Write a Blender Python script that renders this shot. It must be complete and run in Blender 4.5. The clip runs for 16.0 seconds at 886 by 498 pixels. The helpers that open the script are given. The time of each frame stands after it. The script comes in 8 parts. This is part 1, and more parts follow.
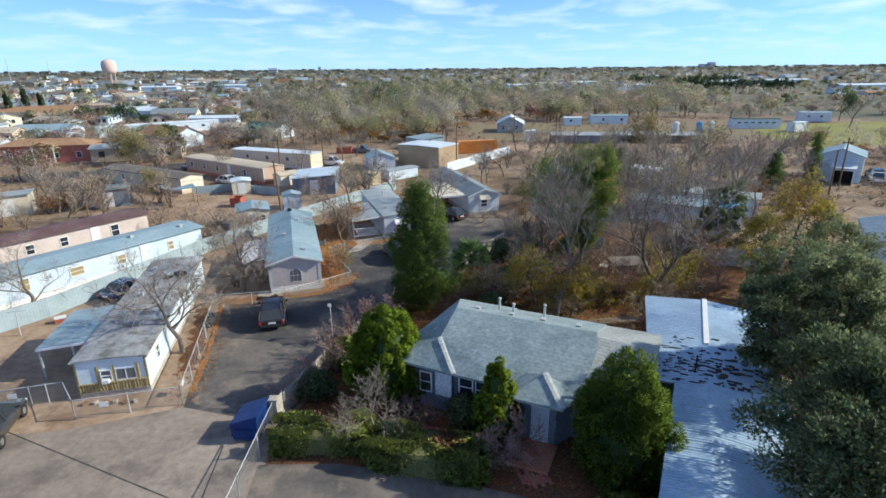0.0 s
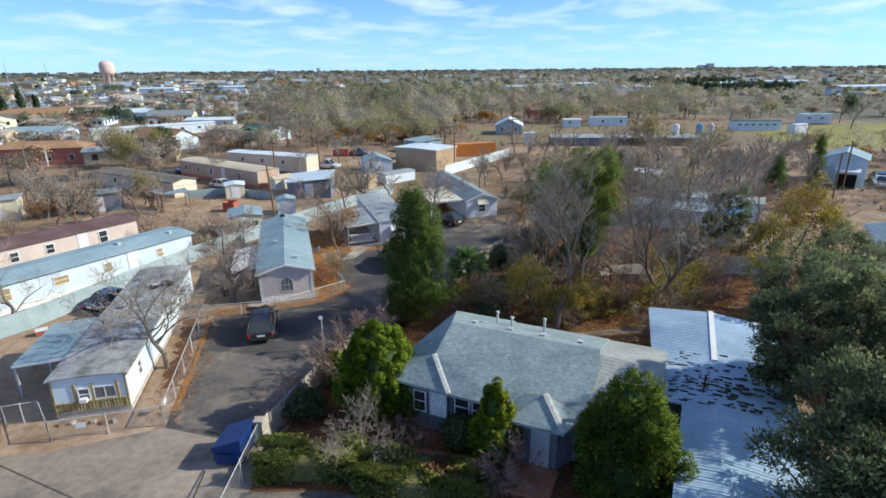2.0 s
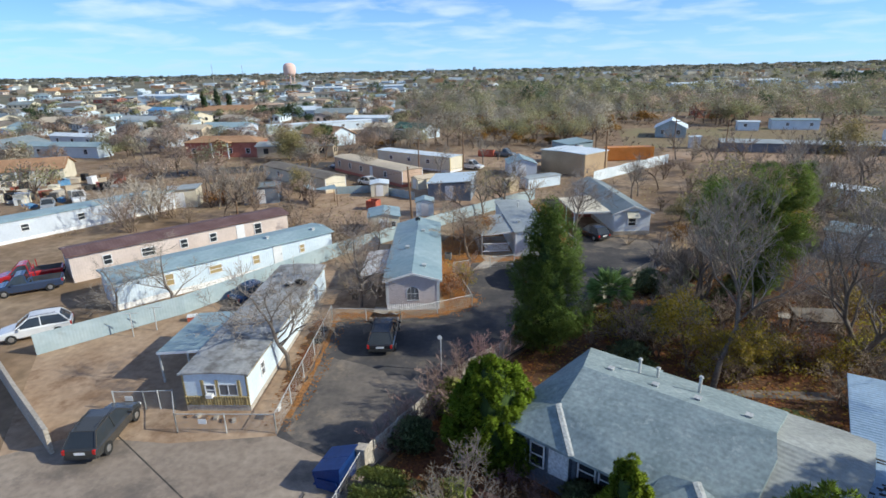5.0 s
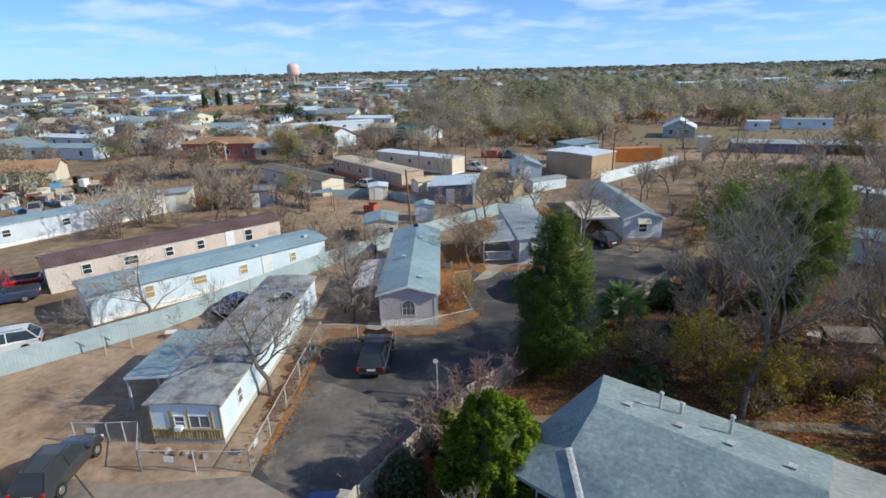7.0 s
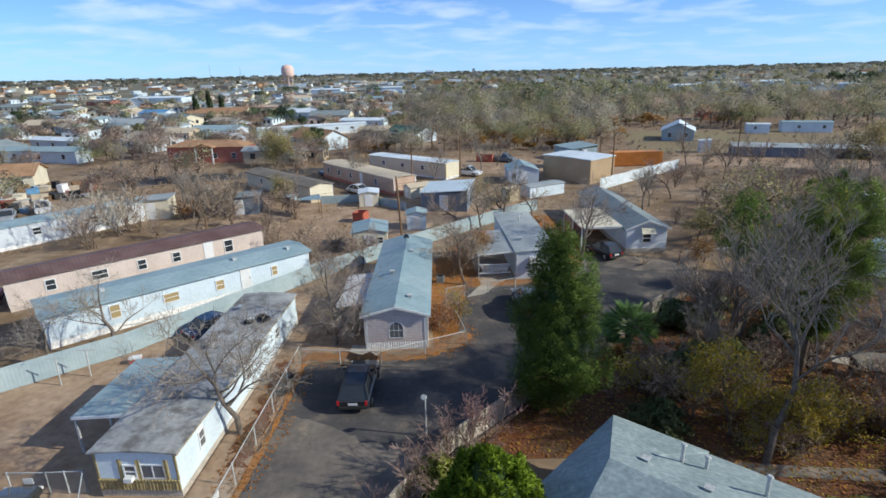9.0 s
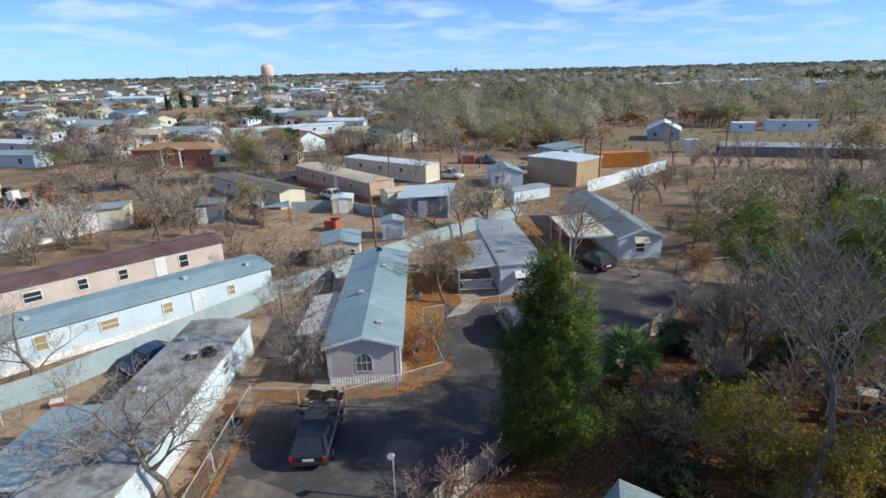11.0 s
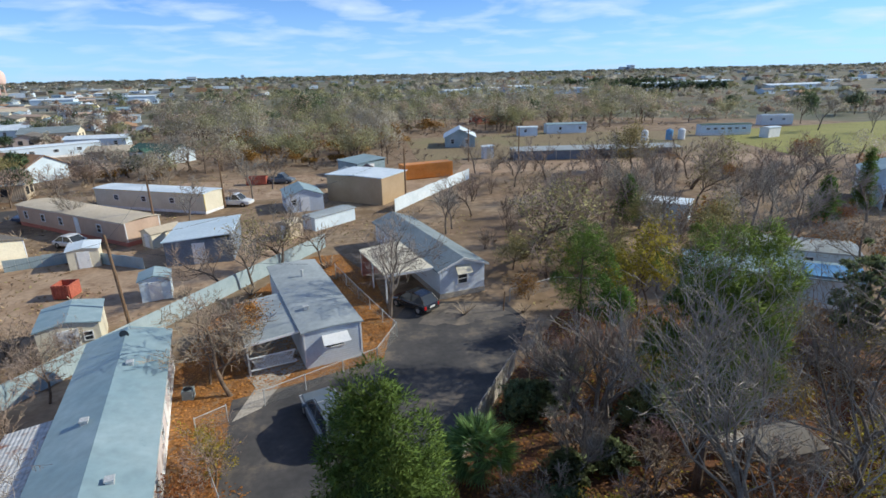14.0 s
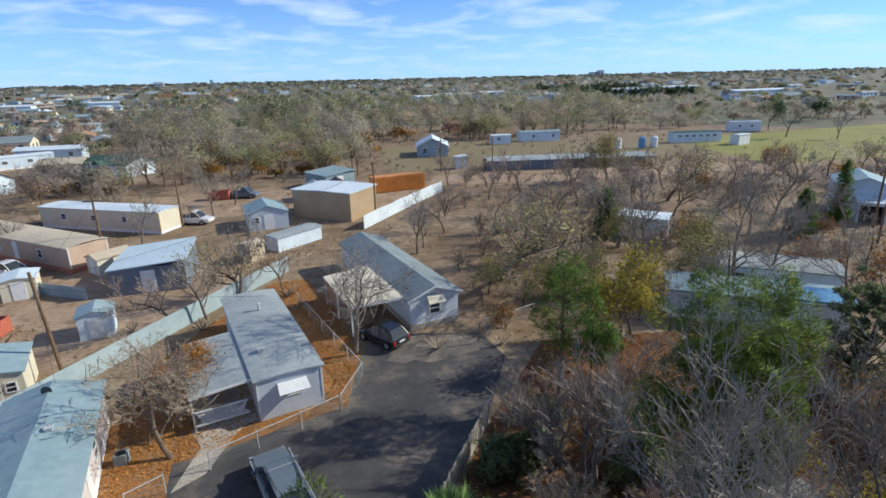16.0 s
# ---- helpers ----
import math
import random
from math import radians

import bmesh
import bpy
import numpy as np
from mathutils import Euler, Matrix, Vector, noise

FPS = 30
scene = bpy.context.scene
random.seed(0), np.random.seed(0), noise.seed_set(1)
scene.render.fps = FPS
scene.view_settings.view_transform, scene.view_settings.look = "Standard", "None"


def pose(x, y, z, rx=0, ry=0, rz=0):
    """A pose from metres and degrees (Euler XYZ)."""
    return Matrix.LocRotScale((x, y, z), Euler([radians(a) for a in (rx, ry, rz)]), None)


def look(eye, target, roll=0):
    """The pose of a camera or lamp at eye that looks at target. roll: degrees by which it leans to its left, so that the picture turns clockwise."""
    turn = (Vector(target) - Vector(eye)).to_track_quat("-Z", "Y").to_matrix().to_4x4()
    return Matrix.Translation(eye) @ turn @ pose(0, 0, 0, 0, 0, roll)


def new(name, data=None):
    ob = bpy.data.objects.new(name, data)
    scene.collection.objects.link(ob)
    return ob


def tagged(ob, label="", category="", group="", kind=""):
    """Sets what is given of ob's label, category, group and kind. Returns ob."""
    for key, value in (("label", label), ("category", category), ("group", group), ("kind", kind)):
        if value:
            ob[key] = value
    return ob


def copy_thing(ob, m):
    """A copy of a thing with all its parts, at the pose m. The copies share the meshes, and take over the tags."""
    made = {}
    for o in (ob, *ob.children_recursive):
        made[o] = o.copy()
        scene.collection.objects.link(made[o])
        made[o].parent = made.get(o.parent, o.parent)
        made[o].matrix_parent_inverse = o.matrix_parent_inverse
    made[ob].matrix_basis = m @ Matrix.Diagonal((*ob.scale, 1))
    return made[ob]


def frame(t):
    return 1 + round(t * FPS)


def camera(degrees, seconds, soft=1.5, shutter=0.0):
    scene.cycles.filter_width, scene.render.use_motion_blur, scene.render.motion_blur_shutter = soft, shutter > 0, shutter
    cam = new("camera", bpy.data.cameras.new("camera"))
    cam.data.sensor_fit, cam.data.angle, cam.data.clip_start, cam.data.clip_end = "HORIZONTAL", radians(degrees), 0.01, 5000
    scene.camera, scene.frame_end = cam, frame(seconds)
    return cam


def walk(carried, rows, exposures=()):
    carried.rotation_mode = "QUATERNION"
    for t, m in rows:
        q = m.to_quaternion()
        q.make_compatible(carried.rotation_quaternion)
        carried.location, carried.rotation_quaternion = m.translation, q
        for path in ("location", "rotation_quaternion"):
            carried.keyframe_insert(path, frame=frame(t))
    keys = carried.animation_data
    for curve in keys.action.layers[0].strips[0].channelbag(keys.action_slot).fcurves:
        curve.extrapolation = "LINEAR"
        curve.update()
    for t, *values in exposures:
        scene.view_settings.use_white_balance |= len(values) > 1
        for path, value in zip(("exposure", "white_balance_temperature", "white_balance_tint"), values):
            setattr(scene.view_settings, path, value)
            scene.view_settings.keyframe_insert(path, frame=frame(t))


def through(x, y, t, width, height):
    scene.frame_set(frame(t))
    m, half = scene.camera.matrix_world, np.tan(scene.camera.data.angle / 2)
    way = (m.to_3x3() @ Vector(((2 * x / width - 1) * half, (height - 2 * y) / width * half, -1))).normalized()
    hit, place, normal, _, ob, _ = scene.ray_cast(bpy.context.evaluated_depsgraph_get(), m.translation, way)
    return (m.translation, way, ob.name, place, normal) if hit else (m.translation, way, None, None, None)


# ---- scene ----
cam = camera(79.4, 16.0, soft=1.6)
PATH = [
    (0, (-0.27, 0.279, 17.763), (-0.157, 2.172, 17.126), -0.5),
    (0.5, (-0.193, 0.597, 17.767), (-0.08, 2.49, 17.132), -0.5),
    (1, (-0.131, 1.001, 17.809), (-0.016, 2.895, 17.175), -0.5),
    (1.5, (-0.057, 1.396, 17.852), (0.059, 3.289, 17.218), -0.5),
    (2, (0.044, 1.796, 17.867), (0.161, 3.69, 17.234), -0.5),
    (2.5, (0.079, 2.39, 17.817), (0.2, 4.283, 17.184), -0.5),
    (3, (0.211, 3.068, 17.746), (0.336, 4.962, 17.115), -0.5),
    (3.5, (0.25, 3.65, 17.851), (0.219, 5.549, 17.222), -0.7),
    (4, (0.457, 4.198, 18.002), (0.179, 6.075, 17.371), -0.9),
    (4.5, (0.577, 4.773, 18.093), (0.184, 6.629, 17.461), -1.1),
    (7, (0.331, 8.675, 17.846), (-0.092, 10.525, 17.214), -1.4),
    (7.5, (0.234, 9.479, 17.822), (-0.185, 11.331, 17.194), -1.4),
    (8, (0.093, 10.343, 17.809), (-0.319, 12.196, 17.181), -1.3),
    (8.5, (-0.021, 11.247, 17.784), (-0.43, 13.102, 17.157), -1.3),
    (11, (-0.401, 16.696, 17.492), (-0.751, 18.562, 16.863), -1.4),
    (11.5, (-0.638, 18.572, 17.237), (-0.731, 20.469, 16.609), -1.1),
    (12, (-0.809, 19.919, 17.086), (-0.778, 21.818, 16.459), -1.1),
    (12.5, (-0.654, 21.17, 17.253), (-0.608, 23.069, 16.626), -1.1),
    (13, (-0.484, 22.559, 17.559), (-0.437, 24.458, 16.932), -1.3),
    (13.5, (-0.243, 24.136, 17.713), (-0.145, 26.034, 17.091), -1.3),
    (14, (0.007, 26.13, 17.641), (0.349, 28.0, 17.019), -1.3),
    (14.5, (0.233, 27.343, 17.782), (0.641, 29.199, 17.159), -1.2),
    (15, (0.518, 28.229, 17.872), (0.926, 30.086, 17.254), -1.2),
    (15.5, (0.785, 28.908, 18.122), (1.193, 30.767, 17.507), -1.2),
    (16, (1.081, 29.436, 18.346), (1.515, 31.292, 17.738), -1.3),
]
walk(cam, [(t, look(eye, target, roll)) for t, eye, target, roll in PATH], [(0, 0.40, 6090, 2.5), (4, 0.32, 6090, 2.5), (7, 0.13, 6090, 2.5), (12, 0.14, 6090, 2.5), (16, 0.18, 6090, 2.5)])

# ---- light ----
SUN_DIR = Vector((1.0, 0.02, 0.0)).normalized()
SUN_EL = radians(30.5)
world = bpy.data.worlds.new("sky")
scene.world = world
world.use_nodes = True
wn, wl = world.node_tree.nodes, world.node_tree.links
wn.clear()
w_out = wn.new("ShaderNodeOutputWorld")
w_bg = wn.new("ShaderNodeBackground")
w_sky = wn.new("ShaderNodeTexSky")
w_sky.sky_type = "NISHITA"
w_sky.sun_disc = False
w_sky.sun_elevation = SUN_EL
w_sky.sun_rotation = math.atan2(SUN_DIR.x, SUN_DIR.y)
w_sky.altitude = 900
w_sky.air_density = 0.55
w_sky.dust_density = 0.05
w_sky.ozone_density = 4.0
w_bg.inputs["Strength"].default_value = 0.15
# streaky high cloud over the whole sky
w_tc = wn.new("ShaderNodeTexCoord")
w_sep = wn.new("ShaderNodeSeparateXYZ")
wl.new(w_tc.outputs["Generated"], w_sep.inputs[0])
w_zz = wn.new("ShaderNodeMath"); w_zz.operation = "MAXIMUM"; w_zz.inputs[1].default_value = 0.0
wl.new(w_sep.outputs["Z"], w_zz.inputs[0])
w_za = wn.new("ShaderNodeMath"); w_za.operation = "ADD"; w_za.inputs[1].default_value = 0.13
wl.new(w_zz.outputs[0], w_za.inputs[0])
w_dx = wn.new("ShaderNodeMath"); w_dx.operation = "DIVIDE"
w_dy = wn.new("ShaderNodeMath"); w_dy.operation = "DIVIDE"
wl.new(w_sep.outputs["X"], w_dx.inputs[0]); wl.new(w_za.outputs[0], w_dx.inputs[1])
wl.new(w_sep.outputs["Y"], w_dy.inputs[0]); wl.new(w_za.outputs[0], w_dy.inputs[1])
w_com = wn.new("ShaderNodeCombineXYZ")
wl.new(w_dx.outputs[0], w_com.inputs[0]); wl.new(w_dy.outputs[0], w_com.inputs[1])
w_n = wn.new("ShaderNodeTexNoise")
w_n.inputs["Scale"].default_value = 1.9
w_n.inputs["Detail"].default_value = 6
w_n.inputs["Roughness"].default_value = 0.5
w_n.inputs["Distortion"].default_value = 0.3
wl.new(w_com.outputs[0], w_n.inputs["Vector"])
w_r = wn.new("ShaderNodeValToRGB")
w_r.color_ramp.elements[0].position = 0.46
w_r.color_ramp.elements[1].position = 0.76
w_r.color_ramp.elements[0].color = (0, 0, 0, 1)
w_r.color_ramp.elements[1].color = (0.75, 0.75, 0.75, 1)
wl.new(w_n.outputs["Fac"], w_r.inputs[0])
w_tint = wn.new("ShaderNodeMix"); w_tint.data_type = "RGBA"; w_tint.blend_type = "MULTIPLY"
w_tint.inputs["Factor"].default_value = 1.0
w_tint.inputs["B"].default_value = (0.86, 0.95, 1.10, 1)
wl.new(w_sky.outputs[0], w_tint.inputs["A"])
w_mix = wn.new("ShaderNodeMix"); w_mix.data_type = "RGBA"
wl.new(w_r.outputs[0], w_mix.inputs["Factor"])
wl.new(w_tint.outputs["Result"], w_mix.inputs["A"])
w_mix.inputs["B"].default_value = (6.3, 6.5, 6.8, 1)
# pale blue haze low over the whole horizon
w_hz = wn.new("ShaderNodeMapRange")
w_hz.inputs["From Min"].default_value, w_hz.inputs["From Max"].default_value = 0.0, 0.16
w_hz.inputs["To Min"].default_value, w_hz.inputs["To Max"].default_value = 0.7, 0.0
wl.new(w_zz.outputs[0], w_hz.inputs["Value"])
w_hm = wn.new("ShaderNodeMix"); w_hm.data_type = "RGBA"
w_hm.inputs["B"].default_value = (2.35, 3.55, 5.2, 1)
wl.new(w_hz.outputs[0], w_hm.inputs["Factor"]); wl.new(w_mix.outputs["Result"], w_hm.inputs["A"])
wl.new(w_hm.outputs["Result"], w_bg.inputs["Color"])
wl.new(w_bg.outputs[0], w_out.inputs[0])

sun = new("sun", bpy.data.lights.new("sun", "SUN"))
sun.data.energy = 4.3
sun.data.angle = radians(0.6)
sun.data.color = (1.0, 0.90, 0.75)
sun.matrix_world = look((0, 0, 0), (-SUN_DIR.x * math.cos(SUN_EL), -SUN_DIR.y * math.cos(SUN_EL), -math.sin(SUN_EL)))


# ---- materials ----
def rgb(c):
    return (*c, 1) if len(c) == 3 else c


def surf(name, c1, c2, scale=0.6, fine=9.0, rough=0.85, bump=0.3, metal=0.0, wave=None, vary=0.25, stain=None, island=0.0, spec=0.3, lo=0.35, hi=0.65):
    """A surface of two colours mixed in patches, with grain, relief, and, on wish, ribs (axis, period, depth) and stains (colour, amount)."""
    m = bpy.data.materials.new(name)
    m.use_nodes = True
    nt = m.node_tree
    n, l = nt.nodes, nt.links
    b = n["Principled BSDF"]
    b.inputs["Roughness"].default_value = rough
    b.inputs["Metallic"].default_value = metal
    b.inputs["Specular IOR Level"].default_value = spec
    g = n.new("ShaderNodeNewGeometry")
    t1 = n.new("ShaderNodeTexNoise"); t1.inputs["Scale"].default_value = scale; t1.inputs["Detail"].default_value = 6; t1.inputs["Roughness"].default_value = 0.6
    t2 = n.new("ShaderNodeTexNoise"); t2.inputs["Scale"].default_value = fine; t2.inputs["Detail"].default_value = 4
    l.new(g.outputs["Position"], t1.inputs["Vector"]); l.new(g.outputs["Position"], t2.inputs["Vector"])
    r = n.new("ShaderNodeValToRGB")
    r.color_ramp.elements[0].position, r.color_ramp.elements[1].position = lo, hi
    r.color_ramp.elements[0].color, r.color_ramp.elements[1].color = rgb(c1), rgb(c2)
    l.new(t1.outputs["Fac"], r.inputs[0])
    mr = n.new("ShaderNodeMapRange")
    mr.inputs["From Min"].default_value, mr.inputs["From Max"].default_value = 0.3, 0.7
    mr.inputs["To Min"].default_value, mr.inputs["To Max"].default_value = 1 - vary, 1 + vary
    l.new(t2.outputs["Fac"], mr.inputs["Value"])
    hsv = n.new("ShaderNodeHueSaturation")
    l.new(r.outputs[0], hsv.inputs["Color"]); l.new(mr.outputs[0], hsv.inputs["Value"])
    col = hsv.outputs[0]
    if stain:
        t3 = n.new("ShaderNodeTexNoise"); t3.inputs["Scale"].default_value = stain[2] if len(stain) > 2 else 1.7; t3.inputs["Detail"].default_value = 8; t3.inputs["Roughness"].default_value = 0.7
        l.new(g.outputs["Position"], t3.inputs["Vector"])
        r3 = n.new("ShaderNodeValToRGB")
        r3.color_ramp.elements[0].position, r3.color_ramp.elements[1].position = 1 - stain[1] - 0.05, 1 - stain[1] + 0.08
        l.new(t3.outputs["Fac"], r3.inputs[0])
        mx = n.new("ShaderNodeMix"); mx.data_type = "RGBA"; mx.inputs["B"].default_value = rgb(stain[0])
        l.new(r3.outputs[0], mx.inputs["Factor"]); l.new(col, mx.inputs["A"])
        col = mx.outputs["Result"]
    if island:
        h2 = n.new("ShaderNodeHueSaturation")
        a1 = n.new("ShaderNodeMapRange"); a1.inputs["To Min"].default_value, a1.inputs["To Max"].default_value = 1 - island, 1 + island
        l.new(g.outputs["Random Per Island"], a1.inputs["Value"])
        a2 = n.new("ShaderNodeMapRange"); a2.inputs["To Min"].default_value, a2.inputs["To Max"].default_value = 0.485, 0.515
        oi = n.new("ShaderNodeObjectInfo")
        l.new(oi.outputs["Random"], a2.inputs["Value"])
        l.new(a1.outputs[0], h2.inputs["Value"]); l.new(a2.outputs[0], h2.inputs["Hue"]); l.new(col, h2.inputs["Color"])
        col = h2.outputs[0]
    l.new(col, b.inputs["Base Color"])
    bp = n.new("ShaderNodeBump"); bp.inputs["Strength"].default_value = bump; bp.inputs["Distance"].default_value = 0.02
    l.new(t2.outputs["Fac"], bp.inputs["Height"])
    last = bp
    if wave:
        axis, period, depth = wave
        tc = n.new("ShaderNodeTexCoord")
        wv = n.new("ShaderNodeTexWave"); wv.bands_direction = axis; wv.wave_profile = "SIN"
        wv.inputs["Scale"].default_value = 0.314159 / period
        l.new(tc.outputs["Object"], wv.inputs["Vector"])
        b2 = n.new("ShaderNodeBump"); b2.inputs["Strength"].default_value = 1.0; b2.inputs["Distance"].default_value = depth
        l.new(wv.outputs["Fac"], b2.inputs["Height"]); l.new(bp.outputs[0], b2.inputs["Normal"])
        last = b2
    l.new(last.outputs[0], b.inputs["Normal"])
    return m


def leafmat(name, c1, c2, island=0.45, rough=0.7, through=0.25):
    m = surf(name, c1, c2, scale=0.5 if island > 0.3 else 0.11, fine=5 if island > 0.15 else 0.35, vary=0.25 if island > 0.15 else 0.15, rough=rough, bump=0.0, island=island, spec=0.2)
    n, l = m.node_tree.nodes, m.node_tree.links
    b = n["Principled BSDF"]
    tr = n.new("ShaderNodeBsdfTranslucent")
    src = b.inputs["Base Color"].links[0].from_socket
    l.new(src, tr.inputs["Color"])
    mx = n.new("ShaderNodeMixShader"); mx.inputs[0].default_value = through
    l.new(b.outputs[0], mx.inputs[1]); l.new(tr.outputs[0], mx.inputs[2])
    l.new(mx.outputs[0], n["Material Output"].inputs["Surface"])
    return m


MT = {}
MT["ground"] = surf("dry_ground", (0.215, 0.140, 0.086), (0.325, 0.245, 0.165), scale=0.09, fine=0.9, bump=0.15, vary=0.3, stain=((0.185, 0.125, 0.072), 0.47, 0.16))
MT["dirt"] = surf("yard_dirt", (0.315, 0.215, 0.140), (0.430, 0.315, 0.220), scale=0.3, fine=2.2, bump=0.12, vary=0.18, stain=((0.235, 0.15, 0.092), 0.44, 0.4))
MT["asphalt"] = surf("worn_asphalt", (0.052, 0.051, 0.054), (0.109, 0.100, 0.097), scale=0.22, fine=3, rough=0.9, bump=0.1, vary=0.12, stain=((0.21, 0.17, 0.13), 0.42, 0.22))
MT["dustyasphalt"] = surf("dusty_asphalt", (0.102, 0.093, 0.088), (0.205, 0.176, 0.150), scale=0.35, fine=3, rough=0.9, bump=0.1, vary=0.12, stain=((0.29, 0.235, 0.18), 0.44, 0.3))
MT["concrete"] = surf("lot_concrete", (0.225, 0.180, 0.145), (0.350, 0.290, 0.235), scale=0.16, fine=2.5, rough=0.9, bump=0.15, vary=0.16, stain=((0.165, 0.140, 0.120), 0.44, 0.3))
MT["slab"] = surf("pale_concrete", (0.38, 0.34, 0.29), (0.48, 0.43, 0.37), scale=0.6, fine=8, bump=0.3)
MT["leaflitter"] = surf("leaf_litter", (0.36, 0.155, 0.04), (0.26, 0.135, 0.06), scale=0.9, fine=9, vary=0.5, bump=0.3, stain=((0.29, 0.20, 0.12), 0.44, 0.8))
# red-brown litter, darkened further with the trees' shade put into the colour
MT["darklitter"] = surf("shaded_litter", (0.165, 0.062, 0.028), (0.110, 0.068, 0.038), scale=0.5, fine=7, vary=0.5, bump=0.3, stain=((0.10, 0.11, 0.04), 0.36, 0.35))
MT["grass"] = surf("dry_grass", (0.215, 0.215, 0.055), (0.30, 0.28, 0.085), scale=0.06, fine=2.0, vary=0.3, bump=0.6)
MT["paddock"] = surf("straw_grass", (0.215, 0.165, 0.095), (0.275, 0.215, 0.125), scale=0.05, fine=1.5, vary=0.3, bump=0.6, stain=((0.20, 0.19, 0.085), 0.45, 0.05))
MT["lawn"] = surf("garden_grass", (0.07, 0.10, 0.025), (0.15, 0.14, 0.05), scale=0.8, fine=9, vary=0.4, bump=0.8)
MT["brickpath"] = surf("red_brick", (0.348, 0.123, 0.087), (0.464, 0.189, 0.145), scale=1.5, fine=12, bump=0.5, island=0.2)
MT["shingle"] = surf("grey_shingle", (0.215, 0.272, 0.285), (0.300, 0.362, 0.374), scale=0.7, fine=5, vary=0.2, bump=0.25, wave=("Y", 0.2, 0.003), stain=((0.40, 0.45, 0.455), 0.39, 2.6))
MT["shingleworn"] = surf("worn_grey_shingle", (0.275, 0.29, 0.285), (0.365, 0.385, 0.375), scale=0.6, fine=5, vary=0.16, bump=0.25, wave=("Y", 0.2, 0.008), stain=((0.44, 0.47, 0.465), 0.38, 1.8))
MT["ridgecap"] = surf("pale_ridge_cap", (0.40, 0.42, 0.42), (0.48, 0.49, 0.485), scale=1.5, fine=9, bump=0.3)
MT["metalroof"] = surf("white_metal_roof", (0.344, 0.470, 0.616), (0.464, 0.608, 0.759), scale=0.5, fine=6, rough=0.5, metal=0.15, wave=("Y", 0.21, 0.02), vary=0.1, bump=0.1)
MT["tar"] = surf("bare_tar_patch", (0.05, 0.045, 0.04), (0.10, 0.09, 0.08), scale=2, fine=12)
MT["roofD"] = surf("pale_coated_roof", (0.235, 0.33, 0.37), (0.32, 0.41, 0.44), scale=0.3, fine=2, rough=0.55, vary=0.1, bump=0.15, stain=((0.20, 0.28, 0.31), 0.38, 0.5))
MT["roofgreyblue"] = surf("blue_grey_coated_roof", (0.25, 0.35, 0.39), (0.33, 0.43, 0.47), scale=0.4, fine=3, rough=0.6, vary=0.1, bump=0.15)
MT["roofrust"] = surf("rust_streaked_roof", (0.510, 0.510, 0.510), (0.612, 0.603, 0.595), scale=0.6, fine=4, rough=0.6, stain=((0.25, 0.10, 0.05), 0.42, 1.6), wave=("X", 0.2, 0.015))
MT["roofgrey"] = surf("grey_coated_roof", (0.30, 0.335, 0.35), (0.40, 0.435, 0.445), scale=0.35, fine=3, rough=0.65, vary=0.1, bump=0.1, stain=((0.235, 0.255, 0.26), 0.38, 0.5))
MT["roofA"] = surf("stained_flat_roof", (0.26, 0.27, 0.275), (0.39, 0.395, 0.40), scale=0.6, fine=4, vary=0.15, bump=0.2, stain=((0.15, 0.145, 0.14), 0.47, 0.7))
MT["roofmaroon"] = surf("maroon_metal_roof", (0.12, 0.068, 0.062), (0.18, 0.115, 0.108), scale=0.6, fine=5, rough=0.6, vary=0.15, wave=("Y", 0.3, 0.012))
MT["farplain"] = surf("scrubby_plain", (0.15, 0.13, 0.085), (0.25, 0.215, 0.155), scale=0.012, fine=0.12, bump=0.0, vary=0.3, stain=((0.12, 0.125, 0.075), 0.5, 0.02))
MT["rooftan"] = surf("tan_roof", (0.50, 0.42, 0.31), (0.58, 0.50, 0.39), scale=0.4, fine=4, vary=0.1)
MT["roofbrown"] = surf("brown_shingle", (0.312, 0.180, 0.101), (0.416, 0.252, 0.146), scale=0.5, fine=6)
MT["roofgreen"] = surf("green_metal_roof", (0.035, 0.085, 0.06), (0.055, 0.12, 0.085), scale=0.6, fine=5, rough=0.5)
MT["roofwhite"] = surf("white_coated_roof", (0.60, 0.68, 0.74), (0.74, 0.80, 0.85), scale=0.4, fine=4, rough=0.5, vary=0.1, stain=((0.46, 0.52, 0.56), 0.36, 0.6))
MT["hangarpale"] = surf("pale_metal_shell", (0.50, 0.60, 0.67), (0.60, 0.69, 0.75), scale=0.4, fine=4, rough=0.5, vary=0.08, bump=0.1, wave=("Y", 0.4, 0.01))
MT["roofblue"] = surf("blue_tarp_roof", (0.10, 0.26, 0.48), (0.16, 0.34, 0.56), scale=0.6, fine=4, rough=0.5)
MT["roofslate"] = surf("slate_shingle", (0.19, 0.23, 0.245), (0.26, 0.30, 0.315), scale=0.5, fine=6, vary=0.12, bump=0.15)
MT["sidingwhite"] = surf("white_siding", (0.59, 0.69, 0.77), (0.69, 0.785, 0.86), scale=0.5, fine=6, rough=0.6, vary=0.07, bump=0.1, wave=("Y", 0.2, 0.005), stain=((0.50, 0.48, 0.45), 0.30, 0.9))
MT["sidingpink"] = surf("pale_pink_siding", (0.58, 0.49, 0.44), (0.68, 0.58, 0.52), scale=0.5, fine=6, rough=0.6, vary=0.07, bump=0.1, wave=("Y", 0.2, 0.005), stain=((0.42, 0.34, 0.29), 0.32, 0.9))
MT["sidingmauve"] = surf("mauve_siding", (0.598, 0.529, 0.517), (0.667, 0.598, 0.586), scale=0.5, fine=6, rough=0.6, vary=0.06, bump=0.1, wave=("Z", 0.12, 0.006))
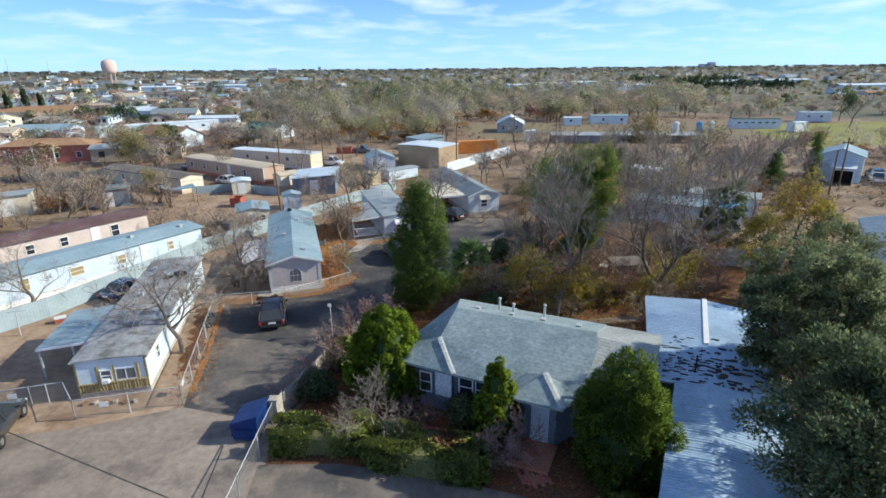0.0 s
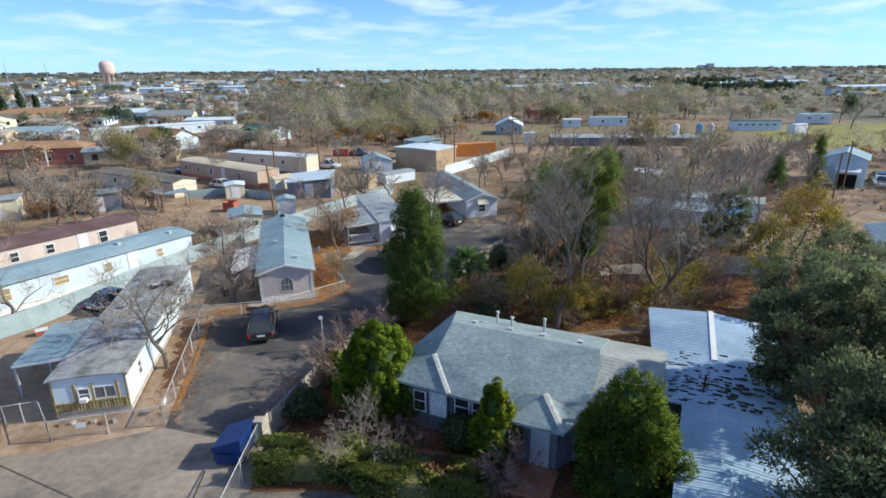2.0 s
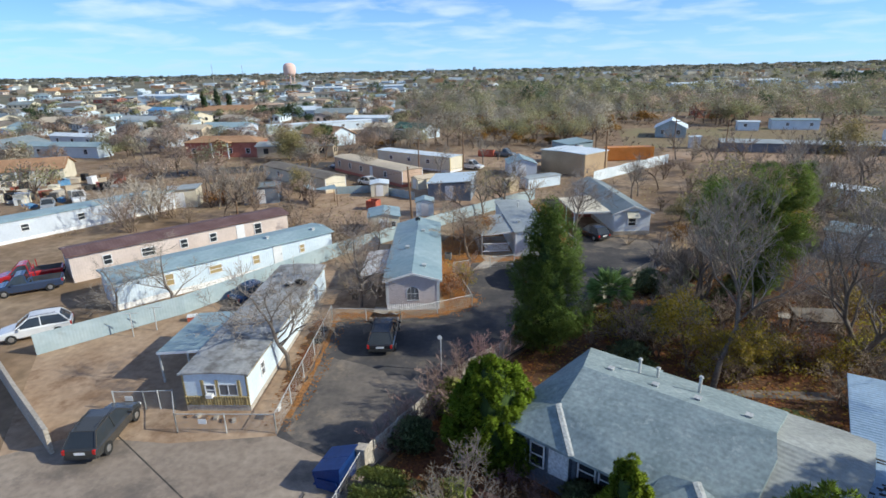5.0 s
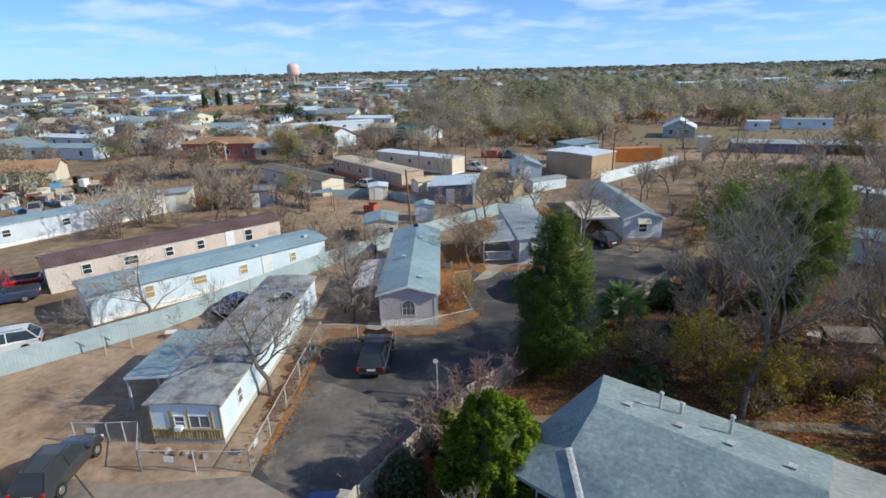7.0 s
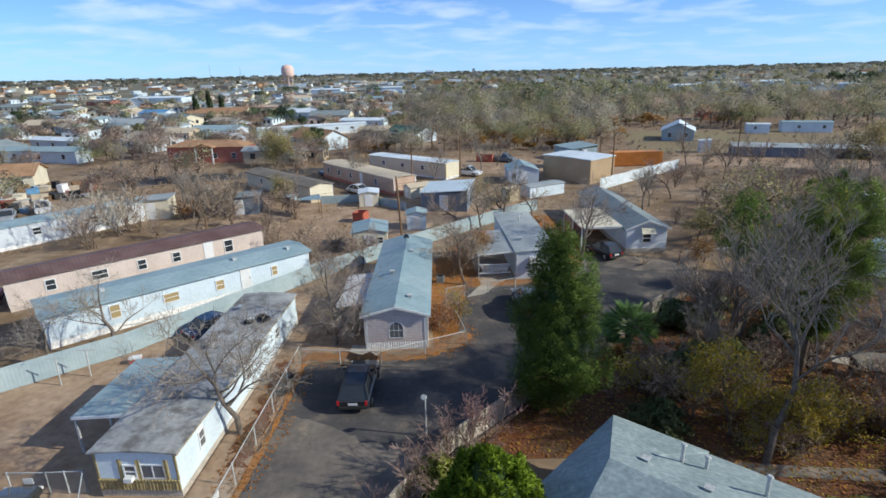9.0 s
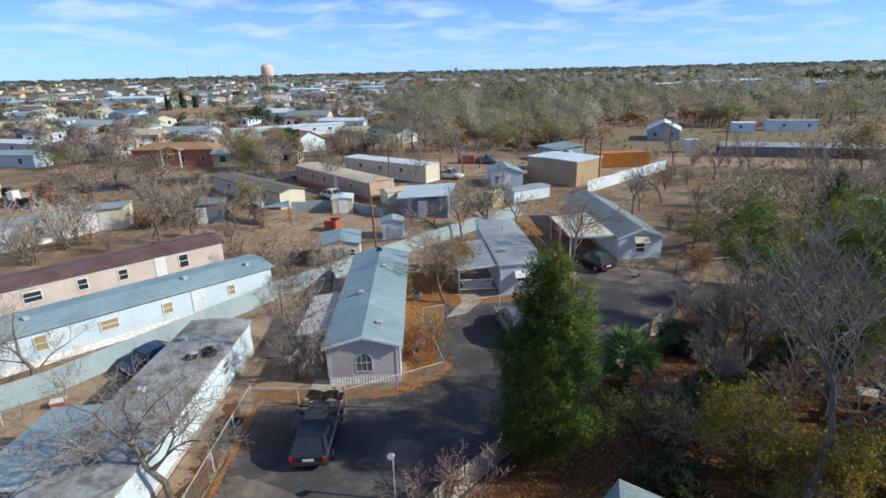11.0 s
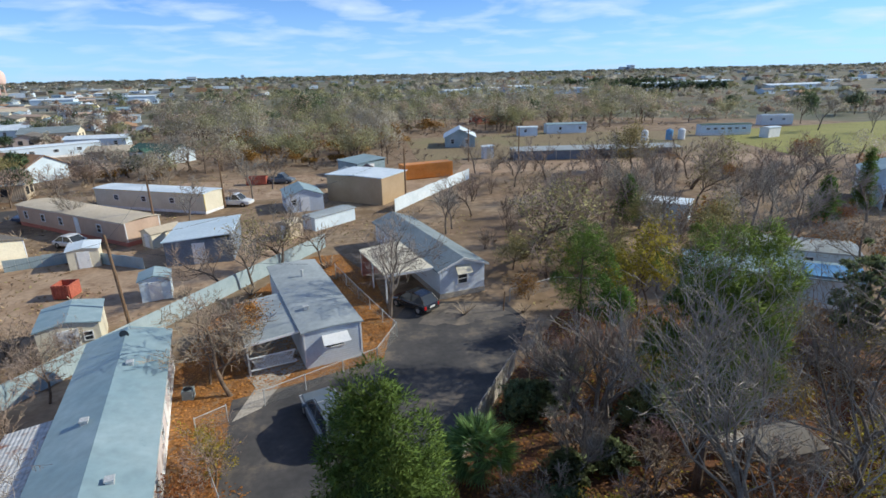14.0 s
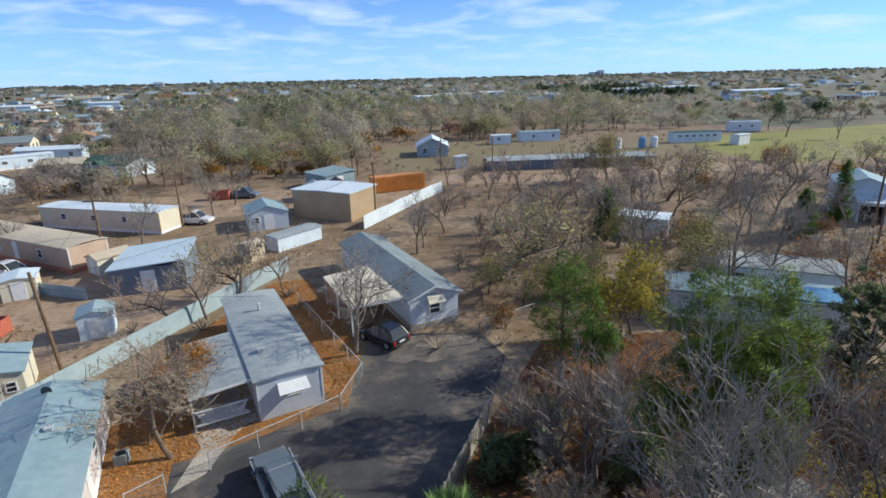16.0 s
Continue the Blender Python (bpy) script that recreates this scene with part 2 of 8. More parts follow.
MT["sidingblue"] = surf("pale_blue_siding", (0.52, 0.57, 0.64), (0.60, 0.65, 0.71), scale=0.5, fine=6, rough=0.6, vary=0.06, bump=0.1, wave=("Z", 0.15, 0.006))
MT["sidingtan"] = surf("tan_siding", (0.52, 0.42, 0.30), (0.60, 0.50, 0.37), scale=0.5, fine=6, rough=0.6, vary=0.07, wave=("Y", 0.3, 0.02))
MT["sidingcream"] = surf("cream_siding", (0.66, 0.60, 0.46), (0.74, 0.68, 0.54), scale=0.6, fine=6, rough=0.6, vary=0.07, stain=((0.45, 0.38, 0.28), 0.30, 1.1))
MT["sidingpeach"] = surf("peach_siding", (0.47, 0.335, 0.25), (0.54, 0.395, 0.30), scale=0.6, fine=6, rough=0.6, vary=0.07)
MT["steeltan"] = surf("tan_steel_panel", (0.42, 0.30, 0.18), (0.48, 0.35, 0.22), scale=0.4, fine=5, rough=0.5, vary=0.05, bump=0.03)
MT["skirt"] = surf("white_skirting", (0.739, 0.739, 0.739), (0.851, 0.851, 0.851), scale=0.8, fine=7, wave=("X", 0.16, 0.02), stain=((0.45, 0.40, 0.34), 0.36, 1.2))
MT["slatewall"] = surf("slate_blue_stucco", (0.16, 0.19, 0.235), (0.21, 0.24, 0.285), scale=0.7, fine=8, bump=0.4)
MT["palewall"] = surf("pale_trim_paint", (0.60, 0.62, 0.64), (0.70, 0.72, 0.74), scale=0.8, fine=8)
MT["brickwall"] = surf("red_brick_wall", (0.42, 0.145, 0.105), (0.52, 0.205, 0.15), scale=0.8, fine=10)
MT["yellowtrim"] = surf("mustard_boards", (0.32, 0.25, 0.12), (0.41, 0.33, 0.165), scale=1.0, fine=9, wave=("X", 0.15, 0.02))
MT["white"] = surf("white_paint", (0.72, 0.73, 0.74), (0.82, 0.82, 0.82), scale=1, fine=9, vary=0.06, rough=0.5)
MT["woodgrey"] = surf("weathered_wood", (0.375, 0.338, 0.292), (0.540, 0.495, 0.435), scale=1.2, fine=12, vary=0.3, bump=0.6)
MT["wood"] = surf("brown_pole_wood", (0.16, 0.095, 0.055), (0.23, 0.145, 0.085), scale=1.2, fine=12, vary=0.3, bump=0.5)
MT["bluesheet"] = surf("pale_blue_sheet", (0.30, 0.385, 0.42), (0.40, 0.48, 0.51), scale=0.5, fine=3, rough=0.6, vary=0.06, bump=0.03, wave=("X", 0.2, 0.004), stain=((0.27, 0.29, 0.29), 0.34, 0.6))
MT["steel"] = surf("galvanised_steel", (0.46, 0.47, 0.47), (0.58, 0.59, 0.59), scale=2, fine=14, rough=0.5, metal=0.15)
MT["dark"] = surf("dark_shade", (0.03, 0.03, 0.03), (0.05, 0.05, 0.05), scale=1, fine=8)
MT["rubber"] = surf("tyre_rubber", (0.02, 0.02, 0.02), (0.035, 0.035, 0.035), scale=4, fine=20)
MT["trunk"] = surf("grey_bark", (0.135, 0.110, 0.090), (0.225, 0.190, 0.160), scale=2, fine=15, vary=0.3, bump=0.8)
MT["trunkbrown"] = surf("brown_bark", (0.12, 0.085, 0.06), (0.19, 0.14, 0.105), scale=2, fine=15, vary=0.3, bump=0.8)
MT["twig"] = surf("grey_twigs", (0.225, 0.188, 0.155), (0.355, 0.310, 0.262), scale=0.6, fine=8, vary=0.2, bump=0.0, island=0.2)
MT["twigpale"] = surf("pale_twigs", (0.350, 0.302, 0.252), (0.530, 0.470, 0.395), scale=0.6, fine=8, vary=0.2, bump=0.0, island=0.2)
MT["twigbrown"] = surf("brown_twigs", (0.265, 0.197, 0.147), (0.391, 0.306, 0.231), scale=0.6, fine=8, vary=0.2, bump=0.0, island=0.2)
MT["twigred"] = surf("reddish_twigs", (0.237, 0.150, 0.130), (0.332, 0.225, 0.195), scale=0.6, fine=8, vary=0.2, bump=0.0, island=0.2)
MT["pine"] = leafmat("pine_needles", (0.094, 0.166, 0.036), (0.205, 0.295, 0.064), island=0.25, through=0.3)
MT["juniper"] = leafmat("juniper_sprays", (0.150, 0.245, 0.020), (0.275, 0.385, 0.038), island=0.2, through=0.35)
MT["juniperdark"] = leafmat("dark_juniper_sprays", (0.088, 0.155, 0.018), (0.165, 0.250, 0.036), island=0.2, through=0.35)
# dark greens for inner cores: crown shade put into the colour
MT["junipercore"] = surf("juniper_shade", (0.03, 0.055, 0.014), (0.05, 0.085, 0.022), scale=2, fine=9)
MT["hedgecore"] = surf("hedge_shade", (0.10, 0.115, 0.035), (0.16, 0.15, 0.06), scale=2, fine=9)
MT["oakleaf"] = leafmat("grey_green_leaves", (0.165, 0.215, 0.105), (0.285, 0.335, 0.175), island=0.25, through=0.4)
MT["hedgeleaf"] = leafmat("hedge_leaves", (0.30, 0.36, 0.08), (0.48, 0.48, 0.14), island=0.3, through=0.4)
MT["hedgedry"] = leafmat("dry_hedge_leaves", (0.24, 0.14, 0.07), (0.32, 0.20, 0.11))
MT["yellowleaf"] = leafmat("yellow_leaves", (0.31, 0.25, 0.032), (0.44, 0.365, 0.062), through=0.35)
MT["olivebrush"] = leafmat("olive_brush", (0.287, 0.259, 0.108), (0.402, 0.345, 0.159))
MT["orangeleaf"] = leafmat("rust_leaves", (0.28, 0.12, 0.035), (0.36, 0.19, 0.06))
MT["rustleaf"] = leafmat("bright_rust_leaves", (0.42, 0.19, 0.05), (0.50, 0.27, 0.08))
MT["drygrass"] = leafmat("dry_grass_blades", (0.27, 0.19, 0.11), (0.38, 0.29, 0.17))
MT["palmleaf"] = leafmat("palm_leaves", (0.12, 0.22, 0.07), (0.22, 0.34, 0.12))
# far crowns: colours lightened to stand in for haze and offset self-shadow
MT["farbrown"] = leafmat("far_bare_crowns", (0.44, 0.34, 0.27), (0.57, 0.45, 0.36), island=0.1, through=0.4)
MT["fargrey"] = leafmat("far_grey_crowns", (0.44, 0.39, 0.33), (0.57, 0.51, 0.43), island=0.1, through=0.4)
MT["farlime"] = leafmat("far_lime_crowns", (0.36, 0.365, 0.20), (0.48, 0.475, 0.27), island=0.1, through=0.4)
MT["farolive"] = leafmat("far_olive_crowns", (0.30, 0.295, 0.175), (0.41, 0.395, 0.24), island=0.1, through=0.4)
# horizon woods: greyness of distance haze is put into the leaf colour
MT["farwoods"] = leafmat("hazy_woods", (0.15, 0.155, 0.125), (0.24, 0.24, 0.20), island=0.1, through=0.3)
MT["roofdun"] = surf("dun_shingle", (0.15, 0.13, 0.11), (0.22, 0.195, 0.165), scale=0.5, fine=5, vary=0.12, bump=0.15)
MT["fargreen"] = leafmat("far_green_crowns", (0.075, 0.128, 0.061), (0.128, 0.179, 0.098), island=0.12, through=0.35)


def glossy(name, c, rough=0.25, metal=0.0, spec=0.5, coat=0.0):
    m = surf(name, tuple(x * 0.92 for x in c), tuple(min(1, x * 1.08) for x in c), scale=1.5, fine=30, rough=rough, bump=0.02, metal=metal, vary=0.04, spec=spec)
    m.node_tree.nodes["Principled BSDF"].inputs["Coat Weight"].default_value = coat
    return m


MT["glass"] = glossy("dark_window_glass", (0.035, 0.042, 0.05), rough=0.08, spec=0.6)
MT["sidingpale"] = surf("bluish_white_siding", (0.66, 0.71, 0.77), (0.76, 0.80, 0.85), scale=0.5, fine=6, rough=0.6, vary=0.06, bump=0.1, wave=("Z", 0.15, 0.006))
MT["paleglass"] = glossy("curtained_grey_glass", (0.15, 0.155, 0.165), rough=0.15)
MT["curtain"] = glossy("amber_curtained_glass", (0.42, 0.32, 0.16), rough=0.25)
MT["carblack"] = glossy("black_car_paint", (0.018, 0.02, 0.026), rough=0.2, coat=0.8)
MT["cargrey"] = glossy("dark_grey_car_paint", (0.06, 0.062, 0.062), rough=0.25, coat=0.8, metal=0.3)
MT["carwhite"] = glossy("white_car_paint", (0.72, 0.73, 0.74), rough=0.25, coat=0.7)
MT["carred"] = glossy("red_car_paint", (0.42, 0.02, 0.025), rough=0.25, coat=0.7)
MT["carnavy"] = glossy("navy_car_paint", (0.03, 0.05, 0.10), rough=0.25, coat=0.7)
MT["carsilver"] = glossy("silver_car_paint", (0.45, 0.47, 0.49), rough=0.3, coat=0.5, metal=0.4)
MT["pickupgrey"] = glossy("blue_grey_cap", (0.13, 0.16, 0.19), rough=0.4, coat=0.3)
MT["rim"] = glossy("alloy_rim", (0.5, 0.5, 0.5), rough=0.3, metal=0.8)
MT["redlamp"] = glossy("red_lamp_glass", (0.5, 0.02, 0.02), rough=0.2)
MT["whitelamp"] = glossy("clear_lamp_glass", (0.7, 0.7, 0.7), rough=0.15)
MT["bluedump"] = surf("blue_dumpster_paint", (0.008, 0.032, 0.140), (0.014, 0.049, 0.196), scale=1.5, fine=9, rough=0.45, vary=0.12, stain=((0.10, 0.08, 0.07), 0.28, 2.0))
MT["orange"] = surf("orange_container", (0.58, 0.22, 0.045), (0.66, 0.28, 0.07), scale=0.8, fine=3, rough=0.5, vary=0.06, bump=0.03)
MT["redpaint"] = surf("faded_red_paint", (0.36, 0.085, 0.055), (0.46, 0.14, 0.09), scale=1, fine=9, rough=0.6)
MT["yellowpaint"] = surf("yellow_paint", (0.62, 0.46, 0.08), (0.70, 0.54, 0.12), scale=1, fine=9)
MT["towerpink"] = surf("pinkish_tank_paint", (0.72, 0.50, 0.43), (0.78, 0.58, 0.51), scale=0.02, fine=0.2, vary=0.05)


def chainlink():
    m = bpy.data.materials.new("chain_link_wire")
    m.use_nodes = True
    n, l = m.node_tree.nodes, m.node_tree.links
    b = n["Principled BSDF"]
    b.inputs["Base Color"].default_value = (0.45, 0.45, 0.44, 1)
    b.inputs["Metallic"].default_value = 0.5
    b.inputs["Roughness"].default_value = 0.5
    tc = n.new("ShaderNodeTexCoord")
    outs = []
    for k in (1, -1):
        mp = n.new("ShaderNodeMapping"); mp.inputs["Rotation"].default_value = (0, radians(45 * k), 0)
        w = n.new("ShaderNodeTexWave"); w.bands_direction = "X"; w.inputs["Scale"].default_value = 0.314159 / 0.06
        l.new(tc.outputs["Object"], mp.inputs[0]); l.new(mp.outputs[0], w.inputs["Vector"])
        gt = n.new("ShaderNodeMath"); gt.operation = "GREATER_THAN"; gt.inputs[1].default_value = 0.975
        l.new(w.outputs["Fac"], gt.inputs[0]); outs.append(gt)
    mx = n.new("ShaderNodeMath"); mx.operation = "MAXIMUM"
    l.new(outs[0].outputs[0], mx.inputs[0]); l.new(outs[1].outputs[0], mx.inputs[1])
    l.new(mx.outputs[0], b.inputs["Alpha"])
    return m


MT["chainlink"] = chainlink()


# ---- mesh helpers ----
class Geo:
    """Vertices and faces of one mesh, gathered piece by piece."""

    def __init__(self):
        self.v, self.f, self.n = [], [], None

    def poly(self, pts):
        k = len(self.v)
        self.v += [tuple(p) for p in pts]
        self.f.append(tuple(range(k, k + len(pts))))
        return self

    def box(self, x0, y0, z0, x1, y1, z1, m=None):
        return self.prism([(x0, y0), (x1, y0), (x1, y1), (x0, y1)], z0, z1, m)

    def prism(self, ring, z0, z1, m=None):
        """A plan outline (counter-clockwise) raised from z0 to z1."""
        k, c = len(self.v), len(ring)
        pts = [Vector((x, y, z0)) for x, y in ring] + [Vector((x, y, z1)) for x, y in ring]
        self.v += [tuple(m @ p) if m else tuple(p) for p in pts]
        self.f.append(tuple(range(k + c - 1, k - 1, -1)))
        self.f.append(tuple(range(k + c, k + 2 * c)))
        for i in range(c):
            j = (i + 1) % c
            self.f.append((k + i, k + j, k + c + j, k + c + i))
        return self

    def slab(self, pts, t):
        """A sloping polygon with a thickness t downwards."""
        k, c = len(self.v), len(pts)
        self.v += [tuple(p) for p in pts] + [(p[0], p[1], p[2] - t) for p in pts]
        self.f.append(tuple(range(k, k + c)))
        self.f.append(tuple(range(k + 2 * c - 1, k + c - 1, -1)))
        for i in range(c):
            j = (i + 1) % c
            self.f.append((k + j, k + i, k + c + i, k + c + j))
        return self

    def loft(self, rings, caps=True):
        k, c = len(self.v), len(rings[0])
        for r in rings:
            self.v += [tuple(p) for p in r]
        for a in range(len(rings) - 1):
            for i in range(c):
                j = (i + 1) % c
                self.f.append((k + a * c + i, k + a * c + j, k + (a + 1) * c + j, k + (a + 1) * c + i))
        if caps:
            self.f.append(tuple(range(k + c - 1, k - 1, -1)))
            e = k + (len(rings) - 1) * c
            self.f.append(tuple(range(e, e + c)))
        return self

    def tube(self, a, b, r0, r1=None, sides=6):
        a, b = Vector(a), Vector(b)
        r1 = r0 if r1 is None else r1
        d = (b - a).normalized()
        p = d.orthogonal().normalized()
        q = d.cross(p)
        ring = lambda o, r: [o + (p * math.cos(2 * math.pi * i / sides) + q * math.sin(2 * math.pi * i / sides)) * r for i in range(sides)]
        return self.loft([ring(a, r0), ring(b, r1)])

    def mesh(self, name, smooth=False):
        me = bpy.data.meshes.new(name)
        me.from_pydata(self.v, [], self.f)
        if smooth:
            me.shade_smooth()
        if self.n is not None:
            me.shade_smooth()
            me.normals_split_custom_set_from_vertices(self.n)
        return me


def part(name, geo, material, parent, label="", smooth=False):
    """One mesh object under a thing or a part."""
    me = geo.mesh(name, smooth) if isinstance(geo, Geo) else geo
    if not me.materials:
        me.materials.append(material)
    ob = new(name, me)
    ob.parent = parent
    if label:
        tagged(ob, label)
    return ob


def thing(name, m, label, category, group="", kind=""):
    ob = new(name)
    ob.empty_display_size = 0.3
    ob.matrix_world = m
    return tagged(ob, label, category, group, kind)


def solid(name, geo, material, label, category="", kind="", smooth=False, m=None):
    me = geo.mesh(name, smooth)
    me.materials.append(material)
    ob = new(name, me)
    if m is not None:
        ob.matrix_world = m
    return tagged(ob, label, category, kind=kind)


def along(x, y, dx, dy, z=0.0):
    """A pose at (x, y) whose y axis points along (dx, dy)."""
    return pose(x, y, z, 0, 0, math.degrees(math.atan2(-dx, dy)))


# ---- ground ----
def rise(x, y):
    """The land lifts very slightly towards the horizon."""
    return max(0.0, math.hypot(x, y - 40) - 500) * 0.0052


g = Geo()
radii = [0.0] + [120 * 1.34 ** k for k in range(13)]
radii = [r for r in radii if r < 4400] + [4850.0]
g.v.append((0, 40, 0))
for r in radii[1:]:
    for k in range(64):
        x, y = r * math.cos(k * math.pi / 32), 40 + r * math.sin(k * math.pi / 32)
        g.v.append((x, y, rise(x, y)))
for k in range(64):
    g.f.append((0, 1 + k, 1 + (k + 1) % 64))
for i in range(len(radii) - 2):
    for k in range(64):
        a, b = 1 + i * 64 + k, 1 + i * 64 + (k + 1) % 64
        g.f.append((a, a + 64, b + 64, b))
land = solid("ground", g, MT["ground"], "flat dry tan earth with straw-coloured patches", "ground", "structure")
# scrub covers the plain past the lots
land.data.materials.append(MT["farplain"])
for pl in land.data.polygons:
    if math.hypot(pl.center.x, pl.center.y - 40) > 200:
        pl.material_index = 1


def sheet(name, ring, z, material, label, category="ground"):
    return solid(name, Geo().prism(ring, 0.0005, z), material, label, category, "structure")


sheet("road", [(-13.3, 26.6), (-7.6, 24.6), (-4.4, 33.2), (-1.2, 38.2), (2.2, 43), (5.7, 49), (9.3, 54.2), (12.6, 60.5), (12.0, 64.4), (7.0, 65.6), (4.5, 66.2), (2.8, 63.0), (1.6, 57.4), (-4.2, 55.4), (-7.4, 54.6), (-6.6, 46), (-7.4, 42.4), (-12.6, 40.9), (-15.6, 39.8)],
      0.02, MT["asphalt"], "worn dark asphalt lane with dusty patches", "road")
def ragged(ring, step, jit, seed):
    """An outline with its long sides broken into uneven short ones."""
    rd, out = random.Random(seed), []
    for (x0, y0), (x1, y1) in zip(ring, ring[1:] + ring[:1]):
        n = max(1, int(math.hypot(x1 - x0, y1 - y0) / step))
        out += [(x0 + (x1 - x0) * i / n + rd.gauss(0, jit), y0 + (y1 - y0) * i / n + rd.gauss(0, jit)) for i in range(n)]
    return out


sheet("lane_mouth", ragged([(-13.0, 26.8), (-7.8, 25.0), (-5.2, 31.6), (-6.4, 33.8), (-9.2, 33.2), (-11.4, 34.6), (-14.2, 34.6)], 0.5, 0.2, 3), 0.026, MT["dustyasphalt"], "dusty worn asphalt at the mouth of the lane", "road")
sheet("dust_patch", ragged([(4.8, 62.2), (7.6, 61.0), (11.6, 62.0), (11.4, 64.0), (7.0, 65.2), (4.9, 65.6)], 0.45, 0.2, 5), 0.026, MT["dustyasphalt"], "dusty worn asphalt before the carport", "road")
sheet("dust_patch", ragged([(-12.8, 38.6), (-9.0, 39.6), (-6.2, 41.6), (-7.2, 42.0), (-10.5, 40.6), (-13.6, 40.2)], 0.4, 0.15, 6), 0.026, MT["dustyasphalt"], "pale dusty strip along the low fence", "road")
# three narrow dark lines laid across the lot
for a, b in (((-21.77, 25.1), (-11.33, 19.77)), ((-10.01, 23.1), (-9.71, 17.6)), ((-11.33, 19.77), (-3.0, 14.6))):
    d = Vector((b[0] - a[0], b[1] - a[1])).normalized() * 0.035
    sheet("pavement_line", [(a[0] - d.y, a[1] + d.x), (b[0] - d.y, b[1] + d.x), (b[0] + d.y, b[1] - d.x), (a[0] + d.y, a[1] - d.x)][::-1], 0.018, MT["tar"], "narrow dark line across the concrete lot", "pavement")
sheet("pavement", [(-60, -30), (-7.9, -30), (-7.6, 24.6), (-13.3, 26.6), (-18.6, 25.0), (-24, 24.6), (-26.5, 22.5), (-60, 60 - 58)], 0.012, MT["concrete"], "pale dusty concrete lot with dark stains", "pavement")
sheet("yard_dirt", [(-18.6, 25.0), (-13.3, 26.6), (-15.6, 39.8), (-13.5, 43), (-17.5, 60), (-21.2, 54.4), (-28.2, 39.2), (-34.1, 31.5), (-26.5, 22.5), (-24, 24.6)], 0.008, MT["dirt"], "bare pinkish dirt yard with tyre marks")
sheet("leaf_litter", [(-7.4, 42.4), (-6.6, 46), (-7.4, 54.6), (-4.2, 55.4), (1.6, 57.4), (2.8, 63), (2, 72), (-1, 80), (-4, 80), (-11, 66), (-12, 58)], 0.008, MT["leaflitter"], "orange fallen leaves over dry grass")
def drift(pts, w, z, material, label, seed):
    """A strip of fallen leaves with ragged edges along a line."""
    rd = random.Random(seed)
    left, right = [], []
    for (x0, y0), (x1, y1) in zip(pts, pts[1:]):
        d = Vector((x1 - x0, y1 - y0))
        n = max(2, int(d.length / 0.45))
        nx, ny = -d.y / d.length, d.x / d.length
        for i in range(n):
            x, y = x0 + d.x * i / n, y0 + d.y * i / n
            a, b = w * rd.uniform(0.25, 1.1), w * rd.uniform(0.25, 1.1)
            left.append((x + nx * a, y + ny * a))
            right.append((x - nx * b, y - ny * b))
    g = Geo()
    for i in range(len(left)):
        g.v += [(*left[i], z), (*right[i], z)]
        if i:
            g.f.append((2 * i - 2, 2 * i - 1, 2 * i + 1, 2 * i))
    return solid("leaf_litter", g, material, label, "ground", "structure")


drift([(-16.0, 40.9), (-11.3, 41.6), (-8.4, 42.3), (-6.3, 44.4), (-5.9, 46.6)], 0.8, 0.03, MT["leaflitter"], "orange leaves drifted along the low fence", 1)
drift([(-15.6, 40.0), (-14.2, 33.4), (-13.3, 27.6)], 0.22, 0.033, MT["leaflitter"], "brown leaves drifted along the yard fence", 2)
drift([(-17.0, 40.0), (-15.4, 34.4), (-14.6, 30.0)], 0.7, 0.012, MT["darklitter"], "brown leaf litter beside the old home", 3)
drift([(4.6, 31.9), (9.0, 32.3), (15.0, 33.6)], 0.7, 0.012, MT["lawn"], "ragged green grass behind the house", 4)
sheet("garden_walk", [(7.6, 34.2), (16.6, 35.2), (16.5, 36.0), (7.5, 35.0)], 0.03, MT["dustyasphalt"], "narrow grey concrete walk among leaves", "path")
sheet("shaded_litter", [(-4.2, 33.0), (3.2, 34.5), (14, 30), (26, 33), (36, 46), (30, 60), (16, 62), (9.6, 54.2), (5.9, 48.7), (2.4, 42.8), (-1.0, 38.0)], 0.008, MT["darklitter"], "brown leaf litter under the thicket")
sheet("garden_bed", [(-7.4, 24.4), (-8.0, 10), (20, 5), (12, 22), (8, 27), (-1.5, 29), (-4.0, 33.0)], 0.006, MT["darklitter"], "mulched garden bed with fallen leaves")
sheet("far_field", [(92, 120), (260, 130), (300, 190), (112, 170), (98, 150)], 0.008, MT["grass"], "yellowish green open field")


# ---- buildings: shared parts ----
def wallpoint(side, p, e, z, W, L):
    return {"f": (p, -e, z), "b": (p, L + e, z), "l": (-e, p, z), "r": (W + e, p, z)}[side]


def wallbox(side, p0, p1, e0, e1, z0, z1, W, L, geo=None):
    """A box that lies on one wall of a W by L plan, from p0 to p1 along it and e0 to e1 out of it."""
    a, b = wallpoint(side, p0, e0, z0, W, L), wallpoint(side, p1, e1, z1, W, L)
    lo, hi = [min(x, y) for x, y in zip(a, b)], [max(x, y) for x, y in zip(a, b)]
    return (geo or Geo()).box(*lo, *hi)


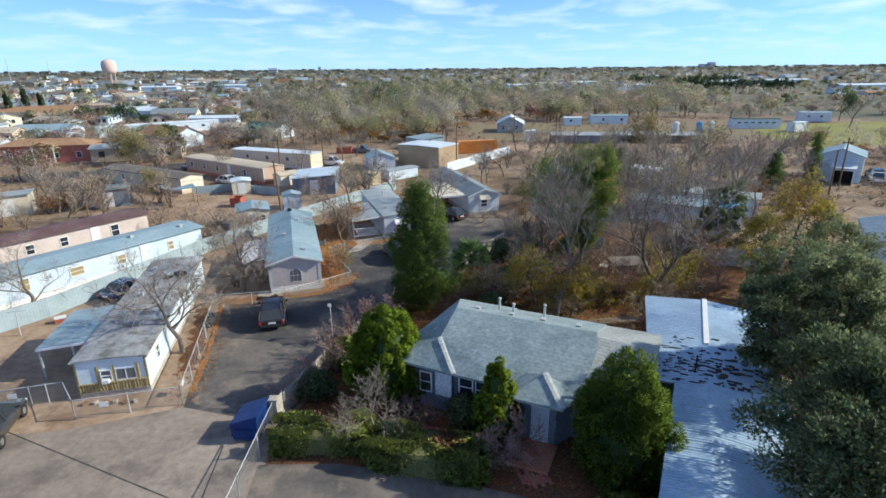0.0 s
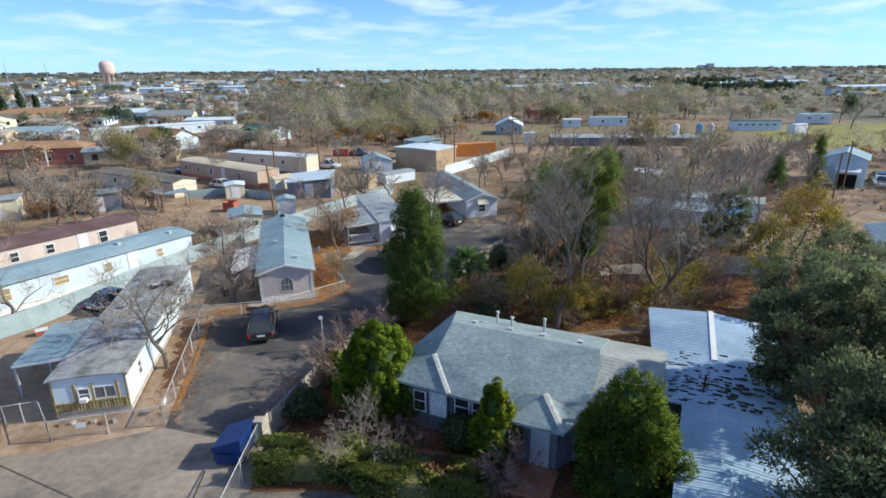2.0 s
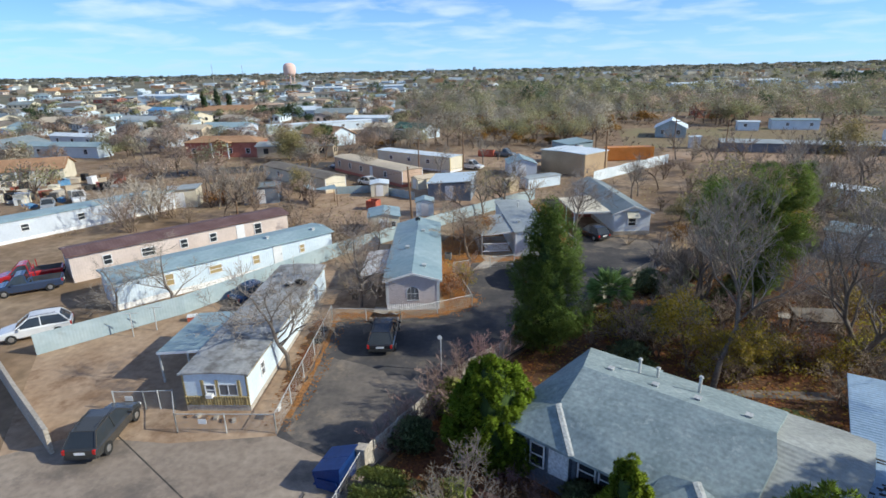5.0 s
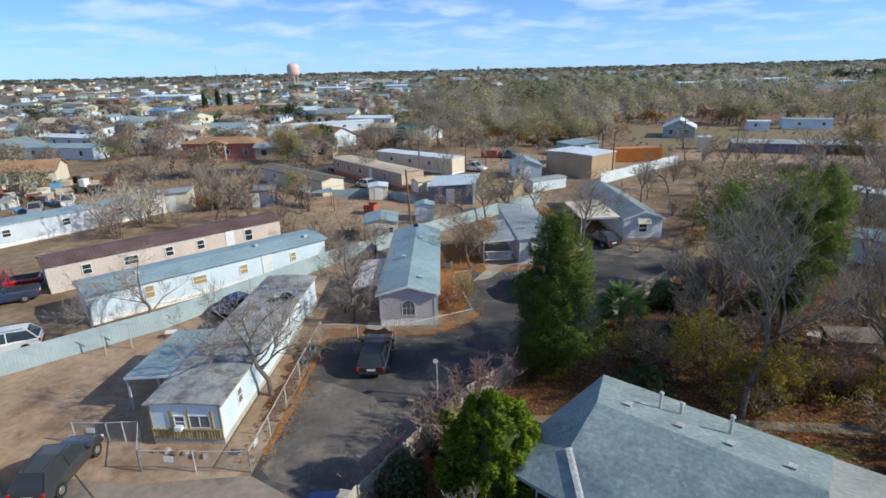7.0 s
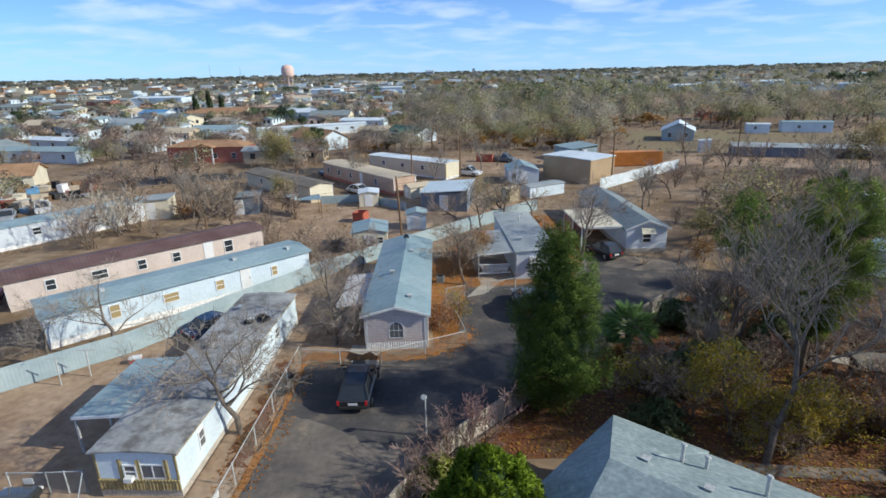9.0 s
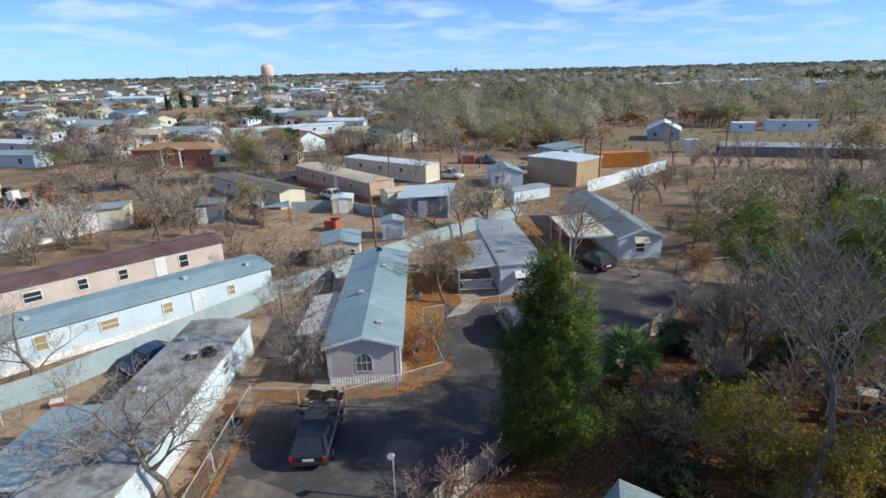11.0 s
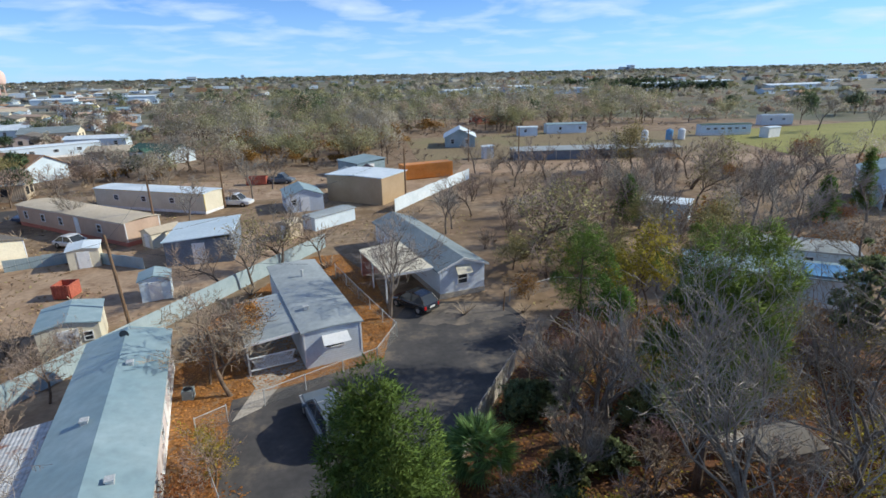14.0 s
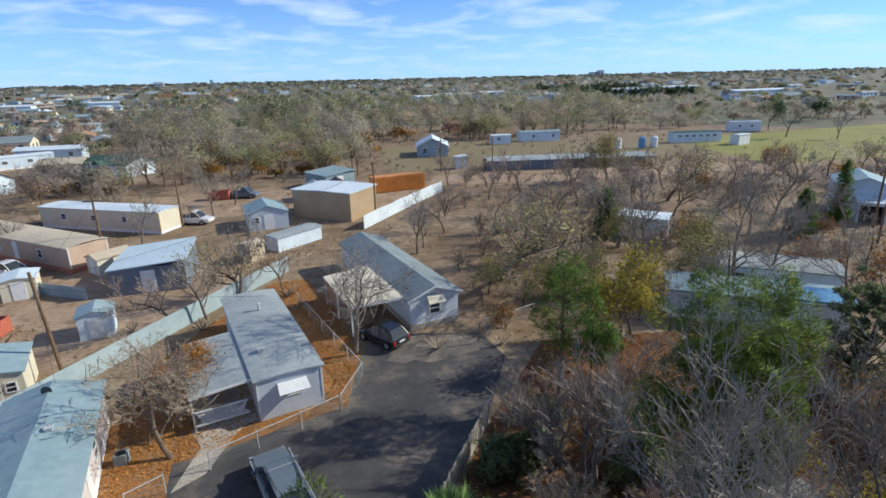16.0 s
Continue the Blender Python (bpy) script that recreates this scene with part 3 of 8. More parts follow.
def window(parent, side, p, z, w, h, W, L, frame="white", pane="glass", bars=1, deep=0.0):
    g = Geo()
    t = 0.07
    for q in ((p - w / 2, p + w / 2, z, z + t), (p - w / 2, p + w / 2, z + h - t, z + h), (p - w / 2, p - w / 2 + t, z + t, z + h - t), (p + w / 2 - t, p + w / 2, z + t, z + h - t)):
        wallbox(side, q[0], q[1], deep, deep + 0.06, q[2], q[3], W, L, g)
    if bars:
        wallbox(side, p - w / 2 + t, p + w / 2 - t, deep, deep + 0.05, z + h / 2 - 0.025, z + h / 2 + 0.025, W, L, g)
    fr = part("window", g, MT[frame], parent)
    part("pane", wallbox(side, p - w / 2 + t, p + w / 2 - t, deep + 0.004, deep + 0.02, z + t, z + h - t, W, L), MT[pane], fr)
    return fr


def door(parent, side, p, z, w, h, W, L, colour="white"):
    g = wallbox(side, p - w / 2, p + w / 2, 0, 0.05, z, z + h, W, L)
    d = part("door", g, MT[colour], parent)
    part("handle", wallbox(side, p + w / 2 - 0.14, p + w / 2 - 0.08, 0.05, 0.1, z + h * 0.45, z + h * 0.5, W, L), MT["steel"], d)
    return d


def gable_roof(W, L, z, rise, over=0.25, t=0.12):
    g = Geo()
    x0, x1, y0, y1, c = -over, W + over, -over, L + over, W / 2
    s = rise / (W / 2)
    ze = z - over * s
    g.slab([(x0, y0, ze), (c, y0, z + rise), (c, y1, z + rise), (x0, y1, ze)][::-1], t)
    g.slab([(c, y0, z + rise), (x1, y0, ze), (x1, y1, ze), (c, y1, z + rise)][::-1], t)
    return g


def curved_roof(W, L, z, rise, over=0.15, t=0.08, n=6):
    g = Geo()
    xs = [-over + (W + 2 * over) * i / n for i in range(n + 1)]
    zs = [z + rise * (1 - (2 * i / n - 1) ** 2) for i in range(n + 1)]
    prof = list(zip(xs, zs)) + [(x, z - t) for x, z in zip(xs[::-1], zs[::-1])]
    g.loft([[(x, y, z) for x, z in prof] for y in (-over, L + over)])
    return g


def hip_roof(W, L, z, rise, over=0.4, t=0.12):
    g = Geo()
    x0, x1, y0, y1 = -over, W + over, -over, L + over
    k = (x1 - x0) / 2 if (x1 - x0) < (y1 - y0) else (y1 - y0) / 2
    if (x1 - x0) < (y1 - y0):
        a, b = ((x0 + x1) / 2, y0 + k, z + rise), ((x0 + x1) / 2, y1 - k, z + rise)
        g.slab([(x0, y0, z), (x1, y0, z), a], t); g.slab([(x1, y1, z), (x0, y1, z), b], t)
        g.slab([(x1, y0, z), (x1, y1, z), b, a], t); g.slab([(x0, y1, z), (x0, y0, z), a, b], t)
    else:
        a, b = (x0 + k, (y0 + y1) / 2, z + rise), (x1 - k, (y0 + y1) / 2, z + rise)
        g.slab([(x0, y1, z), (x0, y0, z), a], t); g.slab([(x1, y0, z), (x1, y1, z), b], t)
        g.slab([(x0, y0, z), (x1, y0, z), b, a], t); g.slab([(x1, y1, z), (x0, y1, z), a, b], t)
    return g


def walls(W, L, z0, z1, t=0.12, rise=0.0):
    """Four walls with thickness, joined at the corners; with a rise the short walls end in gables."""
    g = Geo()
    out, inn = [(0, 0), (W, 0), (W, L), (0, L)], [(t, t), (W - t, t), (W - t, L - t), (t, L - t)]
    for ring in (out, inn):
        for z in (z0, z1):
            g.v += [(x, y, z) for x, y in ring]
    # 0-3 outer foot, 4-7 outer head, 8-11 inner foot, 12-15 inner head, 16-19 gable tips
    zt = z1 + rise
    g.v += [(W / 2, 0, zt), (W / 2, L, zt), (W / 2, t, zt), (W / 2, L - t, zt)]
    tip = rise > 0
    g.f.append((0, 1, 5, 16, 4) if tip else (0, 1, 5, 4))
    g.f.append((2, 3, 7, 17, 6) if tip else (2, 3, 7, 6))
    g.f += [(1, 2, 6, 5), (3, 0, 4, 7)]
    g.f.append((9, 8, 12, 18, 13) if tip else (9, 8, 12, 13))
    g.f.append((11, 10, 14, 19, 15) if tip else (11, 10, 14, 15))
    g.f += [(10, 9, 13, 14), (8, 11, 15, 12)]
    g.f += [(5, 6, 14, 13), (7, 4, 12, 15)]
    g.f += [(4, 16, 18, 12), (16, 5, 13, 18), (6, 17, 19, 14), (17, 7, 15, 19)] if tip else [(4, 5, 13, 12), (6, 7, 15, 14)]
    g.f += [(0, 8, 9, 1), (1, 9, 10, 2), (2, 10, 11, 3), (3, 11, 8, 0)]
    if not tip:
        g.v = g.v[:16]
    return g


def vent_pipe(parent, x, y, z, h=0.35, r=0.06):
    g = Geo().tube((x, y, z - 0.1), (x, y, z + h), r, sides=10).tube((x, y, z + h), (x, y, z + h + 0.06), r * 1.7, r * 1.2, sides=10)
    return part("vent_pipe", g, MT["steel"], parent)


def roof_box(parent, x, y, z, s=0.3, h=0.2):
    return part("roof_vent", Geo().box(x - s / 2, y - s / 2, z - 0.1, x + s / 2, y + s / 2, z + h * 0.7).box(x - s * 0.65, y - s * 0.65, z + h * 0.7, x + s * 0.65, y + s * 0.65, z + h), MT["steel"], parent)


def mobile_home(m, W, L, eave, rise, skirt, wall, roof, label, windows=(), doors=(), kind="gable", skirtmat="skirt", group="mobile homes", vents=(), trim="white", pane="glass"):
    h = thing("mobile_home", m, label, "mobile home", group)
    part("skirting", walls(W, L, 0, skirt, 0.06), MT[skirtmat], h)
    part("wall", walls(W, L, skirt, eave, 0.12, rise if kind == "gable" else 0.0), MT[wall], h)
    if kind == "gable":
        r = part("roof", gable_roof(W, L, eave, rise), MT[roof], h)
    else:
        r = part("roof", curved_roof(W, L, eave, rise), MT[roof], h)
    g = Geo()
    for s, n in (("l", L), ("r", L)):
        wallbox(s, 0, n, 0.003, 0.04, eave - 0.16, eave - 0.05, W, L, g)
    for s in "fb":
        for p in (0, W - 0.1):
            wallbox(s, p, p + 0.1, 0.003, 0.03, skirt, eave, W, L, g)
    part("trim", g, MT[trim], h)
    for s, p, z, w, hh in windows:
        window(h, s, p, z, w, hh, W, L, pane=pane)
    for s, p in doors:
        door(h, s, p, skirt, 0.9, 1.95, W, L)
    for x, y in vents:
        z = eave + rise * (1 - abs(2 * x / W - 1)) if kind == "gable" else eave + rise
        roof_box(h, x, y, z, 0.28, 0.22)
    return h


# ---- the mobile homes ----
# D: mauve gabled home ahead
AX = (-0.218, 0.976)
home_d = mobile_home(along(-12.27, 42.55, *AX), 4.2, 16.3, 2.68, 0.6, 0.55, "sidingmauve", "roofD", "mauve mobile home with pale coated gable roof and white skirting",
                     windows=[("r", 3, 1.0, 0.9, 1.1), ("r", 7, 1.0, 0.9, 1.1), ("r", 11.5, 1.0, 0.9, 1.1), ("l", 6, 1.0, 0.9, 1.1), ("l", 12, 1.0, 0.9, 1.1)], doors=[("r", 9.2)],
                     vents=[(3.0, 1.8), (2.7, 11.5), (1.4, 6.5)])
# arched front window
g = Geo()
cx, cz, wr = 2.1, 1.55, 0.48
arch = [(cx - wr, 0.85), (cx + wr, 0.85)] + [(cx + wr * math.cos(a), cz + wr * math.sin(a)) for a in np.linspace(0, math.pi, 9)]
for i in range(len(arch)):
    a, b = arch[i], arch[(i + 1) % len(arch)]
    g.tube((a[0], -0.02, a[1]), (b[0], -0.02, b[1]), 0.035, sides=4)
for x in (cx - 0.16, cx + 0.16):
    g.box(x - 0.012, -0.03, 0.85, x + 0.012, 0.0, cz + wr * 0.9)
g.box(cx - wr, -0.03, 1.40, cx + wr, 0, 1.425)
gf = Geo()
gf.slab([(-0.25, -0.3, 2.61), (2.1, -0.3, 3.28), (2.1, -0.262, 3.28), (-0.25, -0.262, 2.61)][::-1], 0.16)
gf.slab([(2.1, -0.3, 3.28), (4.45, -0.3, 2.61), (4.45, -0.262, 2.61), (2.1, -0.262, 3.28)][::-1], 0.16)
part("fascia", gf, MT["white"], home_d)
part("corner_board", Geo().box(-0.03, -0.03, 0.55, 0.2, -0.003, 2.4), MT["white"], home_d)
part("corner_board", Geo().box(4.0, -0.03, 0.55, 4.23, -0.003, 2.4), MT["white"], home_d)
for k in range(10):
    part("siding_board", Geo().box(0.24 + k * 0.13, -0.022, 0.57, 0.33 + k * 0.13, -0.003, 2.36), MT["sidingmauve"], home_d)
aw = part("window", g, MT["palewall"], home_d, "arched window with pale frame")
gp = Geo()
gp.v += [(x, -0.012, z) for x, z in arch]
gp.f.append(tuple(range(len(arch))))
part("pane", gp, MT["paleglass"], aw)
# lean-to cover on the far side of D
def leanto(name, m, W, L, z0, z1, roof, label, posts=(), post="steel", t=0.07):
    """A sloping cover from the wall side (x = W, height z1) down to its posts (x = 0, height z0)."""
    c = thing(name, m, label, "carport")
    part("roof", Geo().slab([(0, 0, z0), (W, 0, z1), (W, L, z1), (0, L, z0)], t), MT[roof], c)
    part("fascia", Geo().box(0.0, -0.04, z0 - 0.16, 0.05, L + 0.04, z0 - 0.01).slab([(0, -0.045, z0), (W, -0.045, z1), (W, -0.003, z1), (0, -0.003, z0)], 0.15), MT["white"], c)
    for x, y in posts:
        part("post", Geo().box(x - 0.05, y - 0.05, 0, x + 0.05, y + 0.05, z0 - t + (z1 - z0) * x / W), MT[post], c)
    return c


leanto("carport", along(-15.3, 44.9, *AX), 2.6, 6.0, 2.0, 2.3, "roofrust", "rust-streaked white lean-to cover beside the mauve home", [(0.1, 0.2), (0.1, 5.8)])

# A: white home with a stained flat roof
AXA = (-0.17, 0.985)
home_a = mobile_home(along(-19.45, 27.75, *AXA), 3.7, 17.3, 2.45, 0.12, 0.35, "sidingwhite", "roofA", "old white mobile home with stained flat roof and mustard boards",
                     windows=[("f", 1.55, 1.0, 0.62, 0.75), ("r", 2.2, 1.0, 0.6, 0.95), ("r", 8, 1.1, 0.8, 0.8), ("r", 13, 1.1, 0.8, 0.8)], kind="curved", skirtmat="woodgrey", trim="yellowtrim", pane="paleglass", vents=[(1.2, 9), (2.3, 12.5), (0.8, 14.5)])
part("lower_panel", Geo().box(0.02, -0.05, 0.42, 3.68, -0.004, 0.9), MT["yellowtrim"], home_a, "mustard boards under the windows")
for k in range(18):
    part("slat", Geo().box(0.04 + k * 0.2, -0.075, 0.42, 0.17 + k * 0.2, -0.051, 0.9), MT["yellowtrim"], home_a)
part("rail", Geo().box(0.0, -0.1, 0.9, 3.7, -0.003, 0.98), MT["yellowtrim"], home_a)
for x in (1.12, 1.94, 3.2):
    part("front_trim", Geo().box(x - 0.09, -0.045, 0.98, x + 0.09, -0.003, 2.0), MT["yellowtrim"], home_a)
scr = part("screen_frame", Geo().box(2.03, -0.04, 1.0, 3.11, -0.003, 1.06).box(2.03, -0.04, 1.7, 3.11, -0.003, 1.76).box(2.03, -0.04, 1.06, 2.08, -0.003, 1.7).box(2.54, -0.04, 1.06, 2.6, -0.003, 1.7).box(3.06, -0.04, 1.06, 3.11, -0.003, 1.7), MT["palewall"], home_a)
part("screen", Geo().box(2.08, -0.02, 1.06, 3.06, -0.006, 1.7), MT["paleglass"], scr, "grey insect screen")
for x in (3.62,):
    part("corner_board", Geo().box(x, -0.05, 0.98, x + 0.1, -0.003, 2.4), MT["yellowtrim"], home_a)
part("eave_board", Geo().box(3.7, -0.1, 2.28, 3.82, 17.3, 2.42), MT["yellowtrim"], home_a, "mustard eave board")
part("air_conditioner", Geo().box(1.34, -0.3, 0.99, 1.7, 0.0, 1.2), MT["white"], home_a)
for k in range(6):
    solid("block", Geo().box(-0.16, -0.1, 0, 0.16, 0.1, 0.14), MT["slab" if k % 2 else "wood"], "loose block lying before the old home", "block", m=along(-19.0 + k * 0.55, 27.25 + 0.1 * (k % 2), 1, 0.25 * k - 0.5, 0.008))["group"] = "loose blocks"
leanto("carport", along(-22.9, 30.0, *AXA), 3.15, 5.6, 2.15, 2.35, "roofD", "white metal carport on thin posts beside the old home", [(0.1, 0.1), (0.1, 5.4), (1.9, 0.1)])

# B: long white home, C: pink home with a maroon roof
AXB = (0.588, 0.809)
mobile_home(along(-37.5, 41.2, *AXB), 4.1, 20.2, 2.55, 0.25, 0.5, "sidingwhite", "roofgreyblue", "long white mobile home with blue-grey roof",
            windows=[("r", 4.3, 1.0, 0.75, 1.1), ("r", 8.2, 1.1, 1.2, 0.8), ("r", 12.0, 1.0, 0.75, 0.9), ("r", 16.8, 1.0, 0.6, 0.9)], doors=[("r", 14.2)], kind="gable", pane="curtain", vents=[(2.4, 4), (2.5, 14), (2.9, 18.8)])
mobile_home(along(-46.0, 45.6, *AXB), 3.6, 21.6, 2.7, 0.3, 0.45, "sidingpink", "roofmaroon", "pale pink mobile home with dull maroon metal roof",
            windows=[("r", 3.0, 1.1, 0.8, 1.0), ("r", 6.6, 1.1, 1.3, 0.9), ("r", 10.0, 1.1, 0.8, 1.0), ("r", 13.0, 1.1, 0.8, 1.0), ("r", 18.0, 0.9, 0.9, 1.3)], doors=[("r", 16.0)], skirtmat="sidingpink")

mobile_home(along(-35.3, 82.9, -0.836, 0.549), 3.9, 20.4, 2.5, 0.4, 0.4, "sidingcream", "roofdun", "long cream mobile home with dull dun roof", windows=[("l", 4, 1.0, 0.9, 0.9), ("l", 9, 1.0, 0.9, 0.9), ("l", 15, 1.0, 0.9, 0.9)], skirtmat="sidingtan")

# E: pale blue home with an awning
AXE = (-0.26, 0.966)
home_e = mobile_home(along(-3.3, 57.15, *AXE), 3.75, 13.6, 2.6, 0.14, 0.5, "sidingblue", "roofgrey", "pale blue mobile home with grey roof and window awning", windows=[("f", 1.95, 1.15, 1.3, 0.85), ("r", 4, 1.1, 0.8, 0.9), ("r", 9, 1.1, 0.8, 0.9)],
                     skirtmat="sidingblue", vents=[(0.9, 3.2)], trim="white", kind="curved")
part("awning", Geo().slab([(1.15, -0.02, 2.12), (2.8, -0.02, 2.12), (2.85, -0.75, 1.75), (1.1, -0.75, 1.75)][::-1], 0.04).box(1.1, -0.75, 1.6, 1.14, -0.73, 1.75), MT["white"], home_e, "white metal window awning")
vent_pipe(home_e, 2.0, 9.6, 2.8, 0.45, 0.09)
cpe = leanto("carport", along(-6.75, 56.9, *AXE), 3.3, 7.0, 2.25, 2.5, "roofgrey", "pale carport with leaves on its roof beside the blue home", [(0.1, 0.1), (0.1, 3.5), (0.1, 6.9)])
g = Geo()
for k in range(26):
    x = 0.2 + 2.4 * k / 25
    g.tube((x, 0.0, 0.45), (min(2.9, x + 0.8), 0.0, 1.25), 0.018, sides=3)
    g.tube((x + 0.4, 0.02, 0.45), (max(0.2, x - 0.4), 0.02, 1.25), 0.018, sides=3)
g.box(0.15, -0.03, 0.4, 2.95, 0.05, 0.48).box(0.15, -0.03, 1.22, 2.95, 0.05, 1.3)
part("lattice", g, MT["palewall"], cpe, "white diagonal lattice rail")

# G: pale house with carport at the end of the lane
AXG = (-0.24, 0.971)
house_g = thing("house", along(7.0, 66.05, *AXG), "pale blue-white house with slate gable roof and carport", "house")
part("wall", walls(4.1, 17, 0, 2.65, 0.15, 0.75), MT["sidingpale"], house_g)
part("foundation", Geo().box(-0.05, -0.05, 0, 4.15, 17.05, 0.45), MT["slab"], house_g)
part("roof", gable_roof(4.1, 17, 2.68, 0.78, 0.3), MT["roofslate"], house_g)
part("fascia", Geo().slab([(-0.3, -0.34, 2.58), (2.05, -0.34, 3.46), (2.05, -0.302, 3.46), (-0.3, -0.302, 2.58)][::-1], 0.16).slab([(2.05, -0.34, 3.46), (4.4, -0.34, 2.58), (4.4, -0.302, 2.58), (2.05, -0.302, 3.46)][::-1], 0.16), MT["white"], house_g)
window(house_g, "f", 2.05, 1.05, 0.95, 0.95, 4.1, 17)
part("awning", Geo().slab([(1.4, -0.02, 2.75), (2.7, -0.02, 2.75), (2.75, -0.6, 2.15), (1.35, -0.6, 2.15)][::-1], 0.05), MT["sidingcream"], house_g, "cream window awning")
part("window_panel", Geo().box(1.35, -0.03, 0.75, 2.75, -0.003, 1.05), MT["white"], house_g)
cpg = thing("carport", along(2.7, 65.6, *AXG), "cream flat carport roof over a dark parking bay", "carport")
part("roof", Geo().slab([(0, 0.6, 2.5), (4.45, 0.2, 2.62), (4.45, 8.5, 2.62), (0, 8.0, 2.5)], 0.1), MT["sidingcream"], cpg)
part("fascia", Geo().slab([(0, 0.55, 2.5), (4.45, 0.15, 2.62), (4.45, 0.197, 2.62), (0, 0.597, 2.5)], 0.2), MT["white"], cpg)
for x, y in ((0.15, 0.8), (0.15, 4.4), (0.15, 7.8)):
    part("post", Geo().box(x - 0.06, y - 0.06, 0, x + 0.06, y + 0.06, 2.45), MT["white"], cpg)
part("back_wall", Geo().box(0.1, 7.7, 0, 4.4, 7.82, 2.42), MT["brickwall"], cpg, "dull red back wall")

# ---- the grey-roofed main house and its metal-roofed annex ----
HO = along(2.1, 28.7, 0.462, 0.887)
house = thing("house", HO, "low slate-blue house with broad grey shingle hip roof", "house")
EV, RG = 2.8, 4.6
RLp, RRp = (0.1, 0, RG), (8.1, 0, RG)
BLp, LMp, HMp, WCp, WLp = (-1.7, 5.0, EV), (-2.2, -1.0, EV), (0.12, -2.4, 3.8), (1.65, -4.05, EV), (-2.2, -3.9, EV)
g = Geo()
g.slab([RLp, BLp, LMp, HMp], 0.14)
g.slab([HMp, LMp, WLp, WCp], 0.14)
g.slab([RLp, HMp, WCp, (4.9, -4.1, EV), (6.2, -3.4, 3.15), (8.0, -3.6, EV + 0.2), (8.35, -1.0, 4.15), RRp], 0.14)
g.slab([BLp, RLp, RRp, (8.1, 4.85, EV), (2.4, 4.85, EV), (2.35, 5.0, EV)], 0.14)
roof = part("roof", g, MT["shingle"], house)
# entrance hip in front and the lower wing beside it
g = Geo()
g.slab([(4.75, -4.9, EV), (7.45, -4.85, EV), (6.25, -3.45, 3.62)], 0.14)
g.slab([(7.45, -4.85, EV), (8.0, -3.6, EV + 0.2), (6.25, -3.45, 3.62)], 0.14)
g.slab([(4.75, -4.9, EV), (6.25, -3.45, 3.62), (5.0, -3.2, 3.2), (4.7, -4.0, EV)], 0.14)
part("entrance_roof", g, MT["shingle"], house)
g = Geo()
g.slab([(7.6, 4.85, EV - 0.06), (7.6, 0.0, 4.34), (11.2, 0.3, 4.05), (11.3, 4.9, EV - 0.06)][::-1], 0.12)
g.slab([(7.6, 0.0, 4.34), (7.6, -3.1, 3.1), (10.8, -2.7, 3.0), (11.2, 0.3, 4.05)][::-1], 0.12)
part("wing_roof", g, MT["shingleworn"], house)
for a, b, r in ((HMp, WCp, 0.16), ((6.25, -3.45, 3.62), (7.45, -4.85, EV), 0.16)):
    d = (Vector(b) - Vector(a)).normalized()
    s = d.cross(Vector((0, 0, 1))).normalized() * r
    A, B = Vector(a) + Vector((0, 0, 0.03)), Vector(b) + Vector((0, 0, 0.03))
    up = Vector((0, 0, 0.035))
    part("hip_cap", Geo().loft([[A - s, A + up, A + s], [B - s, B + up, B + s]]), MT["ridgecap"], house, "pale hip capping")
# walls
g = Geo()
t = 0.2
plan = [(-1.8, -3.4), (1.3, -3.5), (1.35, -3.1), (4.9, -3.2), (5.0, -4.0), (7.0, -4.0), (7.6, -3.0), (10.6, -2.0), (10.7, 4.4), (-1.3, 4.4)]
cxy = (4.5, 0.5)
inner = [(x + (0.2 if x < cxy[0] else -0.2), y + (0.2 if y < cxy[1] else -0.2)) for x, y in plan]
n = len(plan)
for ring in (plan, inner):
    for z in (0, EV - 0.05):
        g.v += [(x, y, z) for x, y in ring]
for i in range(n):
    j = (i + 1) % n
    g.f += [(i, j, n + j, n + i), (2 * n + j, 2 * n + i, 3 * n + i, 3 * n + j), (n + i, n + j, 3 * n + j, 3 * n + i)]
part("wall", g, MT["slatewall"], house)
for p, z, w in ((-1.15, 1.0, 0.75), (-0.25, 1.0, 0.75)):
    fr = window(house, "f", p, z, w, 1.25, 1, 1, deep=3.4 + 0.12)
part("wall_panel", Geo().box(0.35, -3.62, 1.0, 1.3, -3.56, 2.6), MT["palewall"], house)
for p, z, w in ((2.0, 0.95, 0.85), (2.95, 0.95, 0.85)):
    window(house, "f", p, z, w, 1.4, 1, 1, deep=3.25)
part("door", Geo().box(5.8, -4.14, 0.1, 6.7, -4.102, 2.15), MT["sidingblue"], house)
part("porch_step", Geo().box(5.2, -6.2, 0, 7.2, -4.11, 0.16), MT["brickpath"], house)
for x, y, h in ((1.9, 2.6, 0.75), (2.7, 2.9, 0.5), (4.7, 2.6, 0.8)):
    vent_pipe(house, x, y, RG - abs(y) / 4.95 * 1.8, h, 0.07)
for x, y in ((1.0, 1.2), (3.2, 0.9), (5.0, 1.0), (7.0, 1.0)):
    roof_box(house, x, y, RG - y / 4.95 * 1.8, 0.22, 0.14)

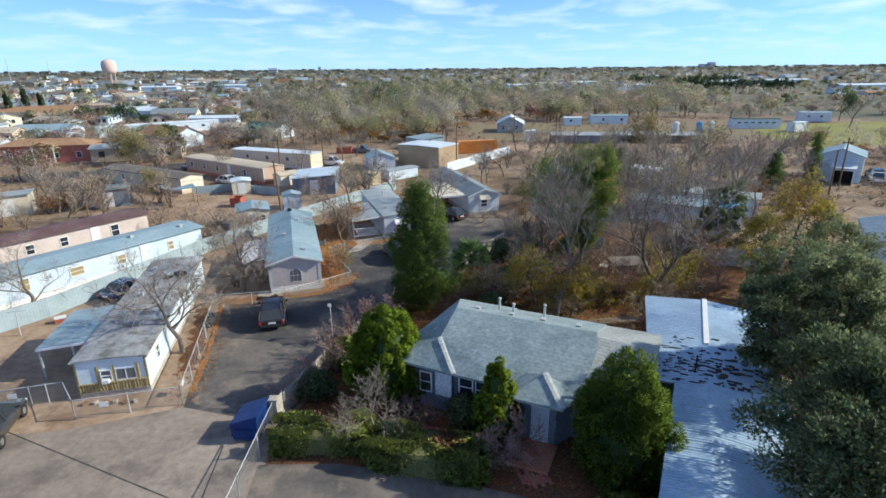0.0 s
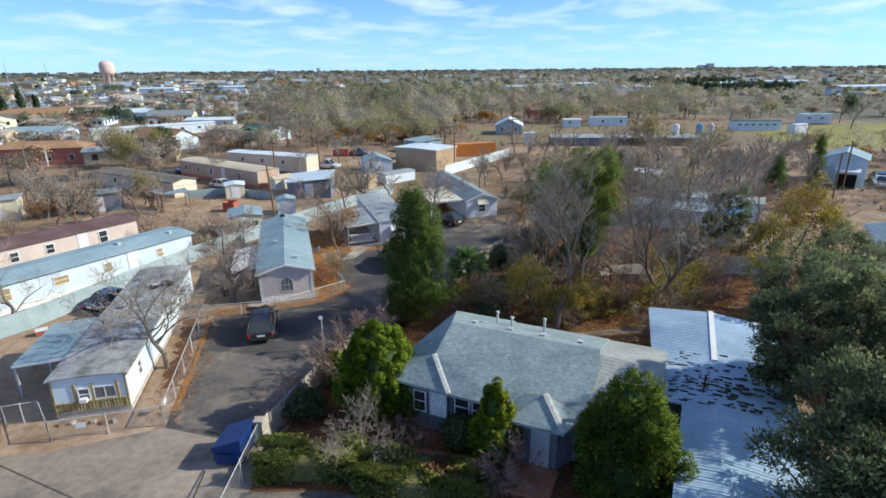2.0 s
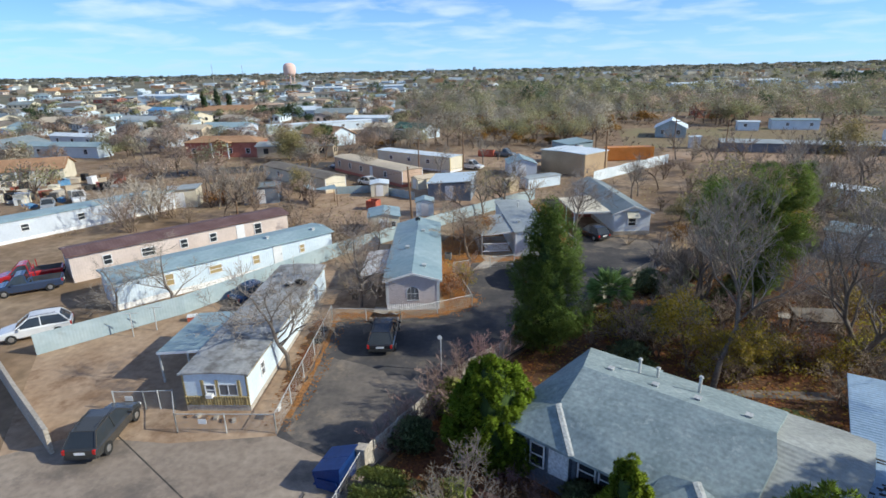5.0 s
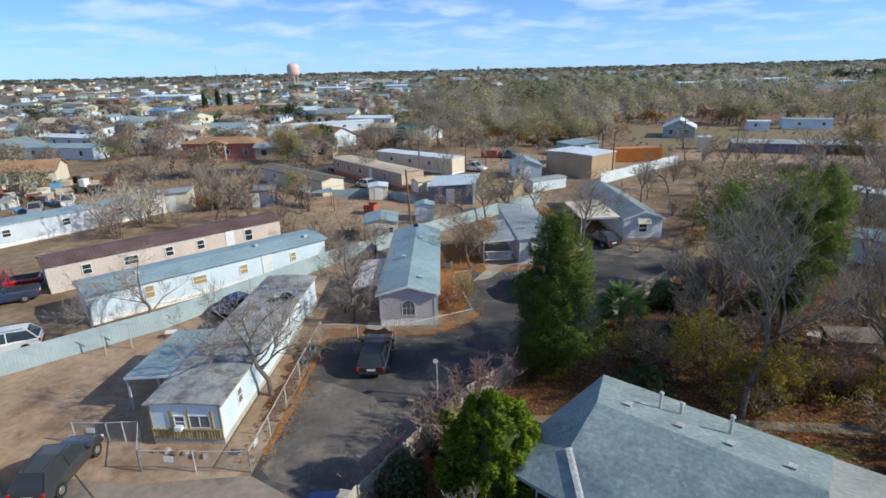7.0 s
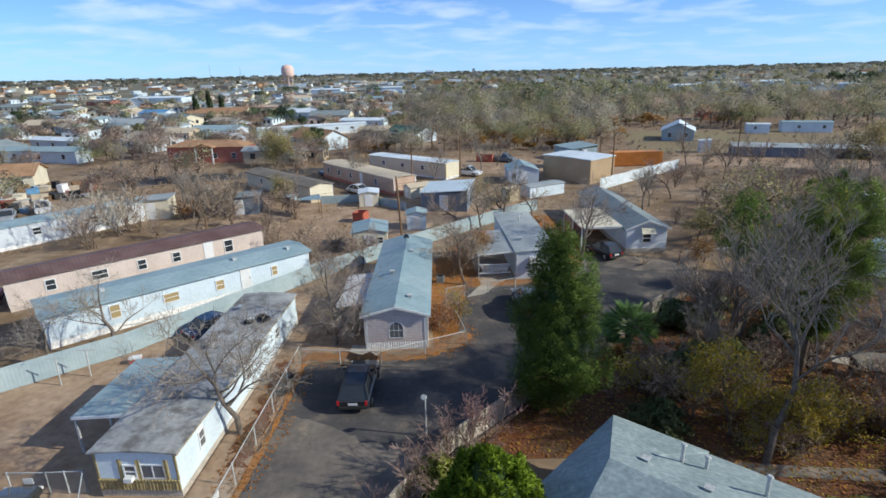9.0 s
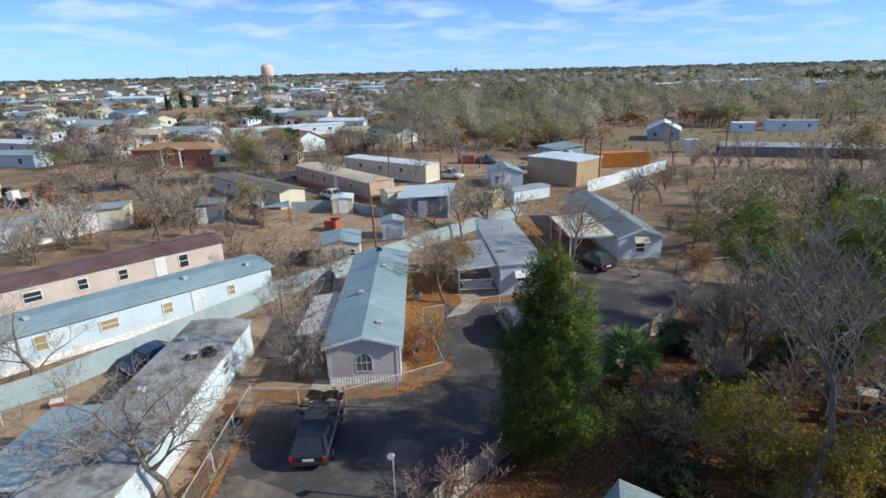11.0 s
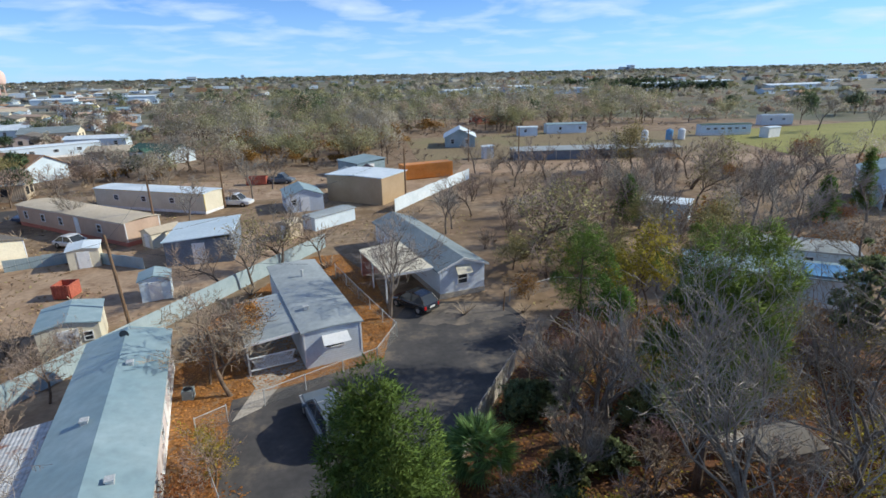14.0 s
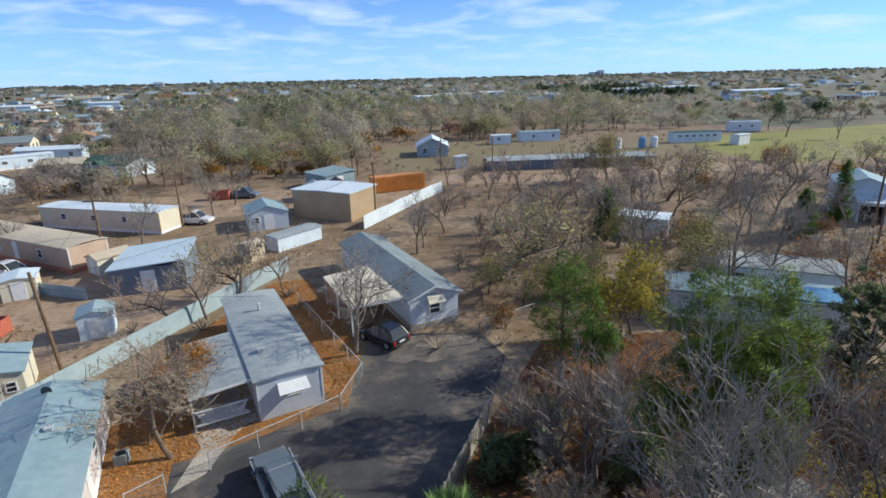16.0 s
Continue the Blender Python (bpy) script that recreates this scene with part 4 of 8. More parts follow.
annex = thing("annex", HO, "long annex with white corrugated metal roof and tar patches", "outbuilding")
part("wall", walls(5.4, 10.4, 0, 2.55, 0.15), MT["slatewall"], annex).location = (11.4, -0.3, 0)
part("front_wall", walls(4.4, 8.0, 0, 2.5, 0.15), MT["slatewall"], annex).location = (12.4, -8.4, 0)
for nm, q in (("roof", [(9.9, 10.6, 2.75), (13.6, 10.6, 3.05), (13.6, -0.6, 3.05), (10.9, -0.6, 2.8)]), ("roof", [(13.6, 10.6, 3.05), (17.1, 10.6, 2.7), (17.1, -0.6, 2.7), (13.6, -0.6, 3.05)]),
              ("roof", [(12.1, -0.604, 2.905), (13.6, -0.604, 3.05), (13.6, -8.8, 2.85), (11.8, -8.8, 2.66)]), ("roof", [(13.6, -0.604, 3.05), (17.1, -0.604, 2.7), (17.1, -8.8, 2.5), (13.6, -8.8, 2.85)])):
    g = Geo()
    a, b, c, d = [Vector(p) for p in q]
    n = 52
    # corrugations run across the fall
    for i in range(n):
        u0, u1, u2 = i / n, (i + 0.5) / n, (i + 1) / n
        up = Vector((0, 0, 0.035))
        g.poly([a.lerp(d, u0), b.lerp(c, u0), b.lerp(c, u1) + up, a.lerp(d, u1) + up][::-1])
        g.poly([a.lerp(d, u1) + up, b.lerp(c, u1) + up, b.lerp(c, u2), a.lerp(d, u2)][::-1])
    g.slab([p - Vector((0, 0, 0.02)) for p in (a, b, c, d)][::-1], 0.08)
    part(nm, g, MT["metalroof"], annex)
part("ridge_cap", Geo().box(13.46, 4.0, 3.04, 13.74, 10.62, 3.12), MT["white"], annex)
part("flue", Geo().tube((13.0, 0.6, 2.8), (13.0, 0.6, 4.0), 0.04, sides=6), MT["dark"], annex)
rng = random.Random(4)
g = Geo()
for i in range(240):
    x, y = rng.gauss(13.2, 1.6), rng.gauss(1.4, 1.4)
    if not (11.2 < x < 19 and -0.4 < y < 5):
        continue
    z = 2.8 + 0.25 * (x - 10.9) / 2.7 if x < 13.6 else 3.05 - 0.35 * (x - 13.6) / 6.8
    w, h = rng.uniform(0.08, 0.42), rng.uniform(0.02, 0.06)
    g.box(x - w / 2, y - h, z - 0.02, x + w / 2, y + h, z + 0.043)
part("tar_coating", g, MT["tar"], annex, "dark flaking patches where coating is gone")["kind"] = "stuff"


# ---- fences and walls ----
def chain_fence(pts, label, h=1.2, z0=0.0, step=2.6):
    f = thing("chain_link_fence", pose(pts[0][0], pts[0][1], 0), label, "fence")
    o = Vector((pts[0][0], pts[0][1], 0))
    for (x0, y0), (x1, y1) in zip(pts, pts[1:]):
        a, b = Vector((x0, y0, 0)) - o, Vector((x1, y1, 0)) - o
        n = max(1, round((b - a).length / step))
        for i in range(n + 1):
            p = a.lerp(b, i / n)
            part("post", Geo().tube((p.x, p.y, 0), (p.x, p.y, h + 0.06), 0.035, sides=6), MT["steel"], f)
        part("top_rail", Geo().tube((a.x, a.y, h), (b.x, b.y, h), 0.025, sides=5), MT["steel"], f)
        d = (b - a)
        wire = part("wire_mesh", Geo().poly([(0, 0, 0.03), (d.length, 0, 0.03), (d.length, 0, h), (0, 0, h)]), MT["chainlink"], f)
        wire.matrix_local = pose(a.x, a.y, 0, 0, 0, math.degrees(math.atan2(d.y, d.x)))
    return f


def board_fence(name, pts, h, material, label, category="fence", w=0.3, gap=0.02, t=0.04, rng=random.Random(2), piece="board", rail=True, lean=0.03):
    f = thing(name, pose(pts[0][0], pts[0][1], 0), label, category)
    o = Vector((pts[0][0], pts[0][1], 0))
    shared = None
    for (x0, y0), (x1, y1) in zip(pts, pts[1:]):
        a, b = Vector((x0, y0, 0)) - o, Vector((x1, y1, 0)) - o
        d = b - a
        ang = math.degrees(math.atan2(d.y, d.x))
        n = max(1, round(d.length / w))
        if shared is None:
            shared = Geo().box(0, -t / 2, 0, w - gap, t / 2, h).mesh(piece)
            shared.materials.append(material)
        for i in range(n):
            p = a + d * (i / n)
            ob = part(piece, shared, material, f)
            ob.matrix_local = pose(p.x, p.y, 0.02 if piece != "block" else 0.0, rng.uniform(-2, 2) * (piece == "board"), rng.uniform(-1, 1) * 20 * lean, ang) @ Matrix.Diagonal((d.length / n / w, 1, 1 + rng.uniform(-lean, lean), 1))
        if rail:
            for z in (0.35, h - 0.3):
                r = part("rail", Geo().box(0, 0.03, z, d.length, 0.09, z + 0.08), MT["woodgrey"], f)
                r.matrix_local = pose(a.x, a.y, 0, 0, 0, ang)
    return f


board_fence("sheet_metal_fence", [(-34.1, 31.5), (-28.2, 39.3), (-21.3, 54.4), (-13.9, 66.2), (-7.1, 76.5), (-2.6, 83.0)], 1.55, MT["bluesheet"], "pale blue-grey corrugated sheet metal fence", w=2.4, gap=0.004, t=0.03, piece="panel", lean=0.006)
board_fence("wooden_fence", [(-7.75, 24.9), (-4.5, 33.4), (-1.2, 38.4), (2.3, 43.2), (5.8, 49.0), (9.5, 54.2)], 1.35, MT["woodgrey"], "weathered grey wooden board fence along the lane", w=0.24, gap=0.015)
board_fence("white_sheet_fence", [(6.4, 96.6), (13.5, 106.5), (21.6, 117.0)], 1.8, MT["roofwhite"], "white sheet metal fence beside the tan barn", w=1.1, t=0.03, piece="panel")
board_fence("sheet_metal_fence", [(26.6, 46.2), (34.2, 44.9)], 1.7, MT["bluesheet"], "grey sheet metal panels behind the thicket", w=1.1, t=0.03, piece="panel")
board_fence("white_fence", [(-33.6, 82.6), (-27.6, 84.6), (-20.0, 80.2)], 1.2, MT["bluesheet"], "pale blue sheet fence before the tan home", w=1.0, t=0.03, piece="panel", rail=False)
board_fence("garden_wall", [(-36.0, 30.0), (-29.5, 26.3), (-23.9, 23.2)], 1.5, MT["slab"], "pale rendered concrete block wall", "wall", w=0.4, t=0.2, piece="block", rail=False, lean=0.004, gap=0.01)
chain_fence([(-15.9, 40.1), (-13.4, 26.8), (-18.67, 25.86)], "galvanised chain link fence round the dirt yard")
chain_fence([(-21.9, 27.4), (-23.6, 27.05)], "galvanised chain link fence beside the gate")
chain_fence([(-21.9, 27.4), (-20.3, 27.8)], "chain link walk gate between the fences", step=0.85)
chain_fence([(-20.3, 27.8), (-18.67, 25.86)], "chain link fence turning in to the walk gate")
chain_fence([(-15.9, 40.1), (-10.6, 40.7), (-5.7, 44.4), (-7.0, 47.5)], "low chain link fence before the mauve home", h=1.05)
chain_fence([(-8.6, 51.6), (-7.2, 52.5)], "chain link fence beside the concrete walk", h=1.05)
chain_fence([(-5.4, 53.6), (1.2, 57.0), (2.8, 60.4), (0.4, 67.8), (-1.5, 74)], "chain link fence round the leaf-strewn yard", h=1.05)
chain_fence([(-7.85, 24.9), (-8.1, 19.4), (-8.3, 14.0)], "leaning chain link fence beside the garden", h=1.3)
chain_fence([(12.4, 64.3), (17, 66), (22, 64)], "rusty wire fence at the end of the lane", h=1.1)
solid("concrete_post", Geo().box(-8.05, 24.75, 0, -7.65, 25.15, 1.35).box(-8.1, 24.7, 1.35, -7.6, 25.2, 1.45), MT["slab"], "square concrete fence post", "post")
sheet("front_walk", [(-7.0, 52.4), (-5.6, 53.4), (-4.6, 56.2), (-3.9, 57.4), (-7.0, 57.2), (-6.2, 55.6)], 0.03, MT["slab"], "pale concrete walk with leaves", "pavement")
sheet("front_walk", [(-13.2, 40.9), (-11.0, 40.9), (-11.4, 43.0), (-13.4, 43.0)], 0.03, MT["slab"], "pale concrete slab before the mauve home", "pavement")
sheet("carport_floor", [(-6.8, 57.2), (-3.3, 57.2), (-5.0, 64), (-8.5, 63)], 0.035, MT["slab"], "stained concrete carport floor", "pavement")
sheet("back_lot", [(-40, 63), (-28, 66), (-17, 67.5), (-8, 80), (-5, 88), (-14, 92), (-30, 86), (-46, 84)], 0.006, MT["dirt"], "bare reddish dirt lot", "ground")
sheet("barn_lot", [(-20, 108), (-4, 112), (4, 112), (11, 106), (21, 118), (18, 132), (-10, 130), (-30, 128)], 0.007, MT["dirt"], "bare pinkish dirt lot", "ground")
sheet("dirt_road", [(20, 122), (110, 116), (112, 124), (24, 133)], 0.007, MT["dirt"], "pale dirt track beside the barn", "road")
sheet("paddock", [(16, 140), (92, 134), (110, 170), (60, 186), (18, 182)], 0.007, MT["paddock"], "dry straw paddock", "ground")
sheet("side_street", [(-75, 90), (-50, 104), (-26, 113), (-27, 119), (-54, 111), (-80, 98)], 0.01, MT["asphalt"], "faded grey side street", "road")
sheet("front_lot", [(-7.9, 21.6), (-7.6, 5), (9, 3), (8.2, 17.2), (2.6, 19.4), (-4.0, 21.4)], 0.016, MT["dustyasphalt"], "dusty dark asphalt drive", "pavement")

# brick garden path, laid brick by brick near the house
garden = solid("garden_path", Geo().prism([(-3.6, 24.1), (-2.6, 24.9), (1.2, 23.6), (4.2, 22.0), (6.6, 21.2), (7.4, 19.9), (10.2, 17.8), (9.4, 16.5), (6.4, 18.2), (4.0, 19.0), (4.3, 20.6), (1.0, 22.2)], 0.001, 0.03), MT["darklitter"], "red brick garden path with fallen leaves", "path", "structure")
path_pts = [(-3.2, 24.5), (1.1, 22.9), (4.6, 21.4), (5.2, 18.9)]
brick = Geo().box(-0.17, -0.08, 0, 0.17, 0.08, 0.03).mesh("brick")
brick.materials.append(MT["brickpath"])
rngb = random.Random(8)
for (x0, y0), (x1, y1) in zip(path_pts, path_pts[1:]):
    d = Vector((x1 - x0, y1 - y0, 0))
    L, u = d.length, d.normalized()
    v = Vector((-u.y, u.x, 0))
    for i in range(int(L / 0.38)):
        for k in range(-3, 4):
            if rngb.random() < 0.18:
                continue
            p = Vector((x0, y0, 0)) + u * (0.38 * i + (0.19 if k % 2 else 0)) + v * (k * 0.19)
            ob = part("brick", brick, MT["brickpath"], garden)
            ob.matrix_local = pose(p.x, p.y, 0.03, 0, 0, math.degrees(math.atan2(u.y, u.x)) + rngb.uniform(-3, 3))


# ---- vehicles ----
def ringbox(y, w, z0, z1, r=0.12):
    h = w / 2
    return [(-h, y, z0 + r), (-h + r, y, z0), (h - r, y, z0), (h, y, z0 + r), (h, y, z1 - r), (h - r, y, z1), (-h + r, y, z1), (-h, y, z1 - r)]


def car(m, paint, label, category="car", L=4.8, W=1.9, H=1.72, kind="suv", roofmat=None):
    """A parked car: its nose points along +y."""
    c = thing("car" if category == "car" else category.replace(" ", "_"), m, label, category)
    b = H * 0.58
    body = Geo().loft([ringbox(-L / 2, W * 0.86, 0.42, b - 0.08), ringbox(-L / 2 + 0.12, W * 0.96, 0.3, b), ringbox(-L * 0.2, W, 0.26, b + 0.02), ringbox(L * 0.16, W, 0.26, b + 0.01), ringbox(L * 0.32, W * 0.98, 0.27, b - 0.06), ringbox(L / 2 - 0.15, W * 0.92, 0.3, b - 0.2), ringbox(L / 2, W * 0.78, 0.4, b - 0.3)])
    part("body", body, MT[paint], c, smooth=False)
    if kind == "suv":
        st = [(-L / 2 + 0.1, b - 0.02, W * 0.88), (-L / 2 + 0.62, H - 0.1, W * 0.66), (-L * 0.12, H, W * 0.72), (L * 0.05, H - 0.05, W * 0.70), (L * 0.25, b - 0.02, W * 0.88)]
    elif kind == "sedan":
        st = [(-L * 0.4, b - 0.02, W * 0.9), (-L * 0.24, H - 0.05, W * 0.7), (-L * 0.05, H, W * 0.74), (L * 0.06, H - 0.05, W * 0.72), (L * 0.24, b - 0.02, W * 0.9)]
    else:
        st = [(-L * 0.02, b - 0.02, W * 0.92), (L * 0.0, H - 0.05, W * 0.76), (L * 0.05, H, W * 0.78), (L * 0.13, H - 0.05, W * 0.76), (L * 0.27, b - 0.02, W * 0.9)]
    rings = [[(-W * 0.45, y, b - 0.03), (W * 0.45, y, b - 0.03), (w / 2, y, max(z, b)), (-w / 2, y, max(z, b))] for y, z, w in st]
    part("glasshouse", Geo().loft(rings), MT["glass"], c, "dark tinted windows")
    g = Geo()
    g.loft([[(-w / 2 - 0.01, y, z + 0.03), (-w / 2 - 0.01, y, z - 0.03), (w / 2 + 0.01, y, z - 0.03), (w / 2 + 0.01, y, z + 0.03)] for y, z, w in st[1:-1]])
    for s in (-1, 1):
        for i in (0, 3):
            y0, z0, w0 = st[i]
            y1, z1, w1 = st[i + 1]
            a, e = ((W * 0.44, y0, b), (w1 / 2, y1, z1)) if i == 0 else ((w0 / 2, y0, z0), (W * 0.44, y1, b))
            part("pillar", Geo().tube((s * a[0], a[1], a[2]), (s * e[0], e[1], e[2]), 0.05, sides=4), MT[paint], c)
        ym = -L * 0.1
        part("pillar", Geo().tube((s * W * 0.455, ym, b), (s * st[2][2] * 0.5, ym, H), 0.045, sides=4), MT[paint], c)
    part("roof", g, MT[roofmat or paint], c)
    if kind == "suv":
        for s in (-1, 1):
            part("roof_rail", Geo().tube((s * W * 0.3, -L * 0.32, H + 0.04), (s * W * 0.33, L * 0.02, H + 0.06), 0.02, sides=5), MT["dark"], c)
    if kind == "pickup":
        part("bed", Geo().box(-W * 0.4, -L / 2 + 0.15, b - 0.02, W * 0.4, -L * 0.05, b + 0.024), MT["dark"], c)
    for s in (-1, 1):
        for y in (-L * 0.31, L * 0.31):
            x0, x1 = s * (W / 2 - 0.2), s * (W / 2 + 0.015)
            ty = part("wheel", Geo().tube((x0, y, 0.35), (x1, y, 0.35), 0.35, sides=18), MT["rubber"], c)
            part("rim", Geo().tube((x1 - s * 0.01, y, 0.35), (x1 + s * 0.012, y, 0.35), 0.2, 0.17, sides=12), MT["rim"], ty)
        part("headlight", Geo().box(s * W * 0.39 - 0.16, L / 2 - 0.12, b - 0.42, s * W * 0.39 + 0.1, L / 2 - 0.03, b - 0.28), MT["whitelamp"], c)
        part("tail_light", Geo().box(s * W * 0.41 - 0.1, -L / 2 - 0.012, b - 0.3, s * W * 0.41 + 0.04, -L / 2 + 0.1, b - 0.06), MT["redlamp"], c)
        part("mirror", Geo().box(s * (W / 2) - 0.02 + (0.0 if s > 0 else -0.16), L * 0.17, b - 0.02, s * (W / 2) + 0.18 + (0.0 if s > 0 else -0.16), L * 0.19, b + 0.12), MT[paint], c)
    part("number_plate", Geo().box(-0.26, -L / 2 - 0.012, 0.62, 0.26, -L / 2 + 0.02, 0.76), MT["white"], c)
    part("bumper", Geo().box(-W * 0.42, -L / 2 - 0.05, 0.4, W * 0.42, -L / 2 + 0.02, 0.56), MT["dark" if paint != "carwhite" else "dark"], c)
    return c


car(along(-10.95, 37.8, -0.2, 0.98), "carblack", "glossy black crossover parked on the asphalt", L=4.8, W=1.88, H=1.58)
car(along(-22.2, 24.9, -0.25, 1), "cargrey", "dark grey minivan parked in the lot", L=4.4, W=1.8, H=1.62)
car(along(-36.9, 34.15, -0.75, -0.66), "carwhite", "white crossover parked behind the blue fence", L=4.6, W=1.85, H=1.68)
car(along(-45.6, 41.2, -0.75, -0.66), "carnavy", "dark navy pickup beside the pink home", L=5.4, W=1.95, H=1.8, kind="pickup")
car(along(-48.0, 43.5, -0.75, -0.66), "carred", "bright red pickup beside the pink home", L=5.4, W=1.95, H=1.8, kind="pickup")
car(along(4.7, 65.0, -0.6, 0.8), "carblack", "black hatchback parked before the carport", L=4.0, W=1.72, H=1.55)
pk = car(along(-1.8, 50.9, -0.31, 0.95), "pickupgrey", "old blue-grey pickup with tall cap on the asphalt", L=5.2, W=1.85, H=1.8)
part("cap_seam", Geo().box(-0.68, -0.3, 1.795, 0.68, -0.24, 1.845), MT["carsilver"], pk)
for sx in (-1, 1):
    part("side_moulding", Geo().box(sx * 0.93 - 0.03, -2.3, 0.86, sx * 0.93 + 0.03, 2.0, 0.98), MT["carsilver"], pk)
car(along(-42.0, 106.0, -0.4, -0.9), "carnavy", "dark pickup behind the tan home", L=5.2, W=1.9, H=1.8, kind="pickup")
car(along(-30.5, 90.2, 0.85, -0.5), "carwhite", "white sedan beside the tan home", L=4.6, W=1.8, H=1.45, kind="sedan")
car(along(-16.0, 107.0, 0.9, -0.3), "carwhite", "white pickup beside the yellow trailer", L=5.2, W=1.9, H=1.8, kind="pickup")
car(along(-46, 178, 0.8, 0.3), "carsilver", "silver pickup before the green-roofed house", L=5.2, W=1.9, H=1.8, kind="pickup")
car(along(-11.2, 123.2, 0.95, -0.3), "pickupgrey", "pale blue pickup in the barn lot", L=5.2, W=1.9, H=1.8, kind="pickup")
car(along(-72, 73, 0.6, -0.6), "carwhite", "white pickup beside the cluttered house", L=5.2, W=1.9, H=1.8, kind="pickup")
car(along(-73, 68.5, 0.6, -0.6), "carsilver", "silver sedan beside the cluttered house", L=4.6, W=1.8, H=1.45, kind="sedan")
for x, y, p, k in ((74, 80, "carwhite", "pickup"), (77, 84, "carnavy", "suv"), (80, 79, "carsilver", "sedan"), (84, 83, "carwhite", "suv"), (79, 75, "carblack", "sedan"), (86, 77, "carnavy", "pickup"), (83, 72, "carsilver", "suv")):
    car(along(x, y, random.uniform(-1, 1), 1), p, {"pickup": "old pickup in the scrap yard", "suv": "worn wagon in the scrap yard", "sedan": "old sedan in the scrap yard"}[k], L=4.8, kind=k)

# ---- dumpster, sheds, poles ----
dm = thing("dumpster", along(-8.85, 24.2, 0.12, 0.99), "blue steel dumpster with sloping lid", "dumpster")
g = Geo()
g.loft([[(x, z, h) for x, z, h in ((-0.62, -0.85, 0.12), (0.62, -0.85, 0.12), (0.62, 0.85, 0.12), (-0.62, 0.85, 0.12))], [(-0.7, -0.9, 1.0), (0.7, -0.9, 1.5), (0.7, 0.9, 1.5), (-0.7, 0.9, 1.0)]])
part("body", g, MT["bluedump"], dm)
for y in (-0.45, 0.45):
    part("lid", Geo().slab([(-0.74, y - 0.44, 1.03), (0.74, y - 0.44, 1.54), (0.74, y + 0.44, 1.54), (-0.74, y + 0.44, 1.03)], 0.03), MT["bluedump"], dm)
for y in (-0.94, 0.9):
    part("fork_pocket", Geo().box(-0.5, y, 0.55, 0.5, y + 0.06, 0.75), MT["bluedump"], dm)
for z in (0.35, 0.85):
    part("rib", Geo().box(-0.71, -0.93, z, -0.62, 0.93, z + 0.06), MT["bluedump"], dm)


def shed(m, W, L, h, rise, wall, roof, label, category="shed", style="gable", win=()):
    s = thing("shed", m, label, category)
    part("wall", walls(W, L, 0, h, 0.1, rise if style == "gable" else 0), MT[wall], s)
    if style == "gable":
        part("roof", gable_roof(W, L, h, rise, 0.15, 0.08), MT[roof], s)
    elif style == "flat":
        part("roof", Geo().slab([(-0.2, -0.2, h + 0.02), (W + 0.2, -0.2, h + rise), (W + 0.2, L + 0.2, h + rise), (-0.2, L + 0.2, h + 0.02)], 0.1), MT[roof], s)
        if rise > 0.15:
            part("upper_wall", Geo().box(W - 0.1, 0, h, W, L, h + rise - 0.1), MT[wall], s)
    else:
        part("roof", hip_roof(W, L, h, rise), MT[roof], s)
    door(s, "f", W / 2, 0.05, min(1.2, W * 0.4), h * 0.85, W, L, "white" if wall != "white" else "sidingcream")
    for q in win:
        window(s, *q, W, L)
    return s


shed(along(-17.4, 71.2, -0.24, 0.97), 2.3, 2.4, 1.95, 0.35, "sidingwhite", "roofD", "small pale shed with bluish metal roof")
shed(along(-27.3, 81.6, -0.3, 0.95), 2.7, 3.0, 2.0, 0.2, "sidingcream", "roofwhite", "small cream storage shed")
shed(along(-20.6, 61.8, -0.3, 0.95), 3.6, 4.2, 2.3, 0.35, "sidingcream", "roofD", "cream shed with rusty bluish roof", win=[("f", 2.9, 1.0, 0.6, 0.7)])
shed(along(-18.0, 80.4, -0.05, 1), 6.3, 7.6, 2.55, 0.45, "slatewall", "hangarpale", "grey open shed with pale blue metal roof", style="flat")
shed(along(-8.0, 99.9, -0.2, 0.98), 5.0, 6.0, 2.3, 0.9, "sidingblue", "roofD", "pale blue hut with bright metal gable roof", win=[("f", 1.0, 1.0, 0.7, 0.8)])
shed(along(-5.4, 91.4, 0.75, 0.66), 2.3, 6.5, 1.7, 0.1, "sidingwhite", "roofgrey", "long low white storage box")
shed(along(-8.0, 87.8, 0.6, 0.8), 1.8, 2.2, 1.9, 0.2, "sidingtan", "rooftan", "small tan storage box")
shed(along(-22.8, 88.6, 0.7, 0.7), 2.2, 3.6, 1.8, 0.4, "sidingcream", "rooftan", "cream curved storage shed beside the tan home")
shed(along(-44.4, 74.3, -0.35, 0.93), 5.0, 3.6, 2.4, 0.25, "slatewall", "roofslate", "low dark shed overgrown by brush", style="flat")
canopy = thing("tarp_canopy", pose(0, 0, 0), "sagging pale blue tarp stretched over posts", "canopy")
part("tarp", Geo().slab([(-36.7, 77.6, 2.5), (-34.0, 75.6, 2.15), (-34.5, 77.3, 2.0), (-35.5, 78.6, 2.3)][::-1], 0.03).slab([(-34.0, 75.6, 2.15), (-29.9, 74.9, 2.6), (-31.6, 78.0, 2.6), (-34.5, 77.3, 2.0)][::-1], 0.03), MT["roofgreyblue"], canopy)
for x, y, z in ((-36.6, 77.6, 2.5), (-35.5, 78.5, 2.3), (-30.0, 75.0, 2.6), (-31.7, 77.9, 2.6), (-34.0, 75.7, 2.1)):
    part("post", Geo().tube((x, y, 0), (x, y, z), 0.05, sides=6), MT["wood"], canopy)
